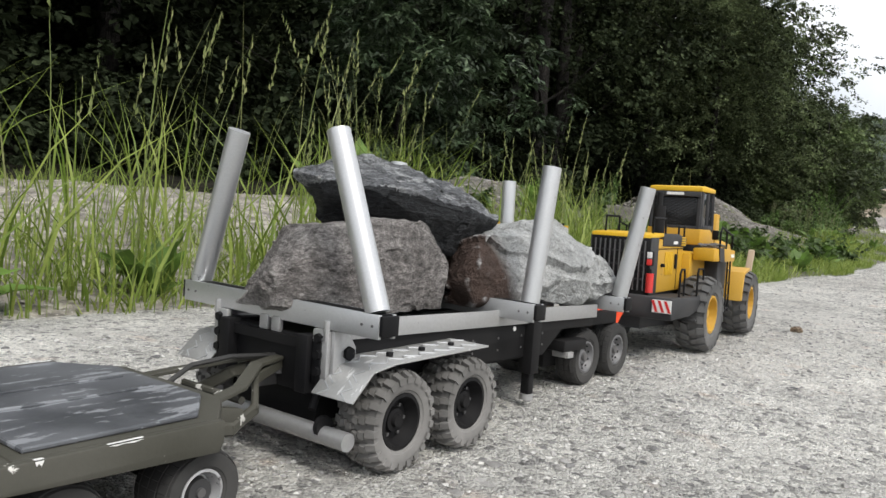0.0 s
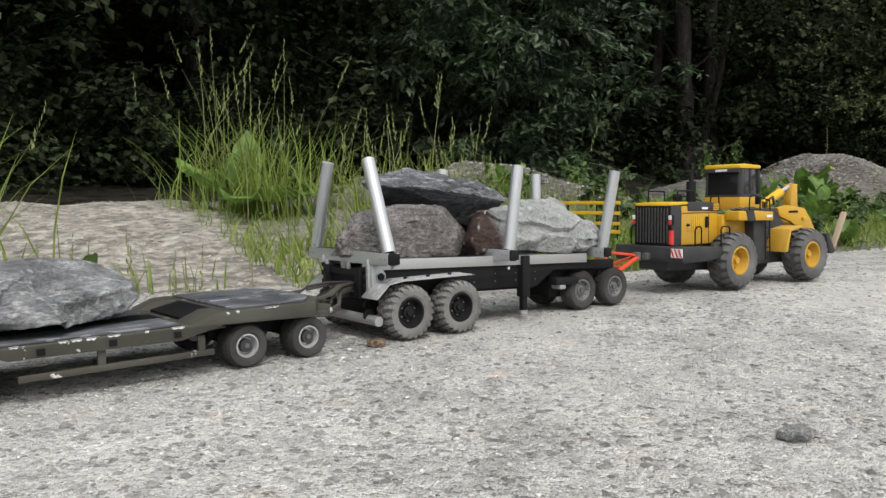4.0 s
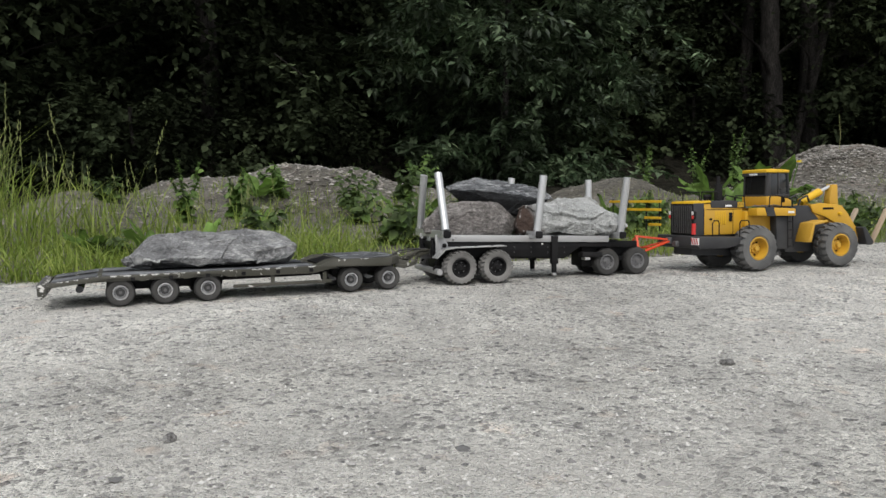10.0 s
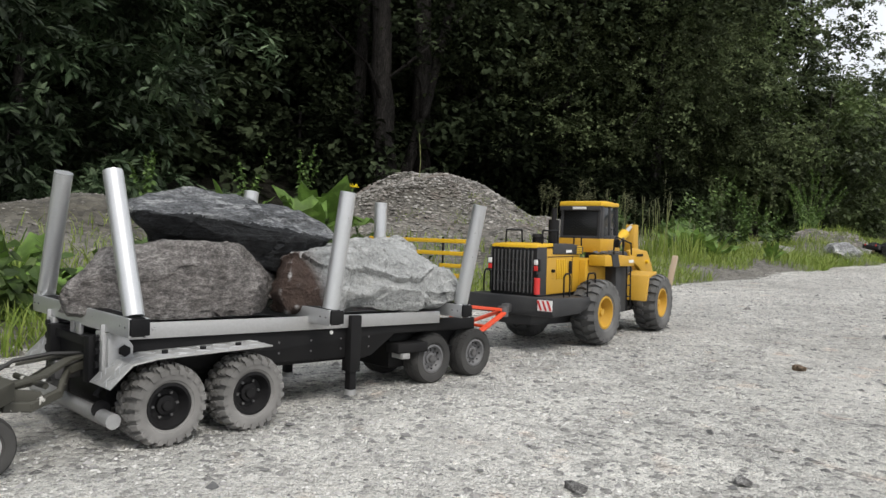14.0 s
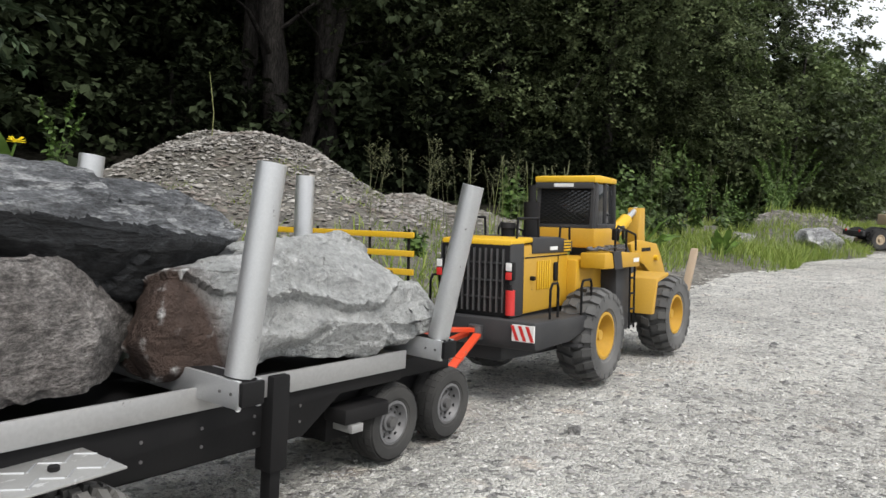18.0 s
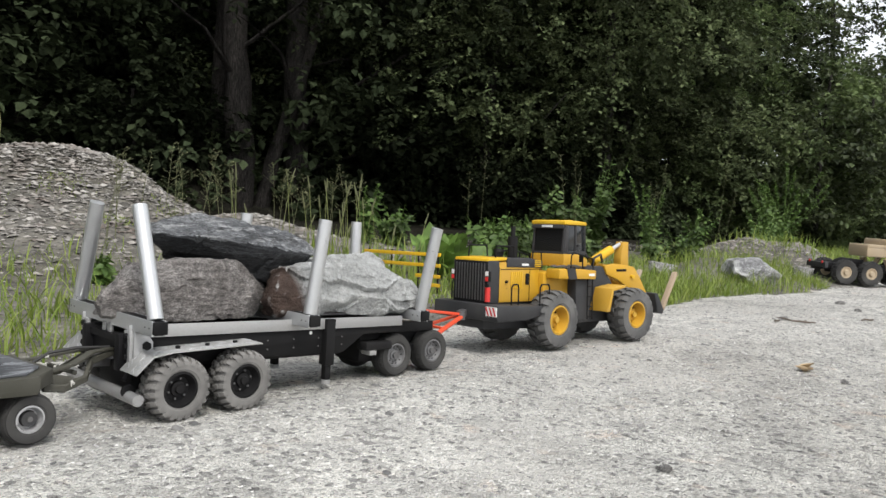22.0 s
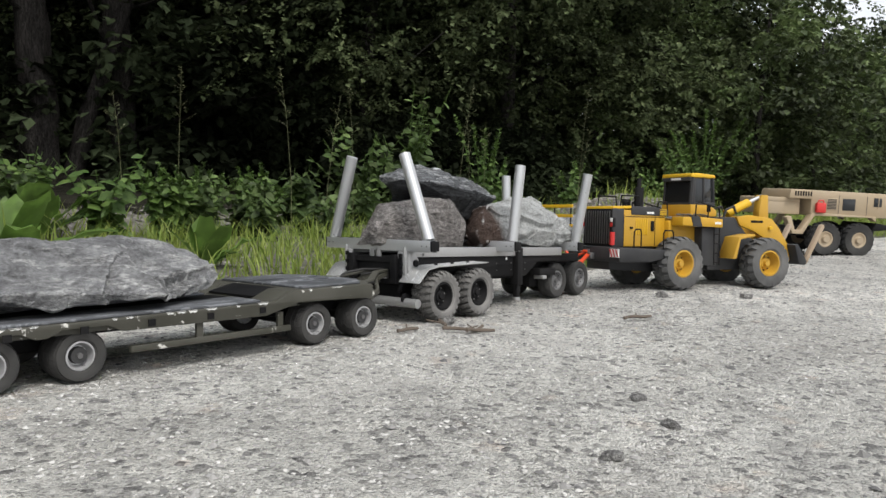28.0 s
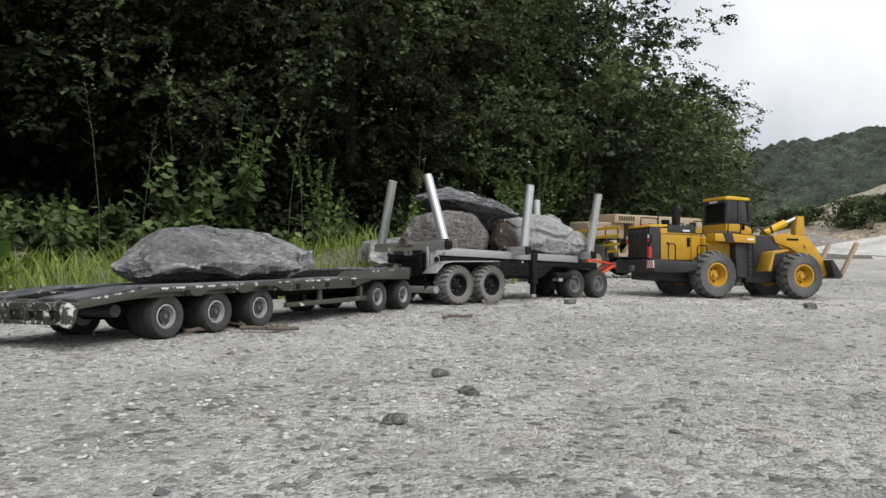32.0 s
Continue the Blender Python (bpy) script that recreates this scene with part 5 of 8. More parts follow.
def gravel_mat():
    m, n, l, bs = material("crushed_gravel")
    tc = n.new("ShaderNodeTexCoord")
    big, mid, fine = noise_tex(n, l, 0.9, 5), noise_tex(n, l, 9, 6, 0.65), noise_tex(n, l, 420, 5, 0.75)
    v = n.new("ShaderNodeTexVoronoi")
    v.inputs["Scale"].default_value = 120
    l.new(tc.outputs["Object"], v.inputs["Vector"])
    v2 = n.new("ShaderNodeTexVoronoi")
    v2.inputs["Scale"].default_value = 380
    l.new(tc.outputs["Object"], v2.inputs["Vector"])
    base = ramp(n, [(0.34, (0.54, 0.522, 0.493)), (0.52, (0.68, 0.665, 0.635)), (0.64, (0.82, 0.80, 0.765))])
    l.new(big.outputs["Fac"], base.inputs[0])
    md = ramp(n, [(0.34, (0.74, 0.74, 0.74)), (0.60, (1.10, 1.10, 1.09))])
    l.new(mid.outputs["Fac"], md.inputs[0])
    c = mix(n, l, base.outputs[0], md.outputs[0], 1.0, "MULTIPLY")
    cell = n.new("ShaderNodeSeparateColor")
    l.new(v.outputs["Color"], cell.inputs[0])
    cr = ramp(n, [(0.0, (0.30, 0.30, 0.31)), (0.20, (0.88, 0.88, 0.87)), (1.0, (1.24, 1.24, 1.23))])
    l.new(cell.outputs[0], cr.inputs[0])
    c = mix(n, l, c, cr.outputs[0], 0.85, "MULTIPLY")
    cell2 = n.new("ShaderNodeSeparateColor")
    l.new(v2.outputs["Color"], cell2.inputs[0])
    cr2 = ramp(n, [(0.0, (0.44, 0.44, 0.44)), (0.30, (0.94, 0.94, 0.94)), (1.0, (1.16, 1.16, 1.15))])
    l.new(cell2.outputs[0], cr2.inputs[0])
    c = mix(n, l, c, cr2.outputs[0], 0.8, "MULTIPLY")
    drift = noise_tex(n, l, 3.2, 5, 0.6, stretch=(0.55, 1.0, 1.0))
    dr = ramp(n, [(0.50, (0, 0, 0)), (0.66, (0.62, 0.62, 0.62))])
    l.new(drift.outputs["Fac"], dr.inputs[0])
    c = mix(n, l, c, (0.74, 0.715, 0.67), dr.outputs[0])
    rosy = noise_tex(n, l, 14, 3, 0.5)
    ro = ramp(n, [(0.62, (1, 1, 1)), (0.72, (1.06, 0.97, 0.92))])
    l.new(rosy.outputs["Fac"], ro.inputs[0])
    c = mix(n, l, c, ro.outputs[0], 1.0, "MULTIPLY")
    l.new(c, bs.inputs["Base Color"])
    bs.inputs["Roughness"].default_value = 0.92
    bs.inputs["Specular IOR Level"].default_value = 0.2
    a1 = n.new("ShaderNodeMath")
    a1.operation = "MULTIPLY_ADD"
    a1.inputs[1].default_value = -1.2
    l.new(v2.outputs["Distance"], a1.inputs[0])
    l.new(fine.outputs["Fac"], a1.inputs[2])
    a2 = n.new("ShaderNodeMath")
    a2.operation = "MULTIPLY_ADD"
    a2.inputs[1].default_value = -1.6
    l.new(v.outputs["Distance"], a2.inputs[0])
    l.new(a1.outputs[0], a2.inputs[2])
    bump(n, l, bs, a2.outputs[0], 1.0, 0.0045)
    return m


def earth_mat():
    m, n, l, bs = material("stony_earth")
    tc = n.new("ShaderNodeTexCoord")
    big, mid = noise_tex(n, l, 1.6, 6), noise_tex(n, l, 22, 6, 0.7)
    v = n.new("ShaderNodeTexVoronoi")
    v.inputs["Scale"].default_value = 38
    l.new(tc.outputs["Object"], v.inputs["Vector"])
    base = ramp(n, [(0.35, (0.085, 0.078, 0.062)), (0.55, (0.145, 0.136, 0.118)), (0.72, (0.23, 0.215, 0.19))])
    l.new(big.outputs["Fac"], base.inputs[0])
    cell = n.new("ShaderNodeSeparateColor")
    l.new(v.outputs["Color"], cell.inputs[0])
    cr = ramp(n, [(0.0, (0.5, 0.5, 0.52)), (0.5, (1, 1, 1)), (1.0, (1.3, 1.3, 1.28))])
    l.new(cell.outputs[0], cr.inputs[0])
    sx = n.new("ShaderNodeSeparateXYZ")
    l.new(tc.outputs["Object"], sx.inputs[0])
    wob = n.new("ShaderNodeMath")
    wob.operation = "MULTIPLY_ADD"
    wob.inputs[1].default_value = 1.2
    l.new(big.outputs["Fac"], wob.inputs[0])
    l.new(sx.outputs[0], wob.inputs[2])
    soil = n.new("ShaderNodeMapRange")
    soil.inputs["From Min"].default_value, soil.inputs["From Max"].default_value = 2.1, 1.4
    l.new(wob.outputs[0], soil.inputs["Value"])
    pale = ramp(n, [(0.35, (0.22, 0.20, 0.17)), (0.6, (0.36, 0.335, 0.29))])
    l.new(mid.outputs["Fac"], pale.inputs[0])
    ground = mix(n, l, base.outputs[0], pale.outputs[0], soil.outputs[0])
    c = mix(n, l, ground, cr.outputs[0], 0.8, "MULTIPLY")
    mr = ramp(n, [(0.3, (0.65, 0.65, 0.65)), (0.7, (1.2, 1.2, 1.2))])
    l.new(mid.outputs["Fac"], mr.inputs[0])
    c = mix(n, l, c, mr.outputs[0], 1.0, "MULTIPLY")
    l.new(c, bs.inputs["Base Color"])
    bs.inputs["Roughness"].default_value = 0.95
    a1 = n.new("ShaderNodeMath")
    a1.operation = "MULTIPLY_ADD"
    a1.inputs[1].default_value = -1.0
    l.new(v.outputs["Distance"], a1.inputs[0])
    l.new(mid.outputs["Fac"], a1.inputs[2])
    bump(n, l, bs, a1.outputs[0], 0.9, 0.012)
    return m


def leaf_mat(name, lo, hi, rough=0.5, trans=0.25, spray=None, spec=0.3):
    m, n, l, bs = material(name)
    g = n.new("ShaderNodeNewGeometry")
    r = ramp(n, [(0.0, lo), (0.6, tuple((a * 0.6 + b * 0.4) for a, b in zip(lo, hi))), (1.0, hi)])
    l.new(g.outputs["Random Per Island"], r.inputs[0])
    t = noise_tex(n, l, 30, 3)
    sp = ramp(n, [(0.3, (0.8, 0.8, 0.8)), (0.7, (1.15, 1.15, 1.15))])
    l.new(t.outputs["Fac"], sp.inputs[0])
    col = mix(n, l, r.outputs[0], sp.outputs[0], 1.0, "MULTIPLY")
    # Tone patches; on tree crowns they paint lit and dark clumps.
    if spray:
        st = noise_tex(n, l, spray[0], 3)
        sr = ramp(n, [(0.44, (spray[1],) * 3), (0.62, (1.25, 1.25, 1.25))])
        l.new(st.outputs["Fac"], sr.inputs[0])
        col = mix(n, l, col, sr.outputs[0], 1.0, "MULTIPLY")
    l.new(col, bs.inputs["Base Color"])
    bs.inputs["Roughness"].default_value = rough
    bs.inputs["Specular IOR Level"].default_value = spec
    tr = n.new("ShaderNodeBsdfTranslucent")
    l.new(col, tr.inputs["Color"])
    ms = n.new("ShaderNodeMixShader")
    ms.inputs[0].default_value = trans
    l.new(bs.outputs[0], ms.inputs[1])
    l.new(tr.outputs[0], ms.inputs[2])
    l.new(ms.outputs[0], n["Material Output"].inputs["Surface"])
    return m


GRAVEL, EARTH = gravel_mat(), earth_mat()
CHIP_EARTH = chip_mat("earthy_rubble", (0.07, 0.066, 0.058), (0.27, 0.255, 0.23))
CHIP_SOIL = chip_mat("pale_soil_crumbs", (0.20, 0.185, 0.16), (0.44, 0.415, 0.37))
CHIP_MOUND = chip_mat("mixed_mound_rubble", (0.075, 0.071, 0.065), (0.41, 0.39, 0.36), ((0.13, 0.095, 0.075), (0.27, 0.235, 0.185)))
CHIP_PALE = chip_mat("pale_chips", (0.30, 0.292, 0.278), (0.60, 0.587, 0.56))
CHIP_DARK = chip_mat("grey_chips", (0.12, 0.119, 0.117), (0.38, 0.37, 0.355))
# One foliage in three tones: deep shade, sunlit and half shade are coloured in.
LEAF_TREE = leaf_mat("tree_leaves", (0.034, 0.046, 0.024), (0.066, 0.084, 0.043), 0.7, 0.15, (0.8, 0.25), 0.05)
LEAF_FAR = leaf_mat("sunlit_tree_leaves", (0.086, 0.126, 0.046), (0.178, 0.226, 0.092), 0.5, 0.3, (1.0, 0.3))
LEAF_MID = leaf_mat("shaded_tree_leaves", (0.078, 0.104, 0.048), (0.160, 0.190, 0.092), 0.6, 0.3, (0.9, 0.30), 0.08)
LEAF_BRAMBLE = leaf_mat("bramble_leaves", (0.065, 0.115, 0.028), (0.17, 0.245, 0.075), 0.5, 0.3, (6, 0.45))
LEAF_SHRUB = leaf_mat("shrub_leaves", (0.055, 0.105, 0.022), (0.15, 0.23, 0.06))
LEAF_DOCK = leaf_mat("dock_leaves", (0.10, 0.19, 0.032), (0.20, 0.31, 0.075), 0.5, 0.3, (14, 0.7))
GRASS = leaf_mat("grass_blades", (0.13, 0.20, 0.03), (0.34, 0.40, 0.10), 0.5, 0.35)
GRASS_DRY = leaf_mat("seeding_grass", (0.15, 0.19, 0.06), (0.33, 0.34, 0.15))
# Litter coloured nearly black, so the wood's deep shade is in it.
SHADE_LITTER = rock_mat("leaf_litter", ((0.014, 0.0135, 0.011), (0.024, 0.023, 0.018), (0.036, 0.034, 0.026)), vein=(0.03, 0.03, 0.02), scale=2, amount=0.66, spec=0.02)
BARK = rock_mat("bark", ((0.018, 0.0165, 0.0155), (0.034, 0.031, 0.029), (0.056, 0.051, 0.047)), vein=(0.070, 0.066, 0.06), scale=6, stretch=(2, 2, 0.4), spec=0.03)
PANICLE = leaf_mat("seed_sprays", (0.10, 0.115, 0.05), (0.25, 0.25, 0.14))
FLOWER = paint("yellow_petals", (0.80, 0.62, 0.01), 0.7, dust=0.0)


def axis(lo, hi, fine_lo, fine_hi, step, grow=1.35):
    xs = [fine_lo + step * k for k in range(int((fine_hi - fine_lo) / step) + 1)]
    s, x = step, fine_lo
    left = []
    while x > lo:
        s *= grow
        x -= s
        left.append(max(x, lo))
    s, x = step, xs[-1]
    right = []
    while x < hi:
        s *= grow
        x += s
        right.append(min(x, hi))
    return left[::-1] + xs + right


def slope_z(x, y):
    lip = 6.2 if x < 11 else 6.2 + 0.5 * (x - 11)
    up = max(0.0, y - lip)
    return 0.05 + 0.55 * up + 0.15 * noise.noise(Vector((x * 0.4, y * 0.4, 2)))


def build_wood_floor():
    # Assumed rise, added to block the sky between the trees.
    xs, ys = [-30 + 1.2 * k for k in range(62)], [5.2 + 0.8 * k for k in range(34)]
    vs = [(x, y, slope_z(x, y) - (0.25 if j == 0 else 0)) for j, y in enumerate(ys) for x in xs]
    w = len(xs)
    fs = [(j * w + i, j * w + i + 1, (j + 1) * w + i + 1, (j + 1) * w + i) for j in range(len(ys) - 1) for i in range(w - 1)]
    ob = mesh_part("wooded_slope", vs, fs, SHADE_LITTER, None, "", True)
    tagged(ob, "added backing slope of leaf litter coloured dark as deep shade", "slope", kind="structure")


def build_ground():
    xs, ys = axis(-60, 900, -4.0, 13.0, 0.045), axis(-300, 400, -1.2, 4.2, 0.045)
    vs = [(x, y, ground_z(x, y) if (-4.1 < x < 13.1 and y < 4.5) else (0.05 if y > 3 else 0.0)) for y in ys for x in xs]
    w = len(xs)
    mesh = bpy.data.meshes.new("ground")
    fs = [(j * w + i, j * w + i + 1, (j + 1) * w + i + 1, (j + 1) * w + i) for j in range(len(ys) - 1) for i in range(w - 1)]
    mesh.from_pydata(vs, [], fs)
    mesh.polygons.foreach_set("use_smooth", [True] * len(fs))
    mesh.materials.append(GRAVEL)
    mesh.materials.append(EARTH)
    mesh.materials.append(SHADE_LITTER)
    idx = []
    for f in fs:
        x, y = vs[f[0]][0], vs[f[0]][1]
        # The shade-dark litter bulges forward to blacken the shadowed hollow behind the mounds.
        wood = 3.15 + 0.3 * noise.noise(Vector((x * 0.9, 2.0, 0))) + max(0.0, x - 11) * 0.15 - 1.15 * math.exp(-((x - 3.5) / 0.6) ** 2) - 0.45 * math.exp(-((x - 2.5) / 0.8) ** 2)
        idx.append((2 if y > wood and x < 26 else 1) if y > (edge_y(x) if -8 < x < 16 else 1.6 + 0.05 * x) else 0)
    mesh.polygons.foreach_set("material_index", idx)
    tagged(new("ground", mesh), "pale crushed-gravel yard with a stony earth verge", "ground", kind="structure")


def blades(name, roots, mat, label, seed, h0, h1, width, lean=0.35, heads=0.0, kind="stuff", parent=None):
    """Tapered, bending grass blades, each a strip of four quads."""
    rnd = random.Random(seed)
    vs, fs = [], []
    for x, y, z in roots:
        h, a = rnd.uniform(h0, h1), rnd.uniform(0, 6.283)
        b = rnd.uniform(0.05, lean) * h
        wx, wy = -math.sin(a + rnd.uniform(-1, 1)) * width, math.cos(a + rnd.uniform(-1, 1)) * width
        o = len(vs)
        for k, (t, ww) in enumerate(((0, 0.7), (0.35, 1.0), (0.7, 0.7), (1.0, 0.06))):
            px, py, pz = x + math.cos(a) * b * t * t, y + math.sin(a) * b * t * t, z - 0.01 + h * t * (1 - 0.12 * t * lean)
            vs += [(px - wx * ww, py - wy * ww, pz), (px + wx * ww, py + wy * ww, pz)]
            if k:
                fs.append((o + 2 * k - 2, o + 2 * k - 1, o + 2 * k + 1, o + 2 * k))
        if rnd.random() < heads:
            tx, ty, tz = x + math.cos(a) * b, y + math.sin(a) * b, z + h
            for k in range(14):
                q = rnd.uniform(0, 6.283)
                t = k / 14
                r = 0.002 + 0.004 * (1 - t)
                p = (tx - math.cos(a) * b * (0.25 - 0.25 * t), ty - math.sin(a) * b * (0.25 - 0.25 * t), tz - 0.10 + t * 0.10)
                o = len(vs)
                vs += [p, (p[0] + math.cos(q) * r, p[1] + math.sin(q) * r, p[2] + 0.006), (p[0] + math.cos(q) * r * 0.7, p[1] + math.sin(q) * r * 0.7, p[2] + 0.016), (p[0], p[1], p[2] + 0.008)]
                fs.append((o, o + 1, o + 2, o + 3))
    me = bpy.data.meshes.new(name)
    me.from_pydata(vs, [], fs)
    me.materials.append(mat)
    ob = new(name, me)
    ob.parent = parent
    if parent:
        tagged(ob, kind="stuff")
    else:
        tagged(ob, label, "grass", kind=kind)
    return ob


def leaf_faces(vs, fs, p, d, up, ln, wd, fold=0.25):
    """One leaf: six corners folded along its rib."""
    d = d.normalized()
    s = d.cross(up)
    s = s.normalized() if s.length > 1e-4 else Vector((1, 0, 0))
    n = s.cross(d)
    o = len(vs)
    a, m, t = p, p + d * ln * 0.45 - n * wd * fold, p + d * ln - n * ln * 0.12
    vs += [tuple(a), tuple(m), tuple(t), tuple(p + d * ln * 0.35 + s * wd), tuple(p + d * ln * 0.35 - s * wd), tuple(p + d * ln * 0.72 + s * wd * 0.62 - n * ln * 0.04), tuple(p + d * ln * 0.72 - s * wd * 0.62 - n * ln * 0.04)]
    fs += [(o, o + 3, o + 1), (o, o + 1, o + 4), (o + 1, o + 3, o + 5, o + 2), (o + 1, o + 2, o + 6, o + 4)]


def small_leaf(vs, fs, p, d, up, ln, wd):
    """A leaf of two triangles folded along the rib."""
    d = d.normalized()
    s = d.cross(up)
    s = s.normalized() if s.length > 1e-4 else Vector((1, 0, 0))
    n = s.cross(d)
    o = len(vs)
    m = p + d * ln * 0.45 + n * wd * 0.3
    vs += [tuple(p), tuple(m + s * wd), tuple(p + d * ln), tuple(m - s * wd)]
    fs += [(o, o + 1, o + 2), (o, o + 2, o + 3)]


def mesh_part(name, vs, fs, mat, parent=None, label="", smooth=False):
    me = bpy.data.meshes.new(name)
    me.from_pydata(vs, [], fs)
    me.materials.append(mat)
    if smooth:
        me.polygons.foreach_set("use_smooth", [True] * len(fs))
    ob = new(name, me)
    ob.parent = parent
    if label:
        ob["label"] = label
    return ob


def limb(vs, fs, pts, radii, n=7):
    o = len(vs)
    for p, r in zip(pts, radii):
        for k in range(n):
            vs.append((p[0] + r * math.cos(6.283 * k / n), p[1] + r * math.sin(6.283 * k / n), p[2]))
    for j in range(len(pts) - 1):
        for k in range(n):
            a, b = o + j * n + k, o + j * n + (k + 1) % n
            fs.append((a, b, b + n, a + n))


def tree_meshes(seed, h, spread, leaves, leaf, low=0.15, droop=0.3, wide=0.36):
    rnd = random.Random(seed)
    tv, tf, lv, lf = [], [], [], []
    pts, rad = [], []
    lean = (rnd.uniform(-0.06, 0.06), rnd.uniform(-0.06, 0.06))
    for k in range(7):
        t = k / 6
        pts.append((lean[0] * h * t + 0.03 * h * math.sin(t * 4 + seed) * t, lean[1] * h * t, h * 0.92 * t))
        rad.append(0.015 * h * (1 - 0.85 * t) + 0.01)
    limb(tv, tf, pts, rad, 9)
    tips = []
    count = 30
    for b in range(count):
        t = low + (0.95 - low) * (b + rnd.random()) / count
        i = min(5, int(t * 6))
        base = Vector(pts[i]).lerp(Vector(pts[i + 1]), t * 6 - i)
        a = b * 2.4 + rnd.uniform(-0.5, 0.5)
        ln = spread * (1.05 - 0.55 * abs(t - 0.45) / 0.55) * rnd.uniform(0.7, 1.1)
        up = rnd.uniform(0.05, 0.55) + t * 0.4
        bp = [base + Vector((math.cos(a) * ln * s, math.sin(a) * ln * s, up * ln * s - droop * ln * s * s)) for s in (0, 0.35, 0.7, 1.0)]
        limb(tv, tf, [tuple(p) for p in bp], [0.006 * h * (1 - 0.5 * t) * q for q in (0.8, 0.55, 0.3, 0.08)], 5)
        for s in (0.3, 0.5, 0.7, 0.85, 1.0):
            for _ in range(3):
                c = bp[0].lerp(bp[3], s) + Vector((rnd.gauss(0, 1), rnd.gauss(0, 1), rnd.gauss(0, 0.7))) * ln * 0.17
                tips.append((c, ln * rnd.uniform(0.06, 0.13)))
    each = max(1, leaves // len(tips))
    for c, r in tips:
        out = Vector((c.x, c.y, 0)).normalized()
        sprays = []
        for _ in range(4):  # leaves sit along drooping twigs
            w = (out * rnd.uniform(0.2, 1.1) + Vector((rnd.gauss(0, 0.6), rnd.gauss(0, 0.6), rnd.uniform(-0.7, 0.25)))).normalized() * r * rnd.uniform(1.2, 2.4)
            sprays.append((c + Vector((rnd.gauss(0, 1), rnd.gauss(0, 1), rnd.gauss(0, 0.6))) * r * 0.7, w))
        for k in range(each):
            q, w = sprays[k % 4]
            t = rnd.random()
            p = q + w * t + Vector((0, 0, -0.35 * r * t * t)) + Vector((rnd.gauss(0, 1), rnd.gauss(0, 1), rnd.gauss(0, 0.6))) * r * 0.14
            d = w.normalized() * 0.7 + Vector((rnd.uniform(-1, 1), rnd.uniform(-1, 1), rnd.uniform(-0.8, 0.2)))
            s = leaf * rnd.uniform(0.6, 1.25)
            small_leaf(lv, lf, p, d, Vector((rnd.uniform(-0.5, 0.5), rnd.uniform(-0.5, 0.5), 1)), s, s * wide)
    return (tv, tf), (lv, lf)


def make_tree(name, seed, h, spread, leaves, leaf, mat, label, low=0.15, droop=0.3, wide=0.36, category="tree", group="trees of the wood edge"):
    (tv, tf), (lv, lf) = tree_meshes(seed, h, spread, leaves, leaf, low, droop, wide)
    e = empty(name, label, category, group)
    mesh_part("trunk", tv, tf, BARK, e, "", True)
    mesh_part("crown", lv, lf, mat, e)
    return e


def dock_plant(x, y, size, seed, leaves=9, label="broad-leaved dock plant with upright green leaves"):
    """Large ribbed leaves rising from one root."""
    rnd = random.Random(seed)
    e = empty("dock_plant", label, "plant")
    e.location = (x, y, ground_z(x, y) - 0.01)
    for k in range(leaves):
        a = 6.283 * k / leaves + rnd.uniform(-0.4, 0.4)
        ln, wd = size * rnd.uniform(0.55, 1.1), size * rnd.uniform(0.13, 0.23)
        tilt = rnd.uniform(0.2, 1.05)
        vs, fs = [], []
        n = 9
        for j in range(n):
            t = j / (n - 1)
            r = ln * (math.sin(tilt) * t + 0.25 * t * t * tilt)
            z = ln * (math.cos(tilt) * t - 0.22 * t * t * tilt)
            w = wd * (0.12 if t < 0.22 else math.sin(math.pi * min(1, (t - 0.15) / 0.85)) ** 0.7 + 0.02)
            wob = 0.045 * size * math.sin(j * 2.2 + k) + 0.02 * size * math.sin(j * 4.1 + 2 * k)
            for s, dz in ((-1, 0.20 * w), (-0.5, 0.07 * w), (0, -0.03 * w), (0.5, 0.07 * w), (1, 0.20 * w)):
                vs.append((math.cos(a) * r - math.sin(a) * w * s, math.sin(a) * r + math.cos(a) * w * s, z + dz + (wob if abs(s) == 1 else 0)))
        fs = [(j * 5 + i, j * 5 + i + 1, j * 5 + i + 6, j * 5 + i + 5) for j in range(n - 1) for i in range(4)]
        mesh_part("leaf", vs, fs, LEAF_DOCK, e, "", True)
    return e


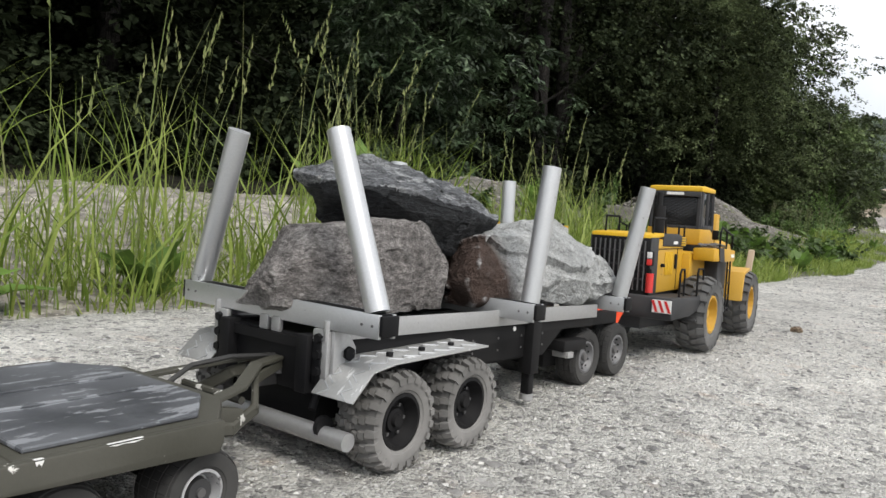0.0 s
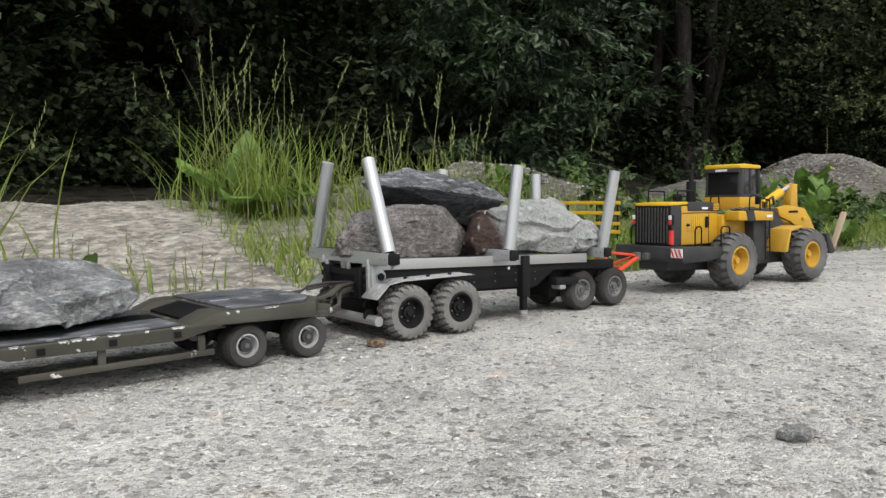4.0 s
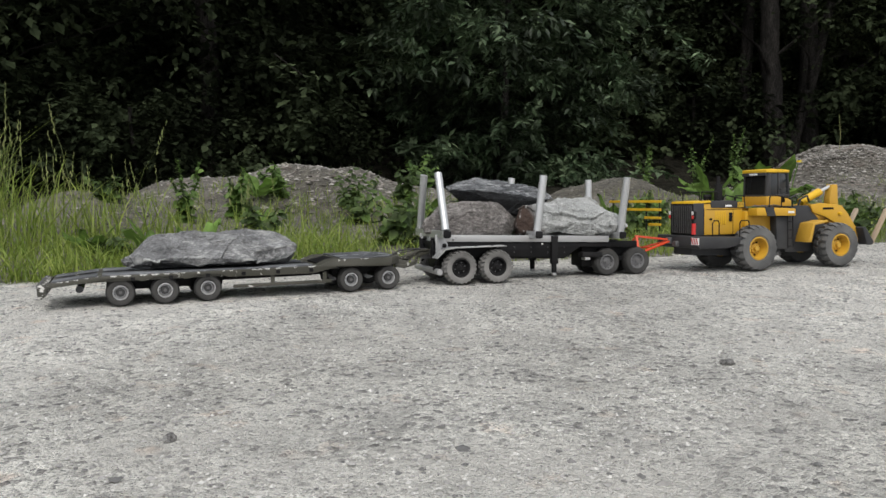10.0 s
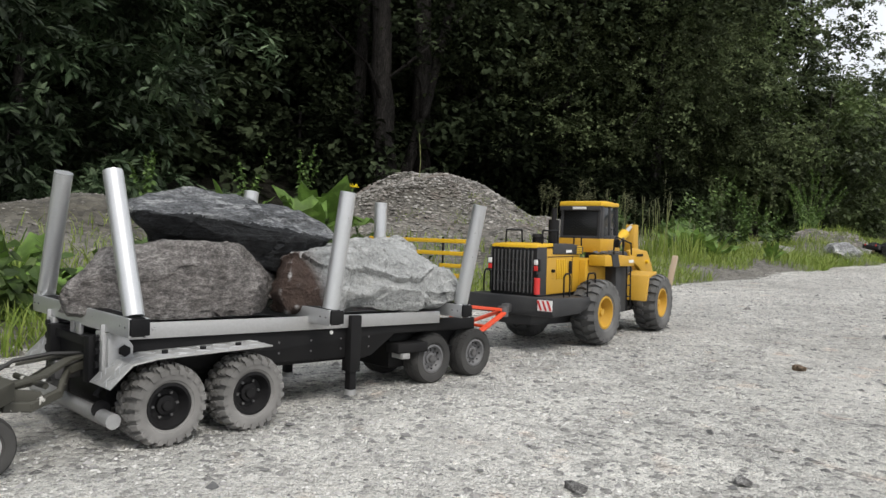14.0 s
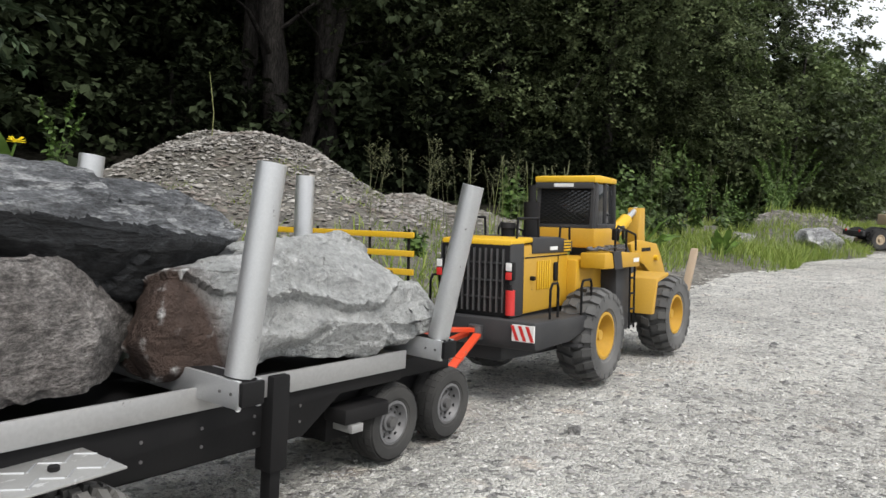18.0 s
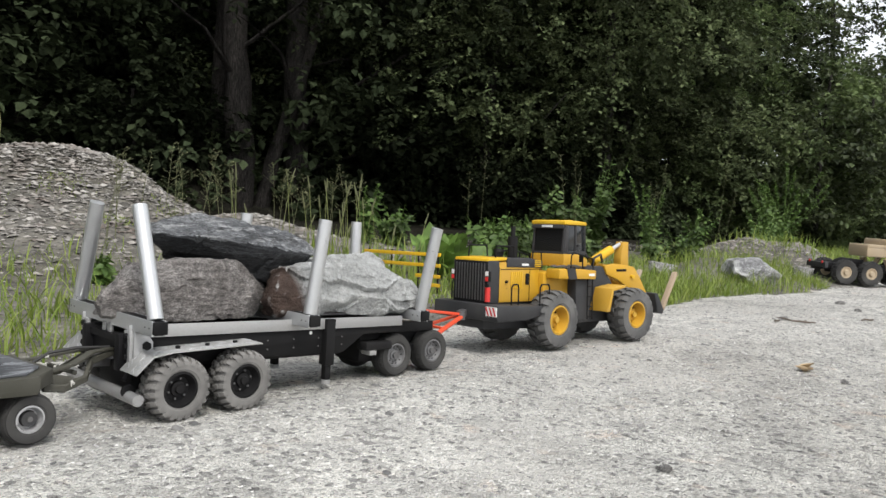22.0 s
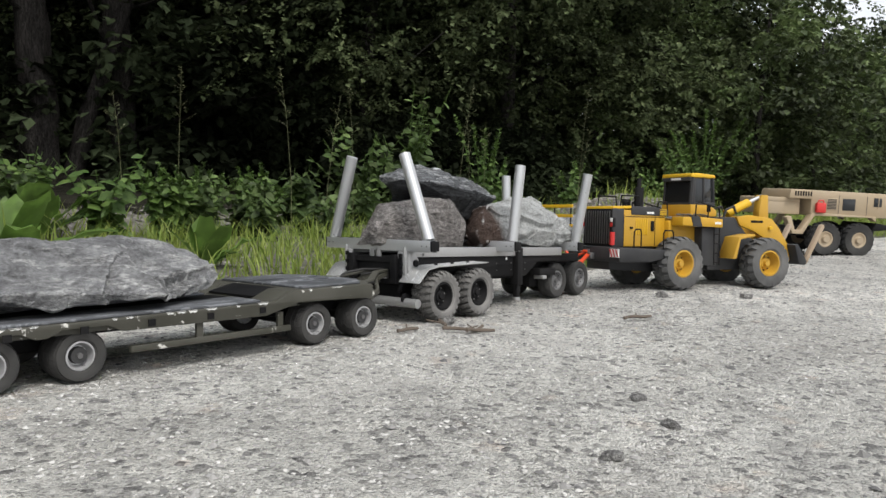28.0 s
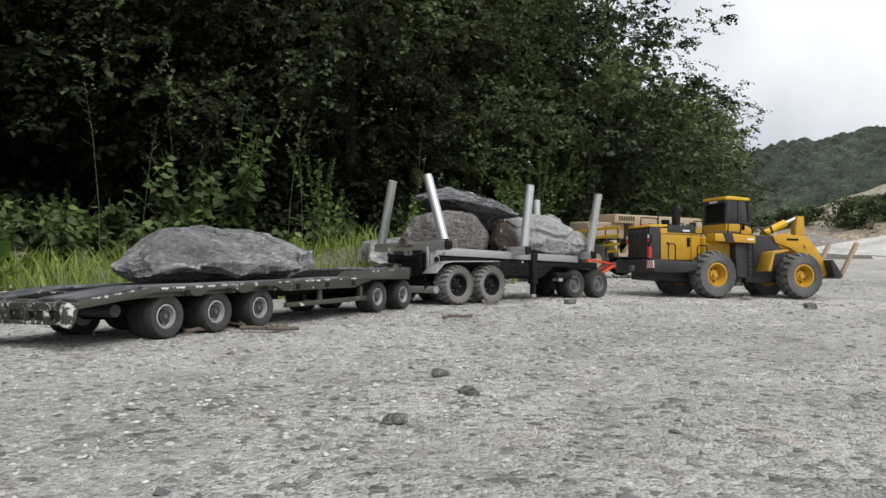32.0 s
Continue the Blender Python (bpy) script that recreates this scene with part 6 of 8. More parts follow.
def weed(x, y, h, seed, name="tall_weed", label="tall leafy weed with seed spikes on the verge", stems=6, leaf=0.05, mat=None, spread=0.35, spikes=True):
    rnd = random.Random(seed)
    e = empty(name, label, "weed")
    e.location = (x, y, ground_z(x, y) - 0.01)
    lv, lf = [], []
    for s in range(stems):
        tv, tf = [], []
        a, hh = rnd.uniform(0, 6.283), h * rnd.uniform(0.6, 1.0)
        b = spread * h * rnd.uniform(0.2, 1)
        pts = [Vector((math.cos(a) * b * t ** 1.5, math.sin(a) * b * t ** 1.5, hh * t)) for t in (0, 0.25, 0.5, 0.75, 1)]
        limb(tv, tf, [tuple(p) for p in pts], [0.006 * h + 0.001, 0.005 * h, 0.004 * h, 0.003 * h, 0.001], 5)
        mesh_part("stem", tv, tf, LEAF_SHRUB, e, "", True)
        for k in range(22):
            t = 0.08 + 0.88 * k / 22
            i = min(3, int(t * 4))
            p = pts[i].lerp(pts[i + 1], t * 4 - i)
            q = k * 2.4 + s
            sz = leaf * (1.2 - 0.75 * t) * rnd.uniform(0.7, 1.2)
            leaf_faces(lv, lf, p, Vector((math.cos(q), math.sin(q), rnd.uniform(-1.0, 0.3))), Vector((rnd.uniform(-0.9, 0.9), rnd.uniform(-1.2, 0.2), 1)), sz, sz * (0.46 if leaf > 0.065 else 0.33))
        if spikes:
            for k in range(40):
                t = rnd.uniform(0.72, 1.02)
                p = pts[0].lerp(pts[4], t)
                p = Vector((math.cos(a) * b * t ** 1.5, math.sin(a) * b * t ** 1.5, hh * t))
                q = rnd.uniform(0, 6.283)
                leaf_faces(lv, lf, p, Vector((math.cos(q), math.sin(q), 0.8)), Vector((0, 0, 1)), 0.03 * h + 0.006, 0.008 * h + 0.002)
    mesh_part("leaves", lv, lf, mat or LEAF_SHRUB, e)
    return e


# ---- build: the moving train ----
loader = build_loader()
stake_trailer = build_stake_trailer()
lowboy = build_lowboy()
brown_rock, pale_rock, dark_rock, blue_rock = build_rocks()

# ---- the place ----
build_ground()
build_wood_floor()
rng = random.Random(5)


def on_yard(x0, x1, y0, y1):
    def pick(r):
        while True:
            x, y = r.uniform(x0, x1), r.uniform(y0, y1)
            if y < edge_y(x) + 0.06:
                return x, y, ground_z(x, y)
    return pick


def on_verge(x0, x1, depth, want=None):
    def pick(r):
        while True:
            x = r.uniform(x0, x1)
            y = edge_y(x) + r.uniform(0, 1) ** 1.3 * depth
            if want is None or want(x, y):
                return x, y, ground_z(x, y)
    return pick


def along_path(x0, x1, y0, y1):
    """Thicker where the camera passes low over the yard."""
    def pick(r):
        while True:
            x = r.uniform(x0, x1)
            y = y0 + (y1 - y0) * r.random() ** 0.8
            if y < edge_y(x) + 0.06:
                return x, y, ground_z(x, y)
    return pick


def beside_way(r):
    """Along the open side of the way, where stones lie loose."""
    while True:
        x = r.uniform(-1.4, 9.8)
        y = float(np.interp(x, (-1.2, 0.5, 1.5, 2.3, 3.0, 4.0, 5.0, 7.0, 9.5), (-0.30, -0.92, -1.18, -1.12, -0.70, -0.30, -0.10, -0.08, 0.15))) + 0.95 * r.random() ** 1.25
        if y < edge_y(x) + 0.06:
            return x, y, ground_z(x, y)


chips("gravel", 115000, beside_way, CHIP_PALE, "loose pale gravel chips on the yard", 11, 0.0014, 0.0060)
chips("gravel", 45000, along_path(-1.5, 11.0, -1.35, 1.7), CHIP_PALE, "loose pale gravel chips beside the way", 14, 0.002, 0.0065)
chips("gravel", 45000, beside_way, CHIP_DARK, "darker stone chips among the gravel", 18, 0.0016, 0.0075)
chips("gravel", 40000, on_yard(-2.0, 11.5, -1.2, 1.7), CHIP_DARK, "scattered darker stone chips on the yard", 12, 0.0018, 0.010)
chips("rubble", 9000, on_verge(-2.5, 1.0, 1.8), CHIP_SOIL, "pale crumbs of soil and stone on the first mounds", 19, 0.004, 0.016)
chips("rubble", 40000, on_verge(1.0, 12.0, 2.4), CHIP_EARTH, "stony rubble on the earth mounds", 13, 0.005, 0.022)

STONE_CHIP = chip_mat("dark_stones", (0.10, 0.10, 0.10), (0.30, 0.29, 0.275))
chips("gravel", 7000, on_yard(-1.8, 11.5, -1.3, 1.5), STONE_CHIP, "flat dark stones strewn over the yard", 15, 0.005, 0.014)


def on_mound(cx, cy, rx, ry):
    def pick(r):
        x, y = r.gauss(cx, rx), r.gauss(cy, ry)
        return x, y, ground_z(x, y)
    return pick


for k, (cx, cy, rx, ry, n) in enumerate(((6.55, 2.55, 0.42, 0.40, 15000), (2.45, 2.05, 0.5, 0.35, 3500), (10.7, 1.85, 0.45, 0.25, 3500), (7.3, 2.2, 0.4, 0.3, 2500))):
    chips("rubble", n, on_mound(cx, cy, rx, ry), CHIP_MOUND, "angular broken rubble lying on an earth mound", 16 + k, 0.0055, 0.034)

# single stones, sticks and scraps on the yard
PALE_STONE = rock_mat("pale_yard_stone", ((0.34, 0.34, 0.335), (0.46, 0.46, 0.45), (0.58, 0.58, 0.57)), scale=30)
STONES = ((0.715, -0.589, 0.040, 2), (3.89, -0.376, 0.022, 0), (3.854, -0.469, 0.026, 0), (4.039, -0.455, 0.022, 0), (3.651, -0.717, 0.03, 0), (8.773, 0.593, 0.034, 0), (7.984, 0.066, 0.02, 0), (8.043, 0.144, 0.02, 0),
          (8.152, 0.56, 0.03, 0), (7.874, 0.049, 0.02, 0), (9.345, 0.111, 0.04, 0), (1.088, -0.714, 0.022, 1), (4.677, -0.249, 0.028, 1), (5.273, -0.207, 0.022, 0), (7.335, -0.074, 0.018, 0), (5.452, 0.203, 0.02, 0),
          (1.507, -0.678, 0.018, 0), (2.575, -0.836, 0.022, 0), (1.83, -0.9, 0.02, 0), (0.551, -0.073, 0.032, 1), (7.309, 0.023, 0.02, 0), (9.0, 0.75, 0.04, 0), (9.2, 0.62, 0.035, 0), (8.95, 0.5, 0.03, 0), (9.5, 0.3, 0.03, 0), (6.55, -0.1, 0.02, 0))
for k, (x, y, s, brown) in enumerate(STONES):
    bm = stone_bm((s * 0.85, s * 0.62, s * 0.40), 100 + k, cuts=9, sub=1, rough=0.08)
    ob = part("stone", bm, (STONE, BROWN_STONE, PALE_STONE)[brown], None, "", 25)
    ob.location, ob.rotation_euler = (x, y, s * 0.14 + ground_z(x, y)), (0, 0, k * 1.3)
    tagged(ob, ("angular grey stone lying on the gravel", "flat brown stone lying on the gravel", "pale grey angular stone lying on the gravel")[brown], "stone", "loose stones on the yard")


TWIG = paint("grey_brown_twig", (0.10, 0.075, 0.055), 0.9, dust=0.3)


def stick(x, y, ln, turn, seed):
    rnd = random.Random(seed)
    vs, fs = [], []
    pts = [((t - 0.5) * ln, 0.012 * ln * 8 * math.sin(t * 5 + seed) * 0.3, 0.005 + rnd.uniform(0, 0.003)) for t in (0, 0.2, 0.45, 0.7, 1)]
    bm = bmesh.new()
    for a, b in zip(pts, pts[1:]):
        rod(bm, a, b, 0.0028, 0.0024, 7)
    rod(bm, pts[2], (pts[2][0] + 0.02, 0.022, 0.008), 0.0015, 0.001, 6)
    ob = part("stick", bm, TWIG, None)
    ob.location, ob.rotation_euler = (x, y, ground_z(x, y)), (0, 0, radians(turn))
    tagged(ob, "dark broken stick lying on the gravel", "stick", "sticks on the yard")


for k, a in enumerate(((8.128, 0.488, 0.075, -35), (8.471, 0.44, 0.06, -10), (8.14, 0.487, 0.05, 20), (8.124, 0.54, 0.045, 60), (8.048, 0.528, 0.04, 5))):
    stick(*a, k)
vs, fs = [], []
leaf_faces(vs, fs, Vector((-0.03, 0, 0.006)), Vector((1, 0.2, 0.1)), Vector((0, 0, 1)), 0.048, 0.018, 0.6)
leaf_faces(vs, fs, Vector((-0.025, 0.005, 0.012)), Vector((1, -0.3, 0.25)), Vector((0, 0.3, 1)), 0.036, 0.015, 0.6)
dead = mesh_part("dead_leaf", vs, fs, paint("dry_leaf", (0.42, 0.31, 0.18), 0.8, dust=0.2))
dead.location = (7.359, 0.114, ground_z(7.359, 0.114) + 0.001)
tagged(dead, "curled brown dead leaf on the gravel", "leaf")

# boulders on the verge
for x, y, s, turn, seed, m in ((9.36, 1.32, (0.26, 0.16, 0.15), -25, 201, ROCK_BLUE), (9.05, 1.62, (0.12, 0.1, 0.08), 10, 202, STONE), (10.15, 1.45, (0.14, 0.1, 0.09), 40, 203, STONE)):
    ob = part("boulder", stone_bm(s, seed, cuts=10, sub=3, rough=0.07), m, None, "", 28)
    ob.location, ob.rotation_euler = (x, y, ground_z(x, y) + s[2] * 0.25), (0.1, 0.05, radians(turn))
    tagged(ob, "grey boulder half sunk in the verge", "boulder", "boulders on the verge")


# ---- plants of the verge ----
def patch(n, cx, cy, rx, ry, seed):
    r = random.Random(seed)
    out = []
    for _ in range(n):
        x, y = r.gauss(cx, rx), r.gauss(cy, ry)
        y = max(y, edge_y(x) + 0.03)
        out.append((x, y, ground_z(x, y)))
    return out


CLUMPS = ((-2.1, 1.0, 160, 0.5), (-1.5, 1.0, 160, 0.5), (-0.85, 0.80, 170, 0.58), (-0.45, 0.75, 140, 0.56), (-0.06, 0.66, 170, 0.54), (0.03, 0.78, 130, 0.56), (-0.2, 1.2, 50, 0.5), (0.30, 0.60, 26, 0.15), (0.50, 0.60, 30, 0.13),
          (0.98, 1.68, 330, 0.56), (1.10, 1.52, 260, 0.50), (1.15, 0.80, 280, 0.42), (1.24, 0.95, 240, 0.46), (1.38, 1.10, 170, 0.40), (1.60, 1.05, 140, 0.30), (1.85, 1.05, 110, 0.24), (2.2, 1.2, 80, 0.2))
for k, (x, y, n, h) in enumerate(CLUMPS):
    e = empty("grass_clump", "tall green meadow grass clump with seeding stems", "grass", "tall grass on the verge")
    blades("leaf_tuft", patch(n * 3 // 5, x, y, 0.11, 0.09, 300 + k), GRASS, "", 320 + k, h * 0.25, h * 0.78, 0.0023, 0.9, parent=e)
    blades("seed_tuft", patch(max(8, n // 16), x, y, 0.14, 0.10, 340 + k), GRASS_DRY, "", 360 + k, h * 0.65, h * 1.12, 0.0012, 0.4, heads=0.75, parent=e)


def bare(x, y):
    """The stony face of the mound between the tall clumps."""
    return 0.10 < x < 0.75 and y > 0.62


def weedy(x, y):
    return noise.noise(Vector((x * 1.3, y * 1.6, 4))) > -0.05 and not bare(x, y) and not (x - 6.5) ** 2 + (y - 2.5) ** 2 < 0.5


pick = on_verge(-2.4, 12.2, 1.5, weedy)
r7 = random.Random(77)
blades("grass", [pick(r7) for _ in range(16000)], GRASS, "short green grass growing over the verge", 78, 0.02, 0.085, 0.0016, 0.9)
pick = on_verge(-2.4, 13.5, 0.45, weedy)
blades("grass", [pick(r7) for _ in range(9000)], GRASS, "fringe of grass along the edge of the gravel", 79, 0.02, 0.09, 0.0016, 0.9)
pick = on_verge(7.9, 9.6, 0.9)
blades("grass", [pick(r7) for _ in range(3000)], GRASS, "long grass before the brambles", 80, 0.03, 0.12, 0.0018, 0.8)
pick = on_verge(10.5, 16.0, 1.6)
blades("grass", [pick(r7) for _ in range(5000)], GRASS, "long grass below the trees", 81, 0.03, 0.13, 0.0025, 0.8)
for k, (cx, cy) in enumerate(((6.50, 2.28), (6.25, 2.15), (6.85, 2.20), (6.05, 2.35), (6.62, 2.05), (2.3, 1.85), (2.7, 1.95), (10.6, 1.75))):
    blades("moss_tuft", patch(160, cx, cy, 0.05, 0.04, 400 + k), GRASS, "small green tuft growing on the rubble mound", 420 + k, 0.008, 0.032, 0.0016, 1.2)
blades("grass", patch(420, 7.15, 1.45, 0.20, 0.10, 83), GRASS, "green grass clump on the verge", 84, 0.06, 0.20, 0.0022, 0.4)
pick = on_verge(-1.6, 2.4, 0.55, lambda x, y: not bare(x, y))
blades("grass", [pick(r7) for _ in range(4500)], GRASS, "leafy tufts at the foot of the tall grass", 85, 0.03, 0.13, 0.0019, 1.2)
# timothy heads by the dock
for k in range(24):
    x, y = (7.2 if k < 14 else 6.95) + rng.gauss(0, 0.12), 1.55 + rng.gauss(0, 0.10)
    h = rng.uniform(0.18, 0.31)
    e = empty("timothy_stem", "pale cat's-tail grass stem with a thick seed head", "grass", "seeding grass stems")
    lean = rng.uniform(-0.05, 0.05)
    e.location = (x, y, ground_z(x, y) - 0.01)
    part("stalk", rod(bmesh.new(), (0, 0, 0), (lean, 0, h), 0.0014, 0.001, 5), GRASS_DRY, e)
    part("seed_head", rod(bmesh.new(), (lean, 0, h), (lean * 1.25, 0, h + rng.uniform(0.026, 0.046)), 0.0034, 0.0014, 7), PANICLE, e)

for k, (x, y, s, n) in enumerate(((1.0, 1.66, 0.34, 11), (5.20, 2.05, 0.36, 13), (5.42, 2.25, 0.36, 12), (5.05, 2.35, 0.28, 9), (7.62, 1.60, 0.26, 12), (7.75, 1.50, 0.20, 9), (3.55, 1.05, 0.17, 11), (3.85, 1.25, 0.19, 11), (3.25, 1.1, 0.15, 9), (4.3, 1.3, 0.17, 9),
                                  (4.0, 0.95, 0.13, 9), (-0.4, 0.75, 0.15, 8), (-0.8, 0.7, 0.18, 9), (0.3, 0.75, 0.12, 7), (7.9, 1.85, 0.2, 9), (6.6, 1.35, 0.12, 8), (8.1, 1.3, 0.14, 8), (4.7, 1.7, 0.2, 9))):
    dock_plant(x, y, s, 400 + k, n)
for k, (x, y, h, st, lf, sp) in enumerate(((2.1, 1.5, 0.2, 6, 0.06, 0.5), (2.3, 1.75, 0.18, 6, 0.06, 0.6), (1.9, 1.45, 0.26, 5, 0.05, 0.4), (5.85, 1.45, 0.10, 5, 0.04, 0.6), (6.1, 1.4, 0.10, 5, 0.04, 0.6), (4.75, 2.6, 0.34, 5, 0.04, 0.3), (6.4, 1.45, 0.10, 5, 0.04, 0.6),
                                           (8.05, 1.8, 0.26, 7, 0.06, 0.5), (8.3, 2.0, 0.30, 8, 0.07, 0.5), (8.75, 2.3, 0.32, 9, 0.075, 0.6), (9.0, 2.45, 0.33, 9, 0.08, 0.6), (8.5, 2.25, 0.30, 9, 0.075, 0.6), (9.35, 2.5, 0.36, 9, 0.08, 0.55), (9.6, 2.5, 0.52, 7, 0.085, 0.35),
                                           (9.95, 2.35, 0.54, 6, 0.05, 0.3), (10.2, 2.5, 0.36, 7, 0.06, 0.4), (9.75, 2.0, 0.22, 7, 0.05, 0.5), (10.9, 2.6, 0.35, 8, 0.06, 0.5), (11.4, 2.4, 0.36, 8, 0.06, 0.5), (11.9, 2.6, 0.4, 8, 0.06, 0.5), (12.5, 2.8, 0.5, 8, 0.07, 0.5),
                                           (13.0, 3.0, 0.7, 9, 0.07, 0.4), (8.0, 2.4, 0.3, 8, 0.07, 0.6), (7.7, 2.2, 0.3, 6, 0.05, 0.4), (6.0, 3.3, 0.45, 5, 0.05, 0.3), (5.6, 3.2, 0.45, 6, 0.05, 0.4), (-1.1, 0.85, 0.5, 5, 0.07, 0.3), (-1.3, 0.75, 0.35, 6, 0.08, 0.4), (3.1, 2.2, 0.22, 6, 0.06, 0.6))):
    if lf > 0.065:
        h, st, lf = h * (1.3 if x > 9.2 else 0.8), st + 5, lf * 0.85
    weed(x, y, h, 500 + k, mat=LEAF_BRAMBLE if lf > 0.065 else LEAF_SHRUB, stems=st, leaf=lf, spread=sp, spikes=lf < 0.065 and k % 3 != 1, label="leafy bramble and nettle growth on the verge" if lf > 0.065 else "tall leafy weed with seed spikes on the verge")
def panicle_grass(x, y, h, seed):
    """A thin bent stem with an open, drooping spray of small seeds."""
    r = random.Random(seed)
    e = empty("panicle_grass", "thin grass stem with an open feathery seed spray", "grass", "seeding grass stems")
    e.location = (x, y, ground_z(x, y) - 0.01)
    lean, side = r.uniform(-0.05, 0.05), r.uniform(-0.04, 0.04)
    pts = [Vector((lean * t * t, side * t * t, h * t)) for t in (0, 0.35, 0.7, 1.0)]
    vs, fs = [], []
    limb(vs, fs, [tuple(p) for p in pts], [0.0012, 0.0010, 0.0007, 0.0004], 4)
    top = 0.36 * h
    for k in range(16):
        t = 1 - top / h * r.random()
        p = Vector((lean * t * t, side * t * t, h * t))
        a, ln = r.uniform(0, 6.283), r.uniform(0.010, 0.034) * (0.4 + 1.4 * (1 - t) * h / top)
        q = p + Vector((math.cos(a) * ln, math.sin(a) * ln, ln * r.uniform(0.3, 0.9)))
        limb(vs, fs, [tuple(p), tuple(p.lerp(q, 0.5) + Vector((0, 0, 0.003))), tuple(q)], [0.0005, 0.0004, 0.0003], 3)
        for m in range(3):
            w = p.lerp(q, 0.5 + 0.25 * m)
            small_leaf(vs, fs, w, Vector((math.cos(a + m), math.sin(a + m), 0.4)).normalized(), Vector((0, 0, 1)), r.uniform(0.006, 0.011), 0.0028)
    mesh_part("stem", vs, fs, PANICLE, e)


for k in range(26):
    panicle_grass(6.45 + 0.036 * k + rng.gauss(0, 0.05), 1.78 + 0.14 * math.sin(k * 2.3), rng.uniform(0.20, 0.37), 560 + k)
for k in range(10):
    panicle_grass(8.2 + 0.24 * k, 2.1 + 0.2 * math.sin(k * 2.1), rng.uniform(0.34, 0.60), 590 + k)
# low weeds and docks over the foot of the mounds
r8 = random.Random(88)
for k in range(46):
    x = r8.uniform(1.5, 5.0)
    y = edge_y(x) + 0.12 + r8.random() ** 1.4 * (1.15 if x < 3.6 else 0.9)
    if k % 3 == 0:
        dock_plant(x, y, r8.uniform(0.10, 0.20), 600 + k, 8, "low broad-leaved dock growing at the foot of a mound")
    else:
        weed(x, y, r8.uniform(0.10, 0.22), 600 + k, stems=4, leaf=r8.uniform(0.05, 0.07), spread=0.8, spikes=k % 4 == 1, mat=LEAF_BRAMBLE, label="low leafy weed on the stony verge")
for k in range(14):
    x, y = r8.uniform(7.9, 10.0), r8.uniform(1.75, 2.5)
    weed(x, y, r8.uniform(0.14, 0.26), 660 + k, stems=6, leaf=0.06, spread=0.7, spikes=k % 2 == 0, mat=LEAF_BRAMBLE, label="tangled bramble and nettle growth on the verge")
pick = on_verge(1.3, 4.9, 1.1)
blades("grass", [pick(r7) for _ in range(5000)], GRASS, "lush low grass at the foot of the mounds", 86, 0.02, 0.085, 0.0016, 1.1)
# the lone stalk on the big mound, and the yellow flower
s = empty("dry_stalk", "lone thin stalk standing on the big mound", "plant")
s.location = (6.38, 2.66, ground_z(6.38, 2.66))
part("stalk", rail(bmesh.new(), [(0, 0, -0.02), (0.005, 0, 0.1), (-0.01, 0, 0.2), (-0.02, 0, 0.26)], 0.0018, 5), GRASS_DRY, s)
f = empty("yellow_flower", "single yellow flower on a bent stem", "flower")
f.location = (5.48, 2.12, ground_z(5.48, 2.12))
part("stem", rail(bmesh.new(), [(-0.03, 0, 0), (-0.01, 0, 0.15), (0.02, 0, 0.26)], 0.0035, 6), LEAF_DOCK, f)
bm = bmesh.new()
for k in range(14):
    a = k * 6.283 / 14
    box(bm, -0.003, 0.003, 0.004, 0.024, -0.001, 0.001)
    bmesh.ops.rotate(bm, verts=bm.verts[-8:], cent=(0, 0, 0), matrix=Matrix.Rotation(a, 3, "Z") @ Matrix.Rotation(0.3 * (k % 3), 3, "X"))
bmesh.ops.translate(bm, verts=bm.verts[:], vec=(0.022, 0, 0.265))
part("petal_ring", bm, FLOWER, f, "bright yellow petals", 0)


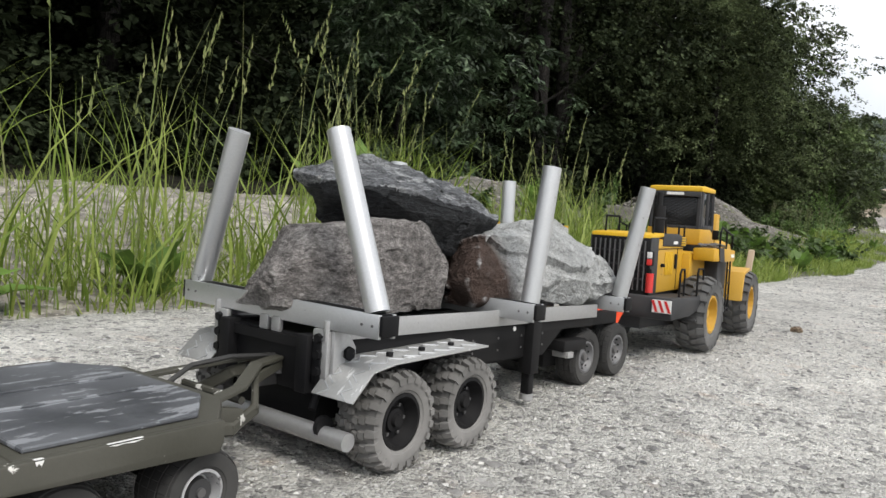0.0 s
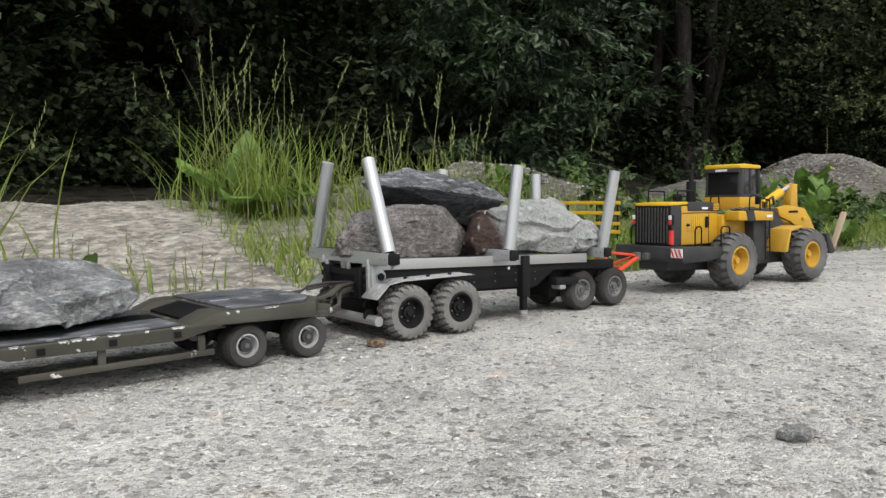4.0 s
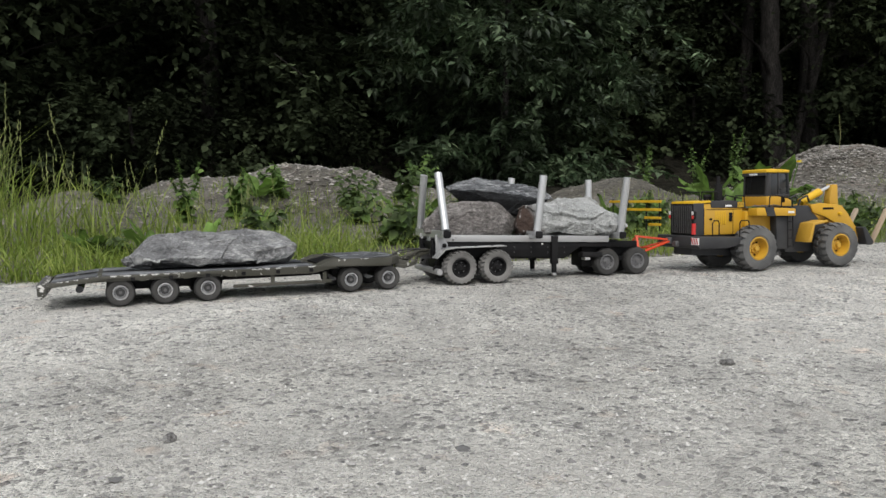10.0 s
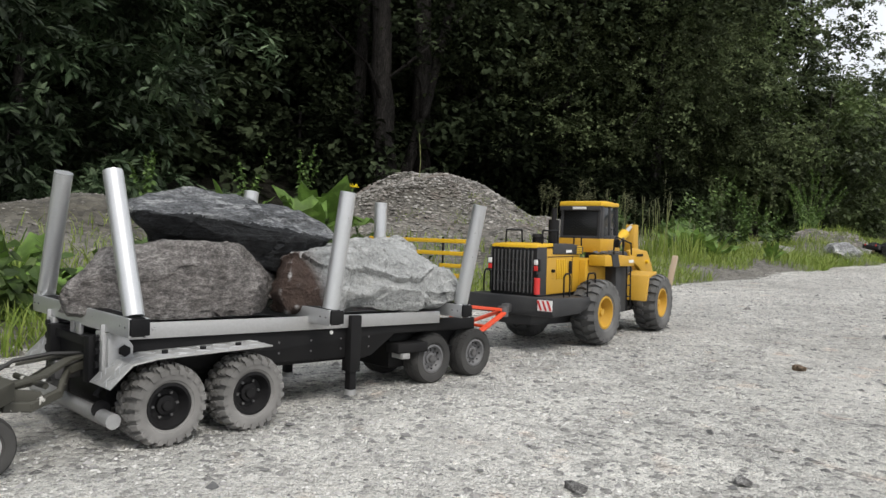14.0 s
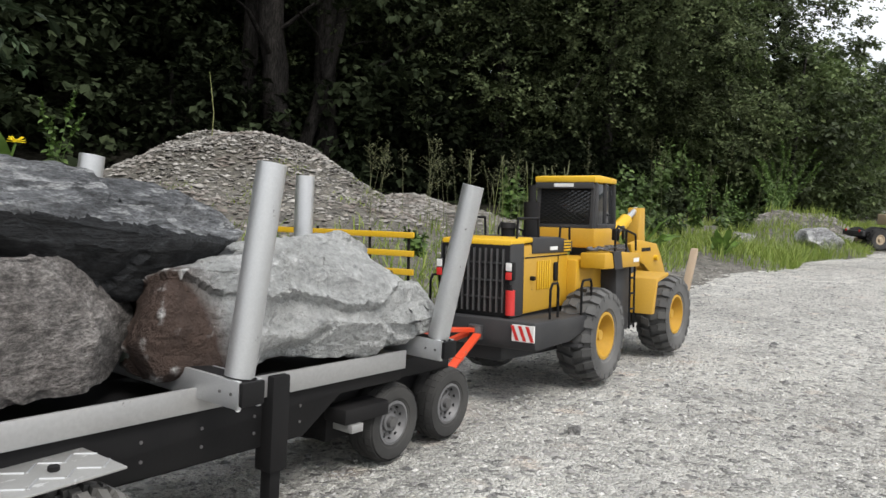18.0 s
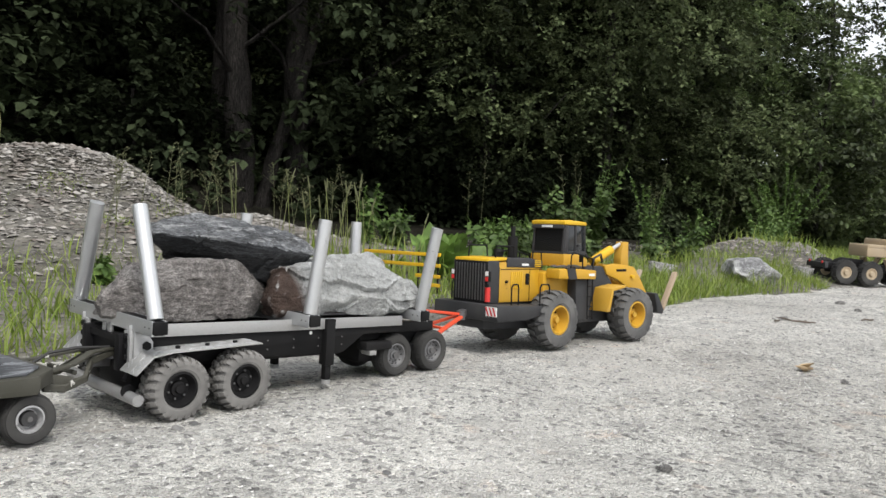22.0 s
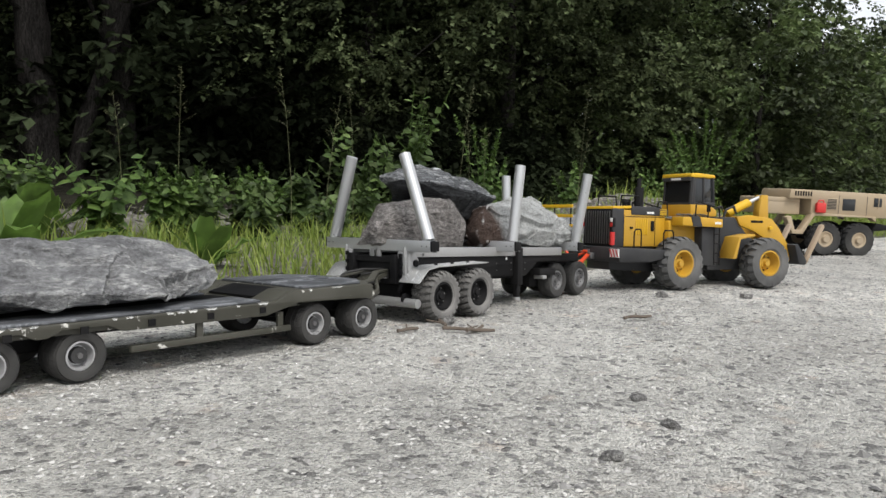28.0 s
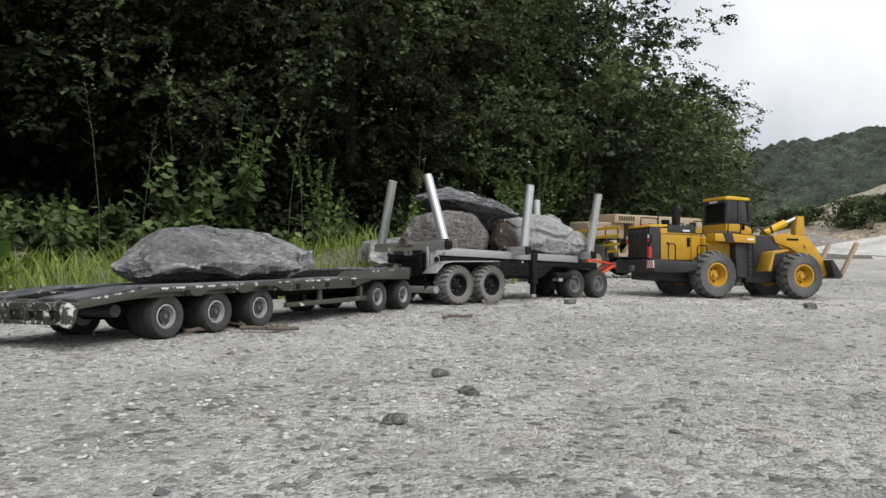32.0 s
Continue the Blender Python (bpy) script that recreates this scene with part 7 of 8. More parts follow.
# ---- the parked truck: x ahead from its rearmost axle ----
def build_truck():
    K = empty("parked_truck", "tan model eight-wheeled military tractor truck parked by the verge", "truck")
    R, w = 0.068, 0.05
    for x in (0.0, 0.148, 0.400, 0.545):
        for s in (-1, 1):
            t = part("wheel", tyre(bmesh.new(), R, w, 0.030), RUBBER, K, "black chunky tyre on a tan hub", 30)
            tagged(part("tread", tread(bmesh.new(), R, w, 18, "mud"), RUBBER, t, "", 30), kind="stuff")
            t.location = (x, s * 0.095, R)
            part("hub", rim_bm(0.031, w, s, 0.004), TAN, t, "", 30)
            part("hub_cap", rod(bmesh.new(), (0, s * 0.014, 0), (0, s * 0.028, 0), 0.016, 0.012, 16), TAN, t)
        part("axle", rod(bmesh.new(), (x, -0.08, R), (x, 0.08, R), 0.010), BLACK, K)
    part("chassis", box(bmesh.new(), -0.10, 0.66, -0.045, 0.045, 0.075, 0.115, 0.003), BLACK, K)
    part("fifth_wheel", prism(bmesh.new(), [(0.0, 0.115), (0.13, 0.115), (0.145, 0.140), (0.06, 0.145)], -0.05, 0.05, 0.003), BLACK, K)
    part("rear_beam", box(bmesh.new(), -0.11, -0.09, -0.09, 0.09, 0.085, 0.115, 0.003), CHARCOAL, K)
    for s in (-1, 1):
        part("tail_light", rod(bmesh.new(), (-0.112, s * 0.06, 0.115), (-0.108, s * 0.06, 0.115), 0.008), RED, K, "red tail light")
        part("running_board", prism(bmesh.new(), [(0.225, 0.150), (0.255, 0.085), (0.300, 0.085), (0.345, 0.160), (0.590, 0.160), (0.610, 0.145), (0.610, 0.165), (0.335, 0.172), (0.290, 0.100), (0.265, 0.100), (0.245, 0.155)], s * 0.085, s * 0.118, 0.001), TAN, K)
        part("grab_rail", rail(bmesh.new(), [(0.61, s * 0.10, 0.20), (0.62, s * 0.112, 0.20), (0.62, s * 0.112, 0.24)], 0.002), TAN, K)
    bx = part("engine_box", box(bmesh.new(), 0.130, 0.300, -0.085, 0.085, 0.160, 0.225, 0.006), TAN, K, "tan engine box")
    part("box_lid", box(bmesh.new(), 0.135, 0.295, -0.087, 0.087, 0.210, 0.228, 0.003), TAN, bx)
    cab = part("cab", prism(bmesh.new(), [(0.330, 0.160), (0.680, 0.160), (0.690, 0.175), (0.665, 0.250), (0.655, 0.258), (0.240, 0.262), (0.235, 0.225), (0.330, 0.225)], -0.11, 0.11, 0.005), TAN, K, "long tan cab with side windows")
    part("front_bumper", prism(bmesh.new(), [(0.60, 0.105), (0.69, 0.115), (0.70, 0.13), (0.62, 0.14)], -0.11, 0.11, 0.003), BLACK, K)
    for s in (-1, 1):
        for x0, x1, z0, z1 in ((0.465, 0.520, 0.185, 0.232), (0.600, 0.635, 0.205, 0.240)):
            wn_ = part("window", box(bmesh.new(), x0, x1, s * 0.1085, s * 0.1125, z0, z1, 0.002), GLASS, cab, "dark side window")
        gr = part("side_grille", box(bmesh.new(), 0.395, 0.440, s * 0.1085, s * 0.1125, 0.185, 0.232, 0.001), TAN, cab)
        for k in range(7):
            part("slat", box(bmesh.new(), 0.398, 0.437, s * 0.1127, s * 0.114, 0.189 + k * 0.006, 0.192 + k * 0.006), CHARCOAL, gr, "", 0)
        for k in range(7):
            x = 0.258 + k * 0.011
            part("vent_slot", box(bmesh.new(), x, x + 0.006, s * 0.1085, s * 0.1115, 0.236, 0.254), BLACK, cab, "", 0)
        can = part("jerry_can", box(bmesh.new(), 0.345, 0.385, s * 0.112, s * 0.130, 0.172, 0.212, 0.005), RED, K, "bright red fuel can")
        part("can_handle", rail(bmesh.new(), [(0.352, s * 0.121, 0.212), (0.355, s * 0.121, 0.221), (0.375, s * 0.121, 0.221), (0.378, s * 0.121, 0.212)], 0.0025), RED, can)
        part("door_line", box(bmesh.new(), 0.448, 0.450, s * 0.1098, s * 0.1106, 0.168, 0.245), CHARCOAL, cab, "", 0)
        part("door_line", box(bmesh.new(), 0.570, 0.572, s * 0.1098, s * 0.1106, 0.168, 0.245), CHARCOAL, cab, "", 0)
    for y in (-0.055, 0.055):
        part("windscreen", prism(bmesh.new(), [(0.672, 0.200), (0.678, 0.200), (0.664, 0.245), (0.660, 0.245)], y - 0.045, y + 0.045), GLASS, cab, "dark windscreen")
    K.matrix_basis = pose(10.40, 1.390, ground_z(10.6, 1.1) + 0.002, 0, 0, -34) @ Matrix.Scale(1.03, 4)
    return K


build_truck()

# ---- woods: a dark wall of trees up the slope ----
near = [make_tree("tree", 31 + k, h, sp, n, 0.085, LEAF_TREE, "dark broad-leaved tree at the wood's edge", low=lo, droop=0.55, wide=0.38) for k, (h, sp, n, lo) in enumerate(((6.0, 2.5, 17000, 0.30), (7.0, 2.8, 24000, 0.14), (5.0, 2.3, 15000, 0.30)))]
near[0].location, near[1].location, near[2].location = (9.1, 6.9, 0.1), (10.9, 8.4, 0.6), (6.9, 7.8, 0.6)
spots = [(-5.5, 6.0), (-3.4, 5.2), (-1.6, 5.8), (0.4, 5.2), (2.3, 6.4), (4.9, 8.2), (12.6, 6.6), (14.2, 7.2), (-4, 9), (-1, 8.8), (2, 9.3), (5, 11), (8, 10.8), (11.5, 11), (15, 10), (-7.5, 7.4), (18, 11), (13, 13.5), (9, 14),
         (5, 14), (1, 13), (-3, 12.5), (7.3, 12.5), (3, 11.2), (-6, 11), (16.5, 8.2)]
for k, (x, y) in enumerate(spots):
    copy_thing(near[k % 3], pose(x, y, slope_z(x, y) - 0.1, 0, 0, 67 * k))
# old trunks with wide bare limbs at the wood's edge
def bare_trunk(x, y, trunk, radii, limbs, seed):
    """A trunk through the given points, with limbs that each start on it and rise outwards."""
    e = empty("bare_trunk", "dark bare trunk with spreading limbs in the wood's shade", "tree", "bare trunks at the wood's edge")
    e.location = (x, y, slope_z(x, y) - 0.05)

    def bend(pts, n, s):
        out = []
        for k in range(n):
            t = k / (n - 1) * (len(pts) - 1)
            i = min(len(pts) - 2, int(t))
            p = Vector(pts[i]).lerp(Vector(pts[i + 1]), t - i)
            out.append(tuple(p + Vector((noise.noise(Vector((k * 0.7, s, 0))), noise.noise(Vector((k * 0.7, s, 5))), 0)) * 0.05))
        return out

    vs, fs = [], []
    limb(vs, fs, bend(trunk, 10, seed), [radii[0] + (radii[1] - radii[0]) * k / 9 for k in range(10)], 10)
    mesh_part("trunk", vs, fs, BARK, e, "", True)
    for q, (pts, r) in enumerate(limbs):
        vs, fs = [], []
        limb(vs, fs, bend(pts, 9, seed + q + 1), [r * (1 - 0.09 * k) for k in range(9)], 7)
        mesh_part("limb", vs, fs, BARK, e, "", True)


bare_trunk(9.0, 6.2, [(0, 0, -0.1), (0, 0, 0.6), (-0.1, 0.05, 1.5), (-0.15, 0.1, 3.2)], (0.15, 0.10), [([(-0.05, 0, 1.2), (-0.5, -0.2, 1.6), (-1.2, -0.4, 1.9)], 0.035), ([(-0.1, 0, 1.5), (0.3, -0.3, 1.9), (0.7, -0.5, 2.4)], 0.035)], 3)
bare_trunk(9.2, 6.2, [(0, 0, -0.1), (0.12, 0, 0.55), (0.40, 0, 1.4), (0.75, 0.1, 2.6)], (0.085, 0.05), [([(0.3, 0, 1.1), (0.0, -0.3, 1.5), (-0.5, -0.5, 1.7)], 0.025)], 9)
bare_trunk(9.65, 6.3, [(0, 0, -0.1), (-0.03, 0, 0.8), (-0.1, 0, 1.8), (-0.12, 0.1, 3.2)], (0.13, 0.09),
           [([(0.10, -0.05, 0.45), (0.9, -0.1, 0.75), (1.7, -0.2, 1.05), (2.5, -0.3, 1.35)], 0.055), ([(0.02, 0, 0.85), (0.5, -0.1, 1.3), (1.2, -0.2, 1.8), (1.9, -0.3, 2.1)], 0.045), ([(-0.05, 0, 1.4), (0.4, -0.2, 1.6), (1.5, -0.3, 1.55), (2.3, -0.4, 1.25)], 0.03)], 5)
bare_trunk(10.9, 7.2, [(0, 0, -0.1), (0.15, 0, 0.8), (0.25, 0, 1.8), (0.3, 0, 3.2)], (0.10, 0.06), [([(0.15, 0, 0.9), (0.7, -0.2, 1.5), (1.4, -0.3, 1.9)], 0.04)], 7)
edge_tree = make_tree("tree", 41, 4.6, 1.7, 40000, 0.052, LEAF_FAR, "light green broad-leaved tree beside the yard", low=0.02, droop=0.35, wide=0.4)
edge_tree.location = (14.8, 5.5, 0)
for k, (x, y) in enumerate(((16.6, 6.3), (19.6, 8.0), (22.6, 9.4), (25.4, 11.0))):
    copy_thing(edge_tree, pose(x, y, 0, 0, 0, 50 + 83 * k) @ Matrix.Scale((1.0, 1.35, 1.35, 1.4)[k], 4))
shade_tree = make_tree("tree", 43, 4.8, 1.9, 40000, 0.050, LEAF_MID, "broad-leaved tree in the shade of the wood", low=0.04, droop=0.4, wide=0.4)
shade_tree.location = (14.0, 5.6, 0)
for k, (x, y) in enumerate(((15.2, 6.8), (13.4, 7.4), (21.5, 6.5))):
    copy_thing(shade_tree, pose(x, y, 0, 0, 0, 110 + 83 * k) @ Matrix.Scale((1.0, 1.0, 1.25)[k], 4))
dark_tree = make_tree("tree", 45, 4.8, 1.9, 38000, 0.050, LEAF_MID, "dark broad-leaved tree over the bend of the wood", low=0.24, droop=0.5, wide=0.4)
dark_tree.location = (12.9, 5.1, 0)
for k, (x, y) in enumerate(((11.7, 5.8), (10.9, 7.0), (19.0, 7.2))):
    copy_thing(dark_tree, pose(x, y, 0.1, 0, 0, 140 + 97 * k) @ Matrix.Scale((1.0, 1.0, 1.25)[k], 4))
# taller trees higher up the slope close the wood against the sky
for k, (x, y) in enumerate(((5, 17), (8, 16), (11, 16.5), (13.5, 16), (16, 15), (18.5, 15.5), (21, 16.5), (2, 17), (14.5, 12), (17.5, 12), (-2, 16))):
    copy_thing(near[1], pose(x, y, slope_z(x, y) - 0.3, 0, 0, 31 * k) @ Matrix.Scale(1.7, 4))
for k, (x, y, c) in enumerate(((24.3, 6.7, 0.86), (26.4, 7.1, 0.86), (28.2, 7.2, 0.80), (33.4, 8.8, 1.08), (30.0, 9.0, 1.15), (36.5, 9.4, 1.0))):  # far end of the wood
    copy_thing(edge_tree, pose(x, y, 0, 0, 0, 20 + 71 * k) @ Matrix.Scale(c, 4))
low_tree = make_tree("bushy_tree", 47, 2.4, 1.25, 14000, 0.075, LEAF_FAR, "low bushy tree with pale leaves beside the yard", low=0.02, droop=0.25, wide=0.36, group="bushes by the yard")
low_tree.location = (19.6, 5.3, 0)
for k, (x, y) in enumerate(((15.6, 3.9), (17.4, 4.1), (22, 6.8), (26.5, 8.4), (29, 9.6), (32, 11))):
    copy_thing(low_tree, pose(x, y, 0, 0, 0, 41 * k))
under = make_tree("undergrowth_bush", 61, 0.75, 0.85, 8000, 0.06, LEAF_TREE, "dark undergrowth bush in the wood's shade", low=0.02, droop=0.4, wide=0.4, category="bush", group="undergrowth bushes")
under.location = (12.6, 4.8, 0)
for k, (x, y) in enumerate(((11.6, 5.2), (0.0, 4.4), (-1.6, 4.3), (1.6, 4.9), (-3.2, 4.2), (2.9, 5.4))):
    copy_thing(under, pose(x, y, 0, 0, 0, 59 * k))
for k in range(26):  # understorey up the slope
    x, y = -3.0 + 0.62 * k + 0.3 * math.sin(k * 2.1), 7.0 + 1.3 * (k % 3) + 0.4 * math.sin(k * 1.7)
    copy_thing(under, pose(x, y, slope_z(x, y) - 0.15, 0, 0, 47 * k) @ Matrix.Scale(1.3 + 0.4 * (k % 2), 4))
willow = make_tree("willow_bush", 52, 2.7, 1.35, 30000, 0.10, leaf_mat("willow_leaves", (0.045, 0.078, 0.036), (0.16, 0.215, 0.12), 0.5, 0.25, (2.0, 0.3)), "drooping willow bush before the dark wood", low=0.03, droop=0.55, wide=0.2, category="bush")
willow.location = (4.9, 5.4, 0.0)


# ---- the far side of the quarry ----
def ridge(name, x0, x1, y0, y1, nx, ny, height, mat, label, category, kind="structure"):
    vs = []
    for j in range(ny):
        for i in range(nx):
            x, y = x0 + (x1 - x0) * i / (nx - 1), y0 + (y1 - y0) * j / (ny - 1)
            vs.append((x, y, height(x, y)))
    fs = [(j * nx + i, j * nx + i + 1, (j + 1) * nx + i + 1, (j + 1) * nx + i) for j in range(ny - 1) for i in range(nx - 1)]
    ob = mesh_part(name, vs, fs, mat, None, "", True)
    return tagged(ob, label, category, kind=kind)


def hill_height(x, y):
    up = max(0, (x - 110) / 60)
    h = 23 * min(1, up) ** 0.8 * (1 + 0.05 * math.sin(y * 0.05) - 0.0055 * (max(-20, y) - 22))
    d = noise.voronoi(Vector((x * 0.34, y * 0.34, 0)))[0][0]
    return h + (1.5 * noise.noise(Vector((x * 0.1, y * 0.1, 0))) + 2.1 * (1 - d) + 0.5 * noise.noise(Vector((x * 1.3, y * 1.3, 3)))) * min(1, up * 4) - 1.5


def woods_mat():
    """Crowns of far trees, dark and light by turns, with the paling of distance put into the colour."""
    m, n, l, bs = material("far_woods")
    a, b, c = noise_tex(n, l, 0.05, 4), noise_tex(n, l, 0.35, 5, 0.6), noise_tex(n, l, 2.5, 4, 0.65)
    r = ramp(n, [(0.42, (0.026, 0.038, 0.030)), (0.60, (0.058, 0.080, 0.046))])
    l.new(a.outputs["Fac"], r.inputs[0])
    col = r.outputs[0]
    for t, lo, hi in ((b, 0.45, 1.5), (c, 0.45, 1.5)):
        q = ramp(n, [(0.36, (lo,) * 3), (0.64, (hi,) * 3)])
        l.new(t.outputs["Fac"], q.inputs[0])
        col = mix(n, l, col, q.outputs[0], 1.0, "MULTIPLY")
    l.new(col, bs.inputs["Base Color"])
    bs.inputs["Roughness"].default_value = 0.95
    bump(n, l, bs, c.outputs["Fac"], 1.0, 0.6)
    return m


ridge("backdrop_hill", 105, 190, -100, 110, 150, 330, hill_height, woods_mat(), "wooded hill beyond the quarry", "hill")
SAND = rock_mat("sandy_bank", ((0.24, 0.20, 0.145), (0.34, 0.29, 0.22), (0.42, 0.37, 0.29)), vein=(0.14, 0.17, 0.06), amount=0.60, scale=0.35)


def bank_height(x, y):
    """A low cliff, a bushy slope behind it, and a bare sandy slope up to the crest."""
    top = 7.2 * max(0.0, min(1.5, (27 - y + 1.5 * noise.noise(Vector((x * 0.1, y * 0.2, 0)))) / 16))
    return top * float(np.interp(x + 1.2 * noise.noise(Vector((y * 0.35, 2, 0))), (55, 57, 59, 70, 90, 104), (0, 0.12, 0.22, 0.48, 1.0, 1.1))) + 0.35 * noise.noise(Vector((x * 0.5, y * 0.5, 0))) * (x > 56) - 0.1


ridge("quarry_bank", 52, 104, -70, 28, 90, 130, bank_height, SAND, "sandy quarry bank with sparse green", "bank")


def heap(name, cx, cy, rx, ry, h, mat, label):
    ridge(name, cx - rx, cx + rx, cy - ry, cy + ry, 36, 44, lambda x, y: max(-0.1, h * (1 - math.hypot((x - cx) / rx, (y - cy) / ry)) + 0.05 * noise.noise(Vector((x, y, 0)))), mat, label, "heap")


heap("gravel_pile", 43, 4.4, 4.0, 4.6, 0.95, GRAVEL, "pale grey heap of crushed gravel")
heap("gravel_pile", 50, 9.2, 4.5, 6.0, 1.0, rock_mat("brown_grey_grit", ((0.17, 0.155, 0.14), (0.25, 0.23, 0.21), (0.33, 0.31, 0.28)), scale=0.8), "brown-grey heap of quarry grit")
bush_row = make_tree("far_bush", 71, 2.0, 1.6, 4000, 0.20, LEAF_FAR, "green bush on the quarry bank", low=0.02, droop=0.3, category="bush", group="bushes on the quarry bank")
bush_row.location = (60, 9, bank_height(60, 9) - 0.5)
rb = random.Random(73)
for k in range(46):
    x, y = rb.uniform(58.5, 71), rb.uniform(-8, 22)
    copy_thing(bush_row, pose(x, y, bank_height(x, y) - 0.55, 0, 0, 77 * k) @ Matrix.Scale(rb.uniform(0.55, 0.95), 4))


# ---- the train's way: seconds, x, y, heading in degrees ----
LOADER_WAY = [
    (0, 0.0855, 0.0255, 5.60),
    (1, 0.4930, 0.0830, 3.30),
    (2, 0.8580, 0.1110, 1.90),
    (3, 1.1900, 0.1180, 1.50),
    (3.5, 1.3300, 0.1150, 1.40),
    (5.5, 1.9066, 0.0389, 1.97),
    (6, 2.0426, 0.0322, 2.30),
    (7, 2.3438, 0.0276, 1.58),
    (8, 2.6657, 0.0203, 0.77),
    (9, 2.9782, 0.0038, 0.08),
    (10, 3.2764, -0.0014, 1.10),
    (11, 3.6049, -0.0003, 2.98),
    (12, 3.9271, 0.0247, 5.21),
    (13, 4.2149, 0.0714, 6.68),
    (14, 4.5226, 0.1367, 8.50),
    (15, 4.8332, 0.2100, 9.97),
    (15.5, 4.9966, 0.2529, 11.34),
    (17.5, 5.4712, 0.3605, 11.49),
    (18, 5.6356, 0.3914, 10.87),
    (19, 5.9817, 0.4515, 8.42),
    (20, 6.2732, 0.4902, 6.02),
    (21, 6.6352, 0.5261, 4.20),
    (22, 7.0022, 0.5572, 3.31),
    (23, 7.3453, 0.5766, 4.55),
    (24, 7.6700, 0.6037, 7.87),
    (25, 8.0102, 0.6602, 12.32),
    (26, 8.3129, 0.7197, 12.27),
    (26.5, 8.4495, 0.7384, 8.83),
    (28.5, 9.0620, 0.6869, -18.71),
    (29, 9.1612, 0.6444, -24.15),
    (30, 9.3130, 0.5575, -31.51),
    (31, 9.4301, 0.4796, -32.90),
    (32, 9.4978, 0.4314, -32.22),
]
STAKE_WAY = [
    (0, -0.7060, -0.0325, 3.00),
    (1, -0.3640, -0.0140, 3.70),
    (2, -0.0525, -0.0055, 4.30),
    (3, 0.2707, 0.0008, 4.60),
    (3.5, 0.4355, 0.0220, 3.80),
    (5.5, 1.1031, 0.0407, 1.33),
    (6, 1.2450, 0.0406, 0.58),
    (7, 1.5387, 0.0353, -0.59),
    (8, 1.8555, 0.0394, -1.10),
    (9, 2.1651, 0.0383, -1.00),
    (10, 2.4679, 0.0400, -1.60),
    (11, 2.7843, 0.0200, -1.50),
    (12, 3.0967, 0.0030, 0.10),
    (13, 3.3710, 0.0170, 0.50),
    (14, 3.6444, 0.0192, 3.10),
    (15, 3.9640, 0.0540, 6.30),
    (15.5, 4.1350, 0.0740, 7.80),
    (17.5, 4.6790, 0.1955, 10.10),
    (18, 4.8440, 0.2355, 10.30),
    (19, 5.1615, 0.2840, 10.80),
    (20, 5.4400, 0.3200, 11.30),
    (21, 5.7778, 0.3705, 9.40),
    (22, 6.1450, 0.4150, 7.30),
    (23, 6.5036, 0.4628, 5.90),
    (24, 6.8446, 0.5090, 5.00),
    (25, 7.1870, 0.5500, 5.50),
    (26, 7.5010, 0.5945, 6.30),
    (26.5, 7.6470, 0.6190, 7.30),
    (28.5, 8.2775, 0.6952, 7.36),
    (29, 8.3781, 0.7084, 4.96),
    (30, 8.5446, 0.7345, -1.20),
    (31, 8.6740, 0.7310, -8.90),
    (32, 8.7200, 0.7080, -12.20),
]
LOWBOY_WAY = [
    (0, -0.8812, -0.0515, 3.15),
    (1, -0.5266, -0.0339, 5.35),
    (2, -0.2162, 0.0037, 6.95),
    (3, 0.0991, -0.0064, 7.01),
    (3.5, 0.2661, -0.0054, 7.00),
    (5.5, 0.9204, 0.0227, 6.00),
    (6, 1.0684, 0.0227, 5.42),
    (7, 1.3610, 0.0191, 4.29),
    (8, 1.6757, 0.0140, 4.44),
    (9, 1.9833, 0.0111, 5.18),
    (10, 2.2856, 0.0194, 3.37),
    (11, 2.6089, 0.0162, 1.26),
    (12, 2.9218, -0.0021, 0.84),
    (13, 3.1834, -0.0208, 2.81),
    (14, 3.4830, -0.0099, 5.55),
    (15, 3.7974, 0.0153, 8.31),
    (15.5, 3.9643, 0.0346, 9.52),
    (17.5, 4.5095, 0.1266, 12.73),
    (18, 4.6676, 0.1567, 12.90),
    (19, 4.9834, 0.2163, 12.55),
    (20, 5.2685, 0.2663, 11.66),
    (21, 5.6058, 0.3201, 10.62),
    (22, 5.9741, 0.3731, 9.76),
    (23, 6.3200, 0.4211, 9.24),
    (24, 6.6590, 0.4635, 9.18),
    (25, 7.0046, 0.5025, 9.48),
    (26, 7.3178, 0.5508, 7.66),
    (26.5, 7.4632, 0.5714, 7.89),
    (28.5, 8.1000, 0.6465, 9.60),
    (29, 8.1972, 0.6700, 10.80),
    (30, 8.3530, 0.6920, 11.20),
    (31, 8.4605, 0.6970, 11.00),
    (32, 8.5180, 0.6955, 10.10),
]


def smooth_way(rows):
    """The way at even, close steps, by a cubic through the rows."""
    T = np.array([r[0] for r in rows])
    V = np.array([r[1:] for r in rows])
    S = np.gradient(V, T, axis=0)
    out = []
    for k in range(0, 321):
        t = k / 10
        i = min(len(T) - 2, max(0, int(np.searchsorted(T, t, side="right")) - 1))
        h = T[i + 1] - T[i]
        u = (t - T[i]) / h
        a, b, c, d = 2 * u**3 - 3 * u**2 + 1, u**3 - 2 * u**2 + u, -2 * u**3 + 3 * u**2, u**3 - u**2
        out.append((t, *(a * V[i] + b * h * S[i] + c * V[i + 1] + d * h * S[i + 1])))
    return out


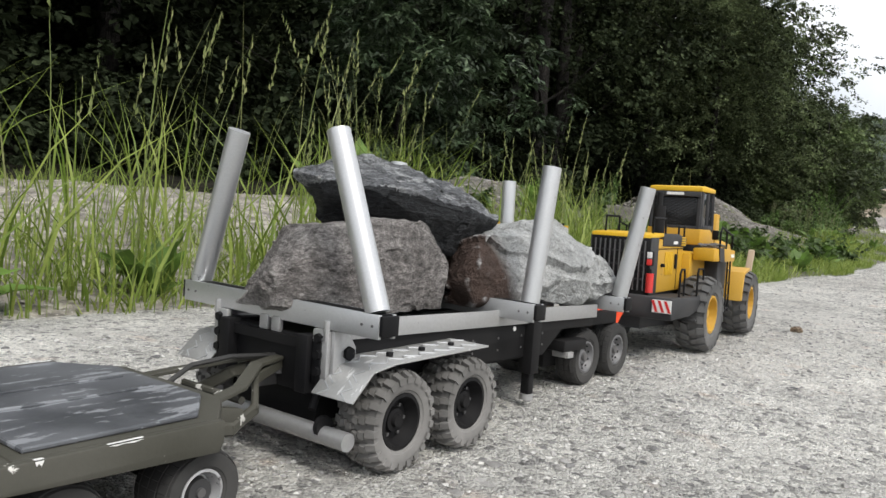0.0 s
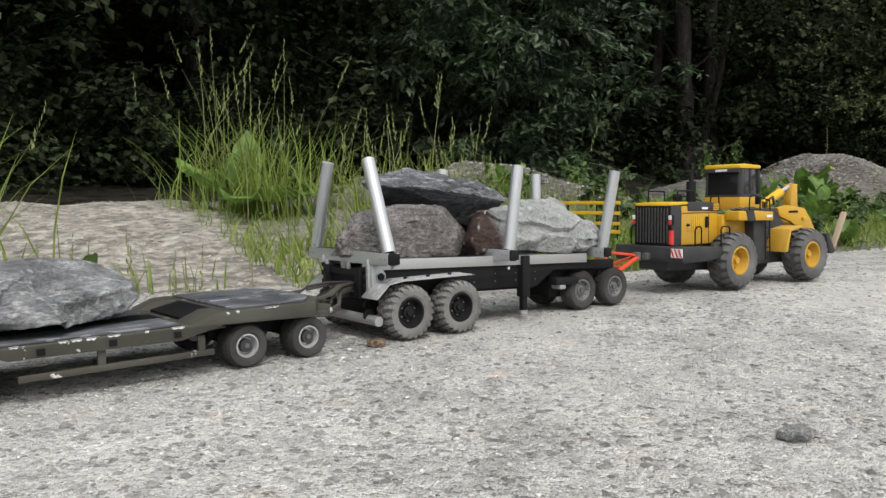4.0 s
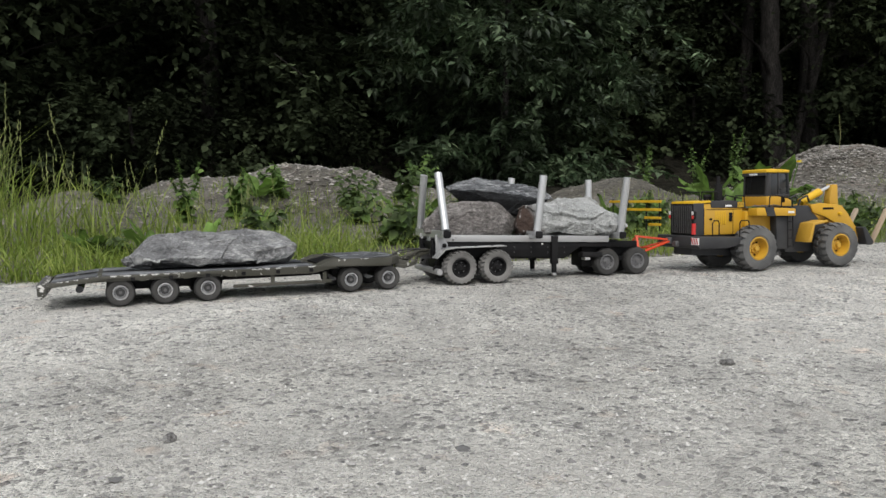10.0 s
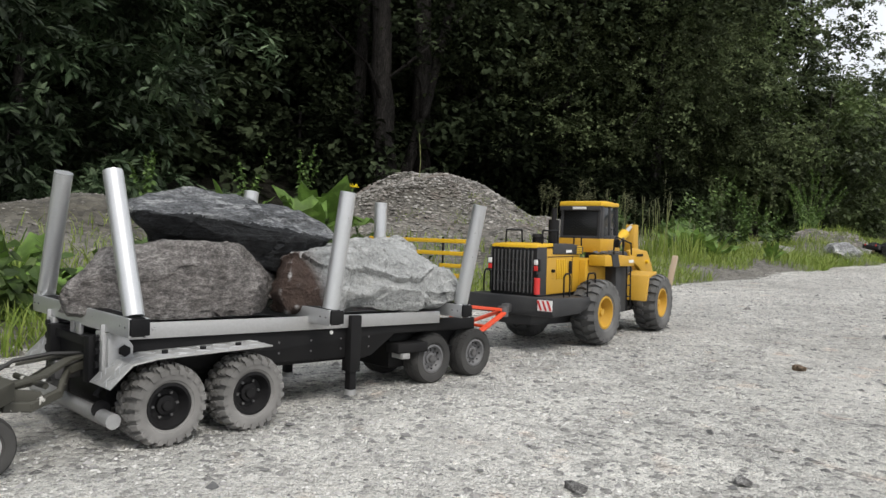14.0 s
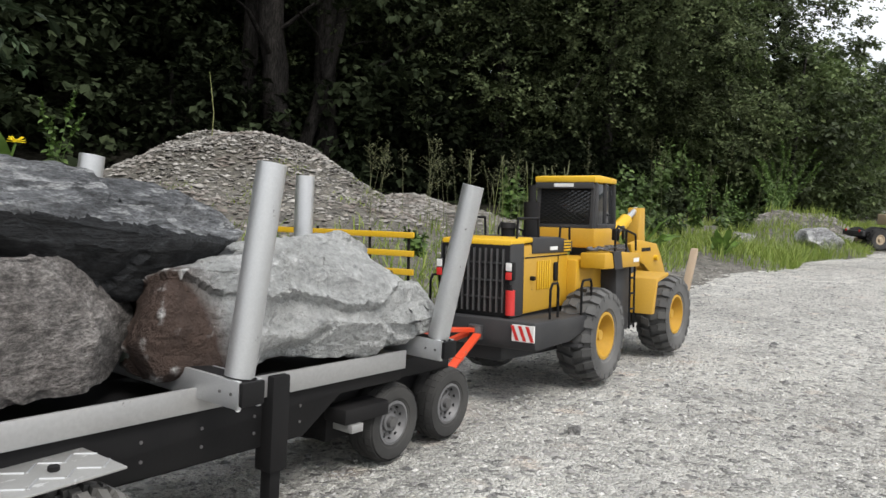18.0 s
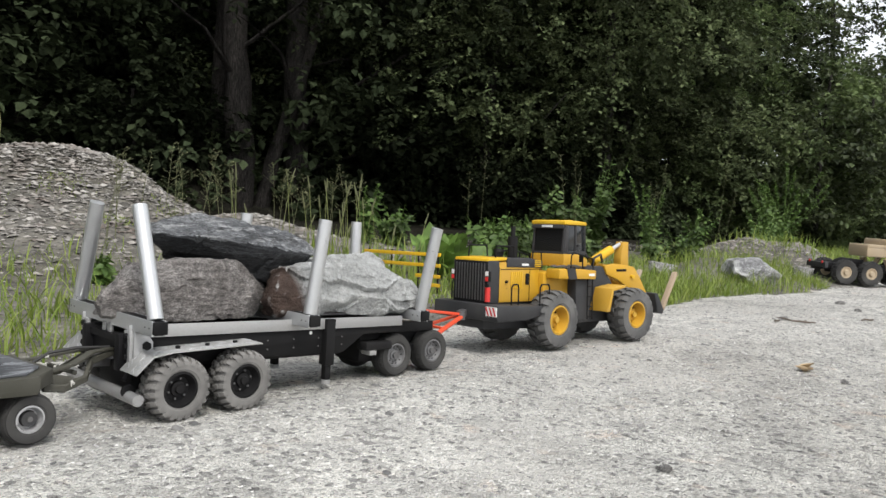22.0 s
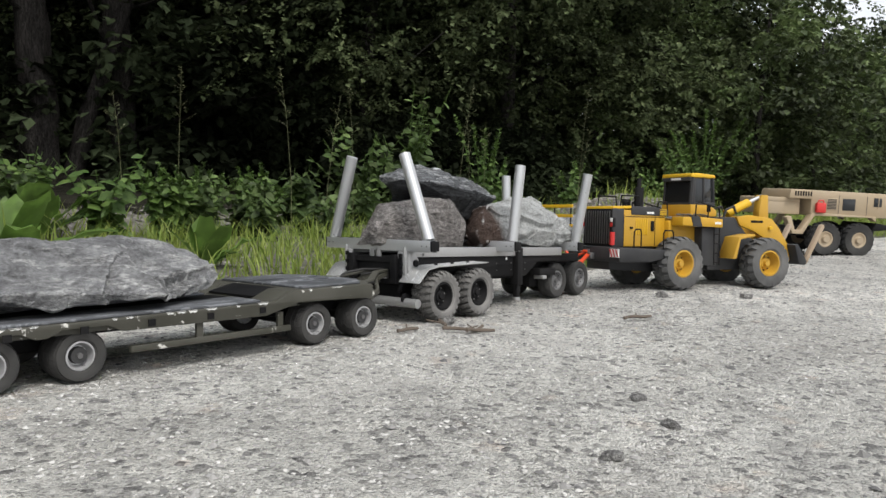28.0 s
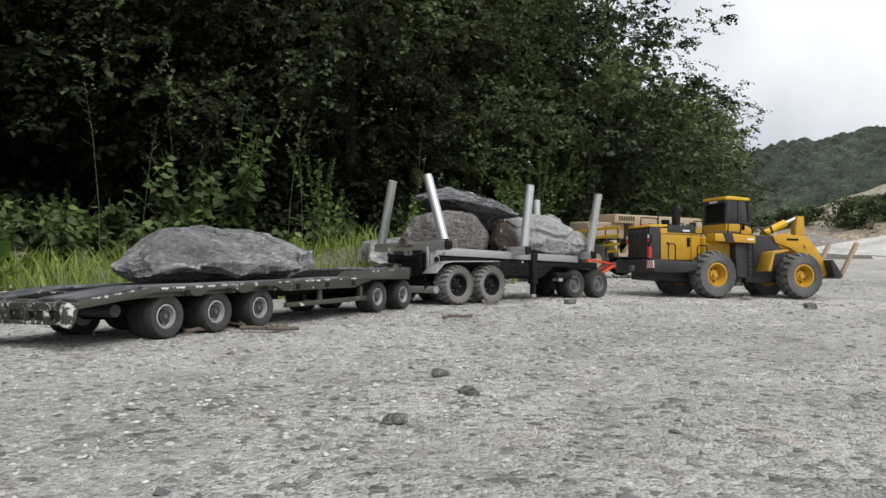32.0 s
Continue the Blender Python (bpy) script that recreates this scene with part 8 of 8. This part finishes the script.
# bend of the loader's front half at its pin, in degrees to the left
BEND = [(0, 2.5), (3, -1.0), (6, -4.0), (9, -4.0), (12, 0.5), (15, 4.5), (17, 0.0), (19, -4.5), (22, -4.0), (26, -11.0), (29, -7.0), (32, -6.0)]
FRONT = ("front_", "lift_", "arm_label", "pin", "cross_tube", "bell_crank", "tilt_cylinder", "tilt_link", "hydraulic_hose", "fork_carriage")


def bent(t):
    """The turn of the front half about the upright pin at time t, in the loader's space."""
    b = float(np.interp(t, [r[0] for r in BEND], [r[1] for r in BEND]))
    return Matrix.Translation((0.140, 0, 0)) @ pose(0, 0, 0, 0, 0, b) @ Matrix.Translation((-0.140, 0, 0))


LEAN = -3.0  # the way falls off towards the verge


def lean_of(thing, t):
    """The sideways lean: the way is steeper at its start, and nearly level round its middle."""
    if thing is loader:
        return LEAN - 1.4 * max(0.0, 1 - abs(t - 1.5) / 3)
    if thing is stake_trailer:
        return float(np.interp(t, (0, 12, 13, 14, 15, 20.5, 25, 29), (-3, -3.3, -2.4, -1.9, -0.6, -0.1, -2.2, -3)))
    return LEAN



def motions():
    ways = {}
    for thing, rows, riders in ((loader, LOADER_WAY, ()), (stake_trailer, STAKE_WAY, (brown_rock, pale_rock, dark_rock)), (lowboy, LOWBOY_WAY, (blue_rock,))):
        fine = smooth_way(rows)
        poses = [(t, pose(x, y, -0.0047, 0, 0, h) @ pose(0, 0, 0, lean_of(thing, t))) for t, x, y, h in fine[::5]]
        for ob in (thing, *riders):
            walk(ob, poses)
        gone = [0.0]
        for p, q in zip(fine, fine[1:]):
            gone.append(gone[-1] + math.cos(math.radians(p[3])) * (q[1] - p[1]) + math.sin(math.radians(p[3])) * (q[2] - p[2]))
        ways[thing.name] = (fine, gone)
    for owner, w, radius in TURNING:
        fine, gone = ways[owner]
        x, y, z = w.location
        steer = owner == loader.name and x > 0.2
        walk(w, [(r[0], (bent(r[0]) if steer else Matrix()) @ pose(x, y, z, 0, math.degrees(g / radius), 0)) for r, g in zip(fine, gone)])
    for ob in loader.children:
        if ob.name.startswith(FRONT):
            walk(ob, [(t, bent(t)) for t in range(0, 33)])


motions()
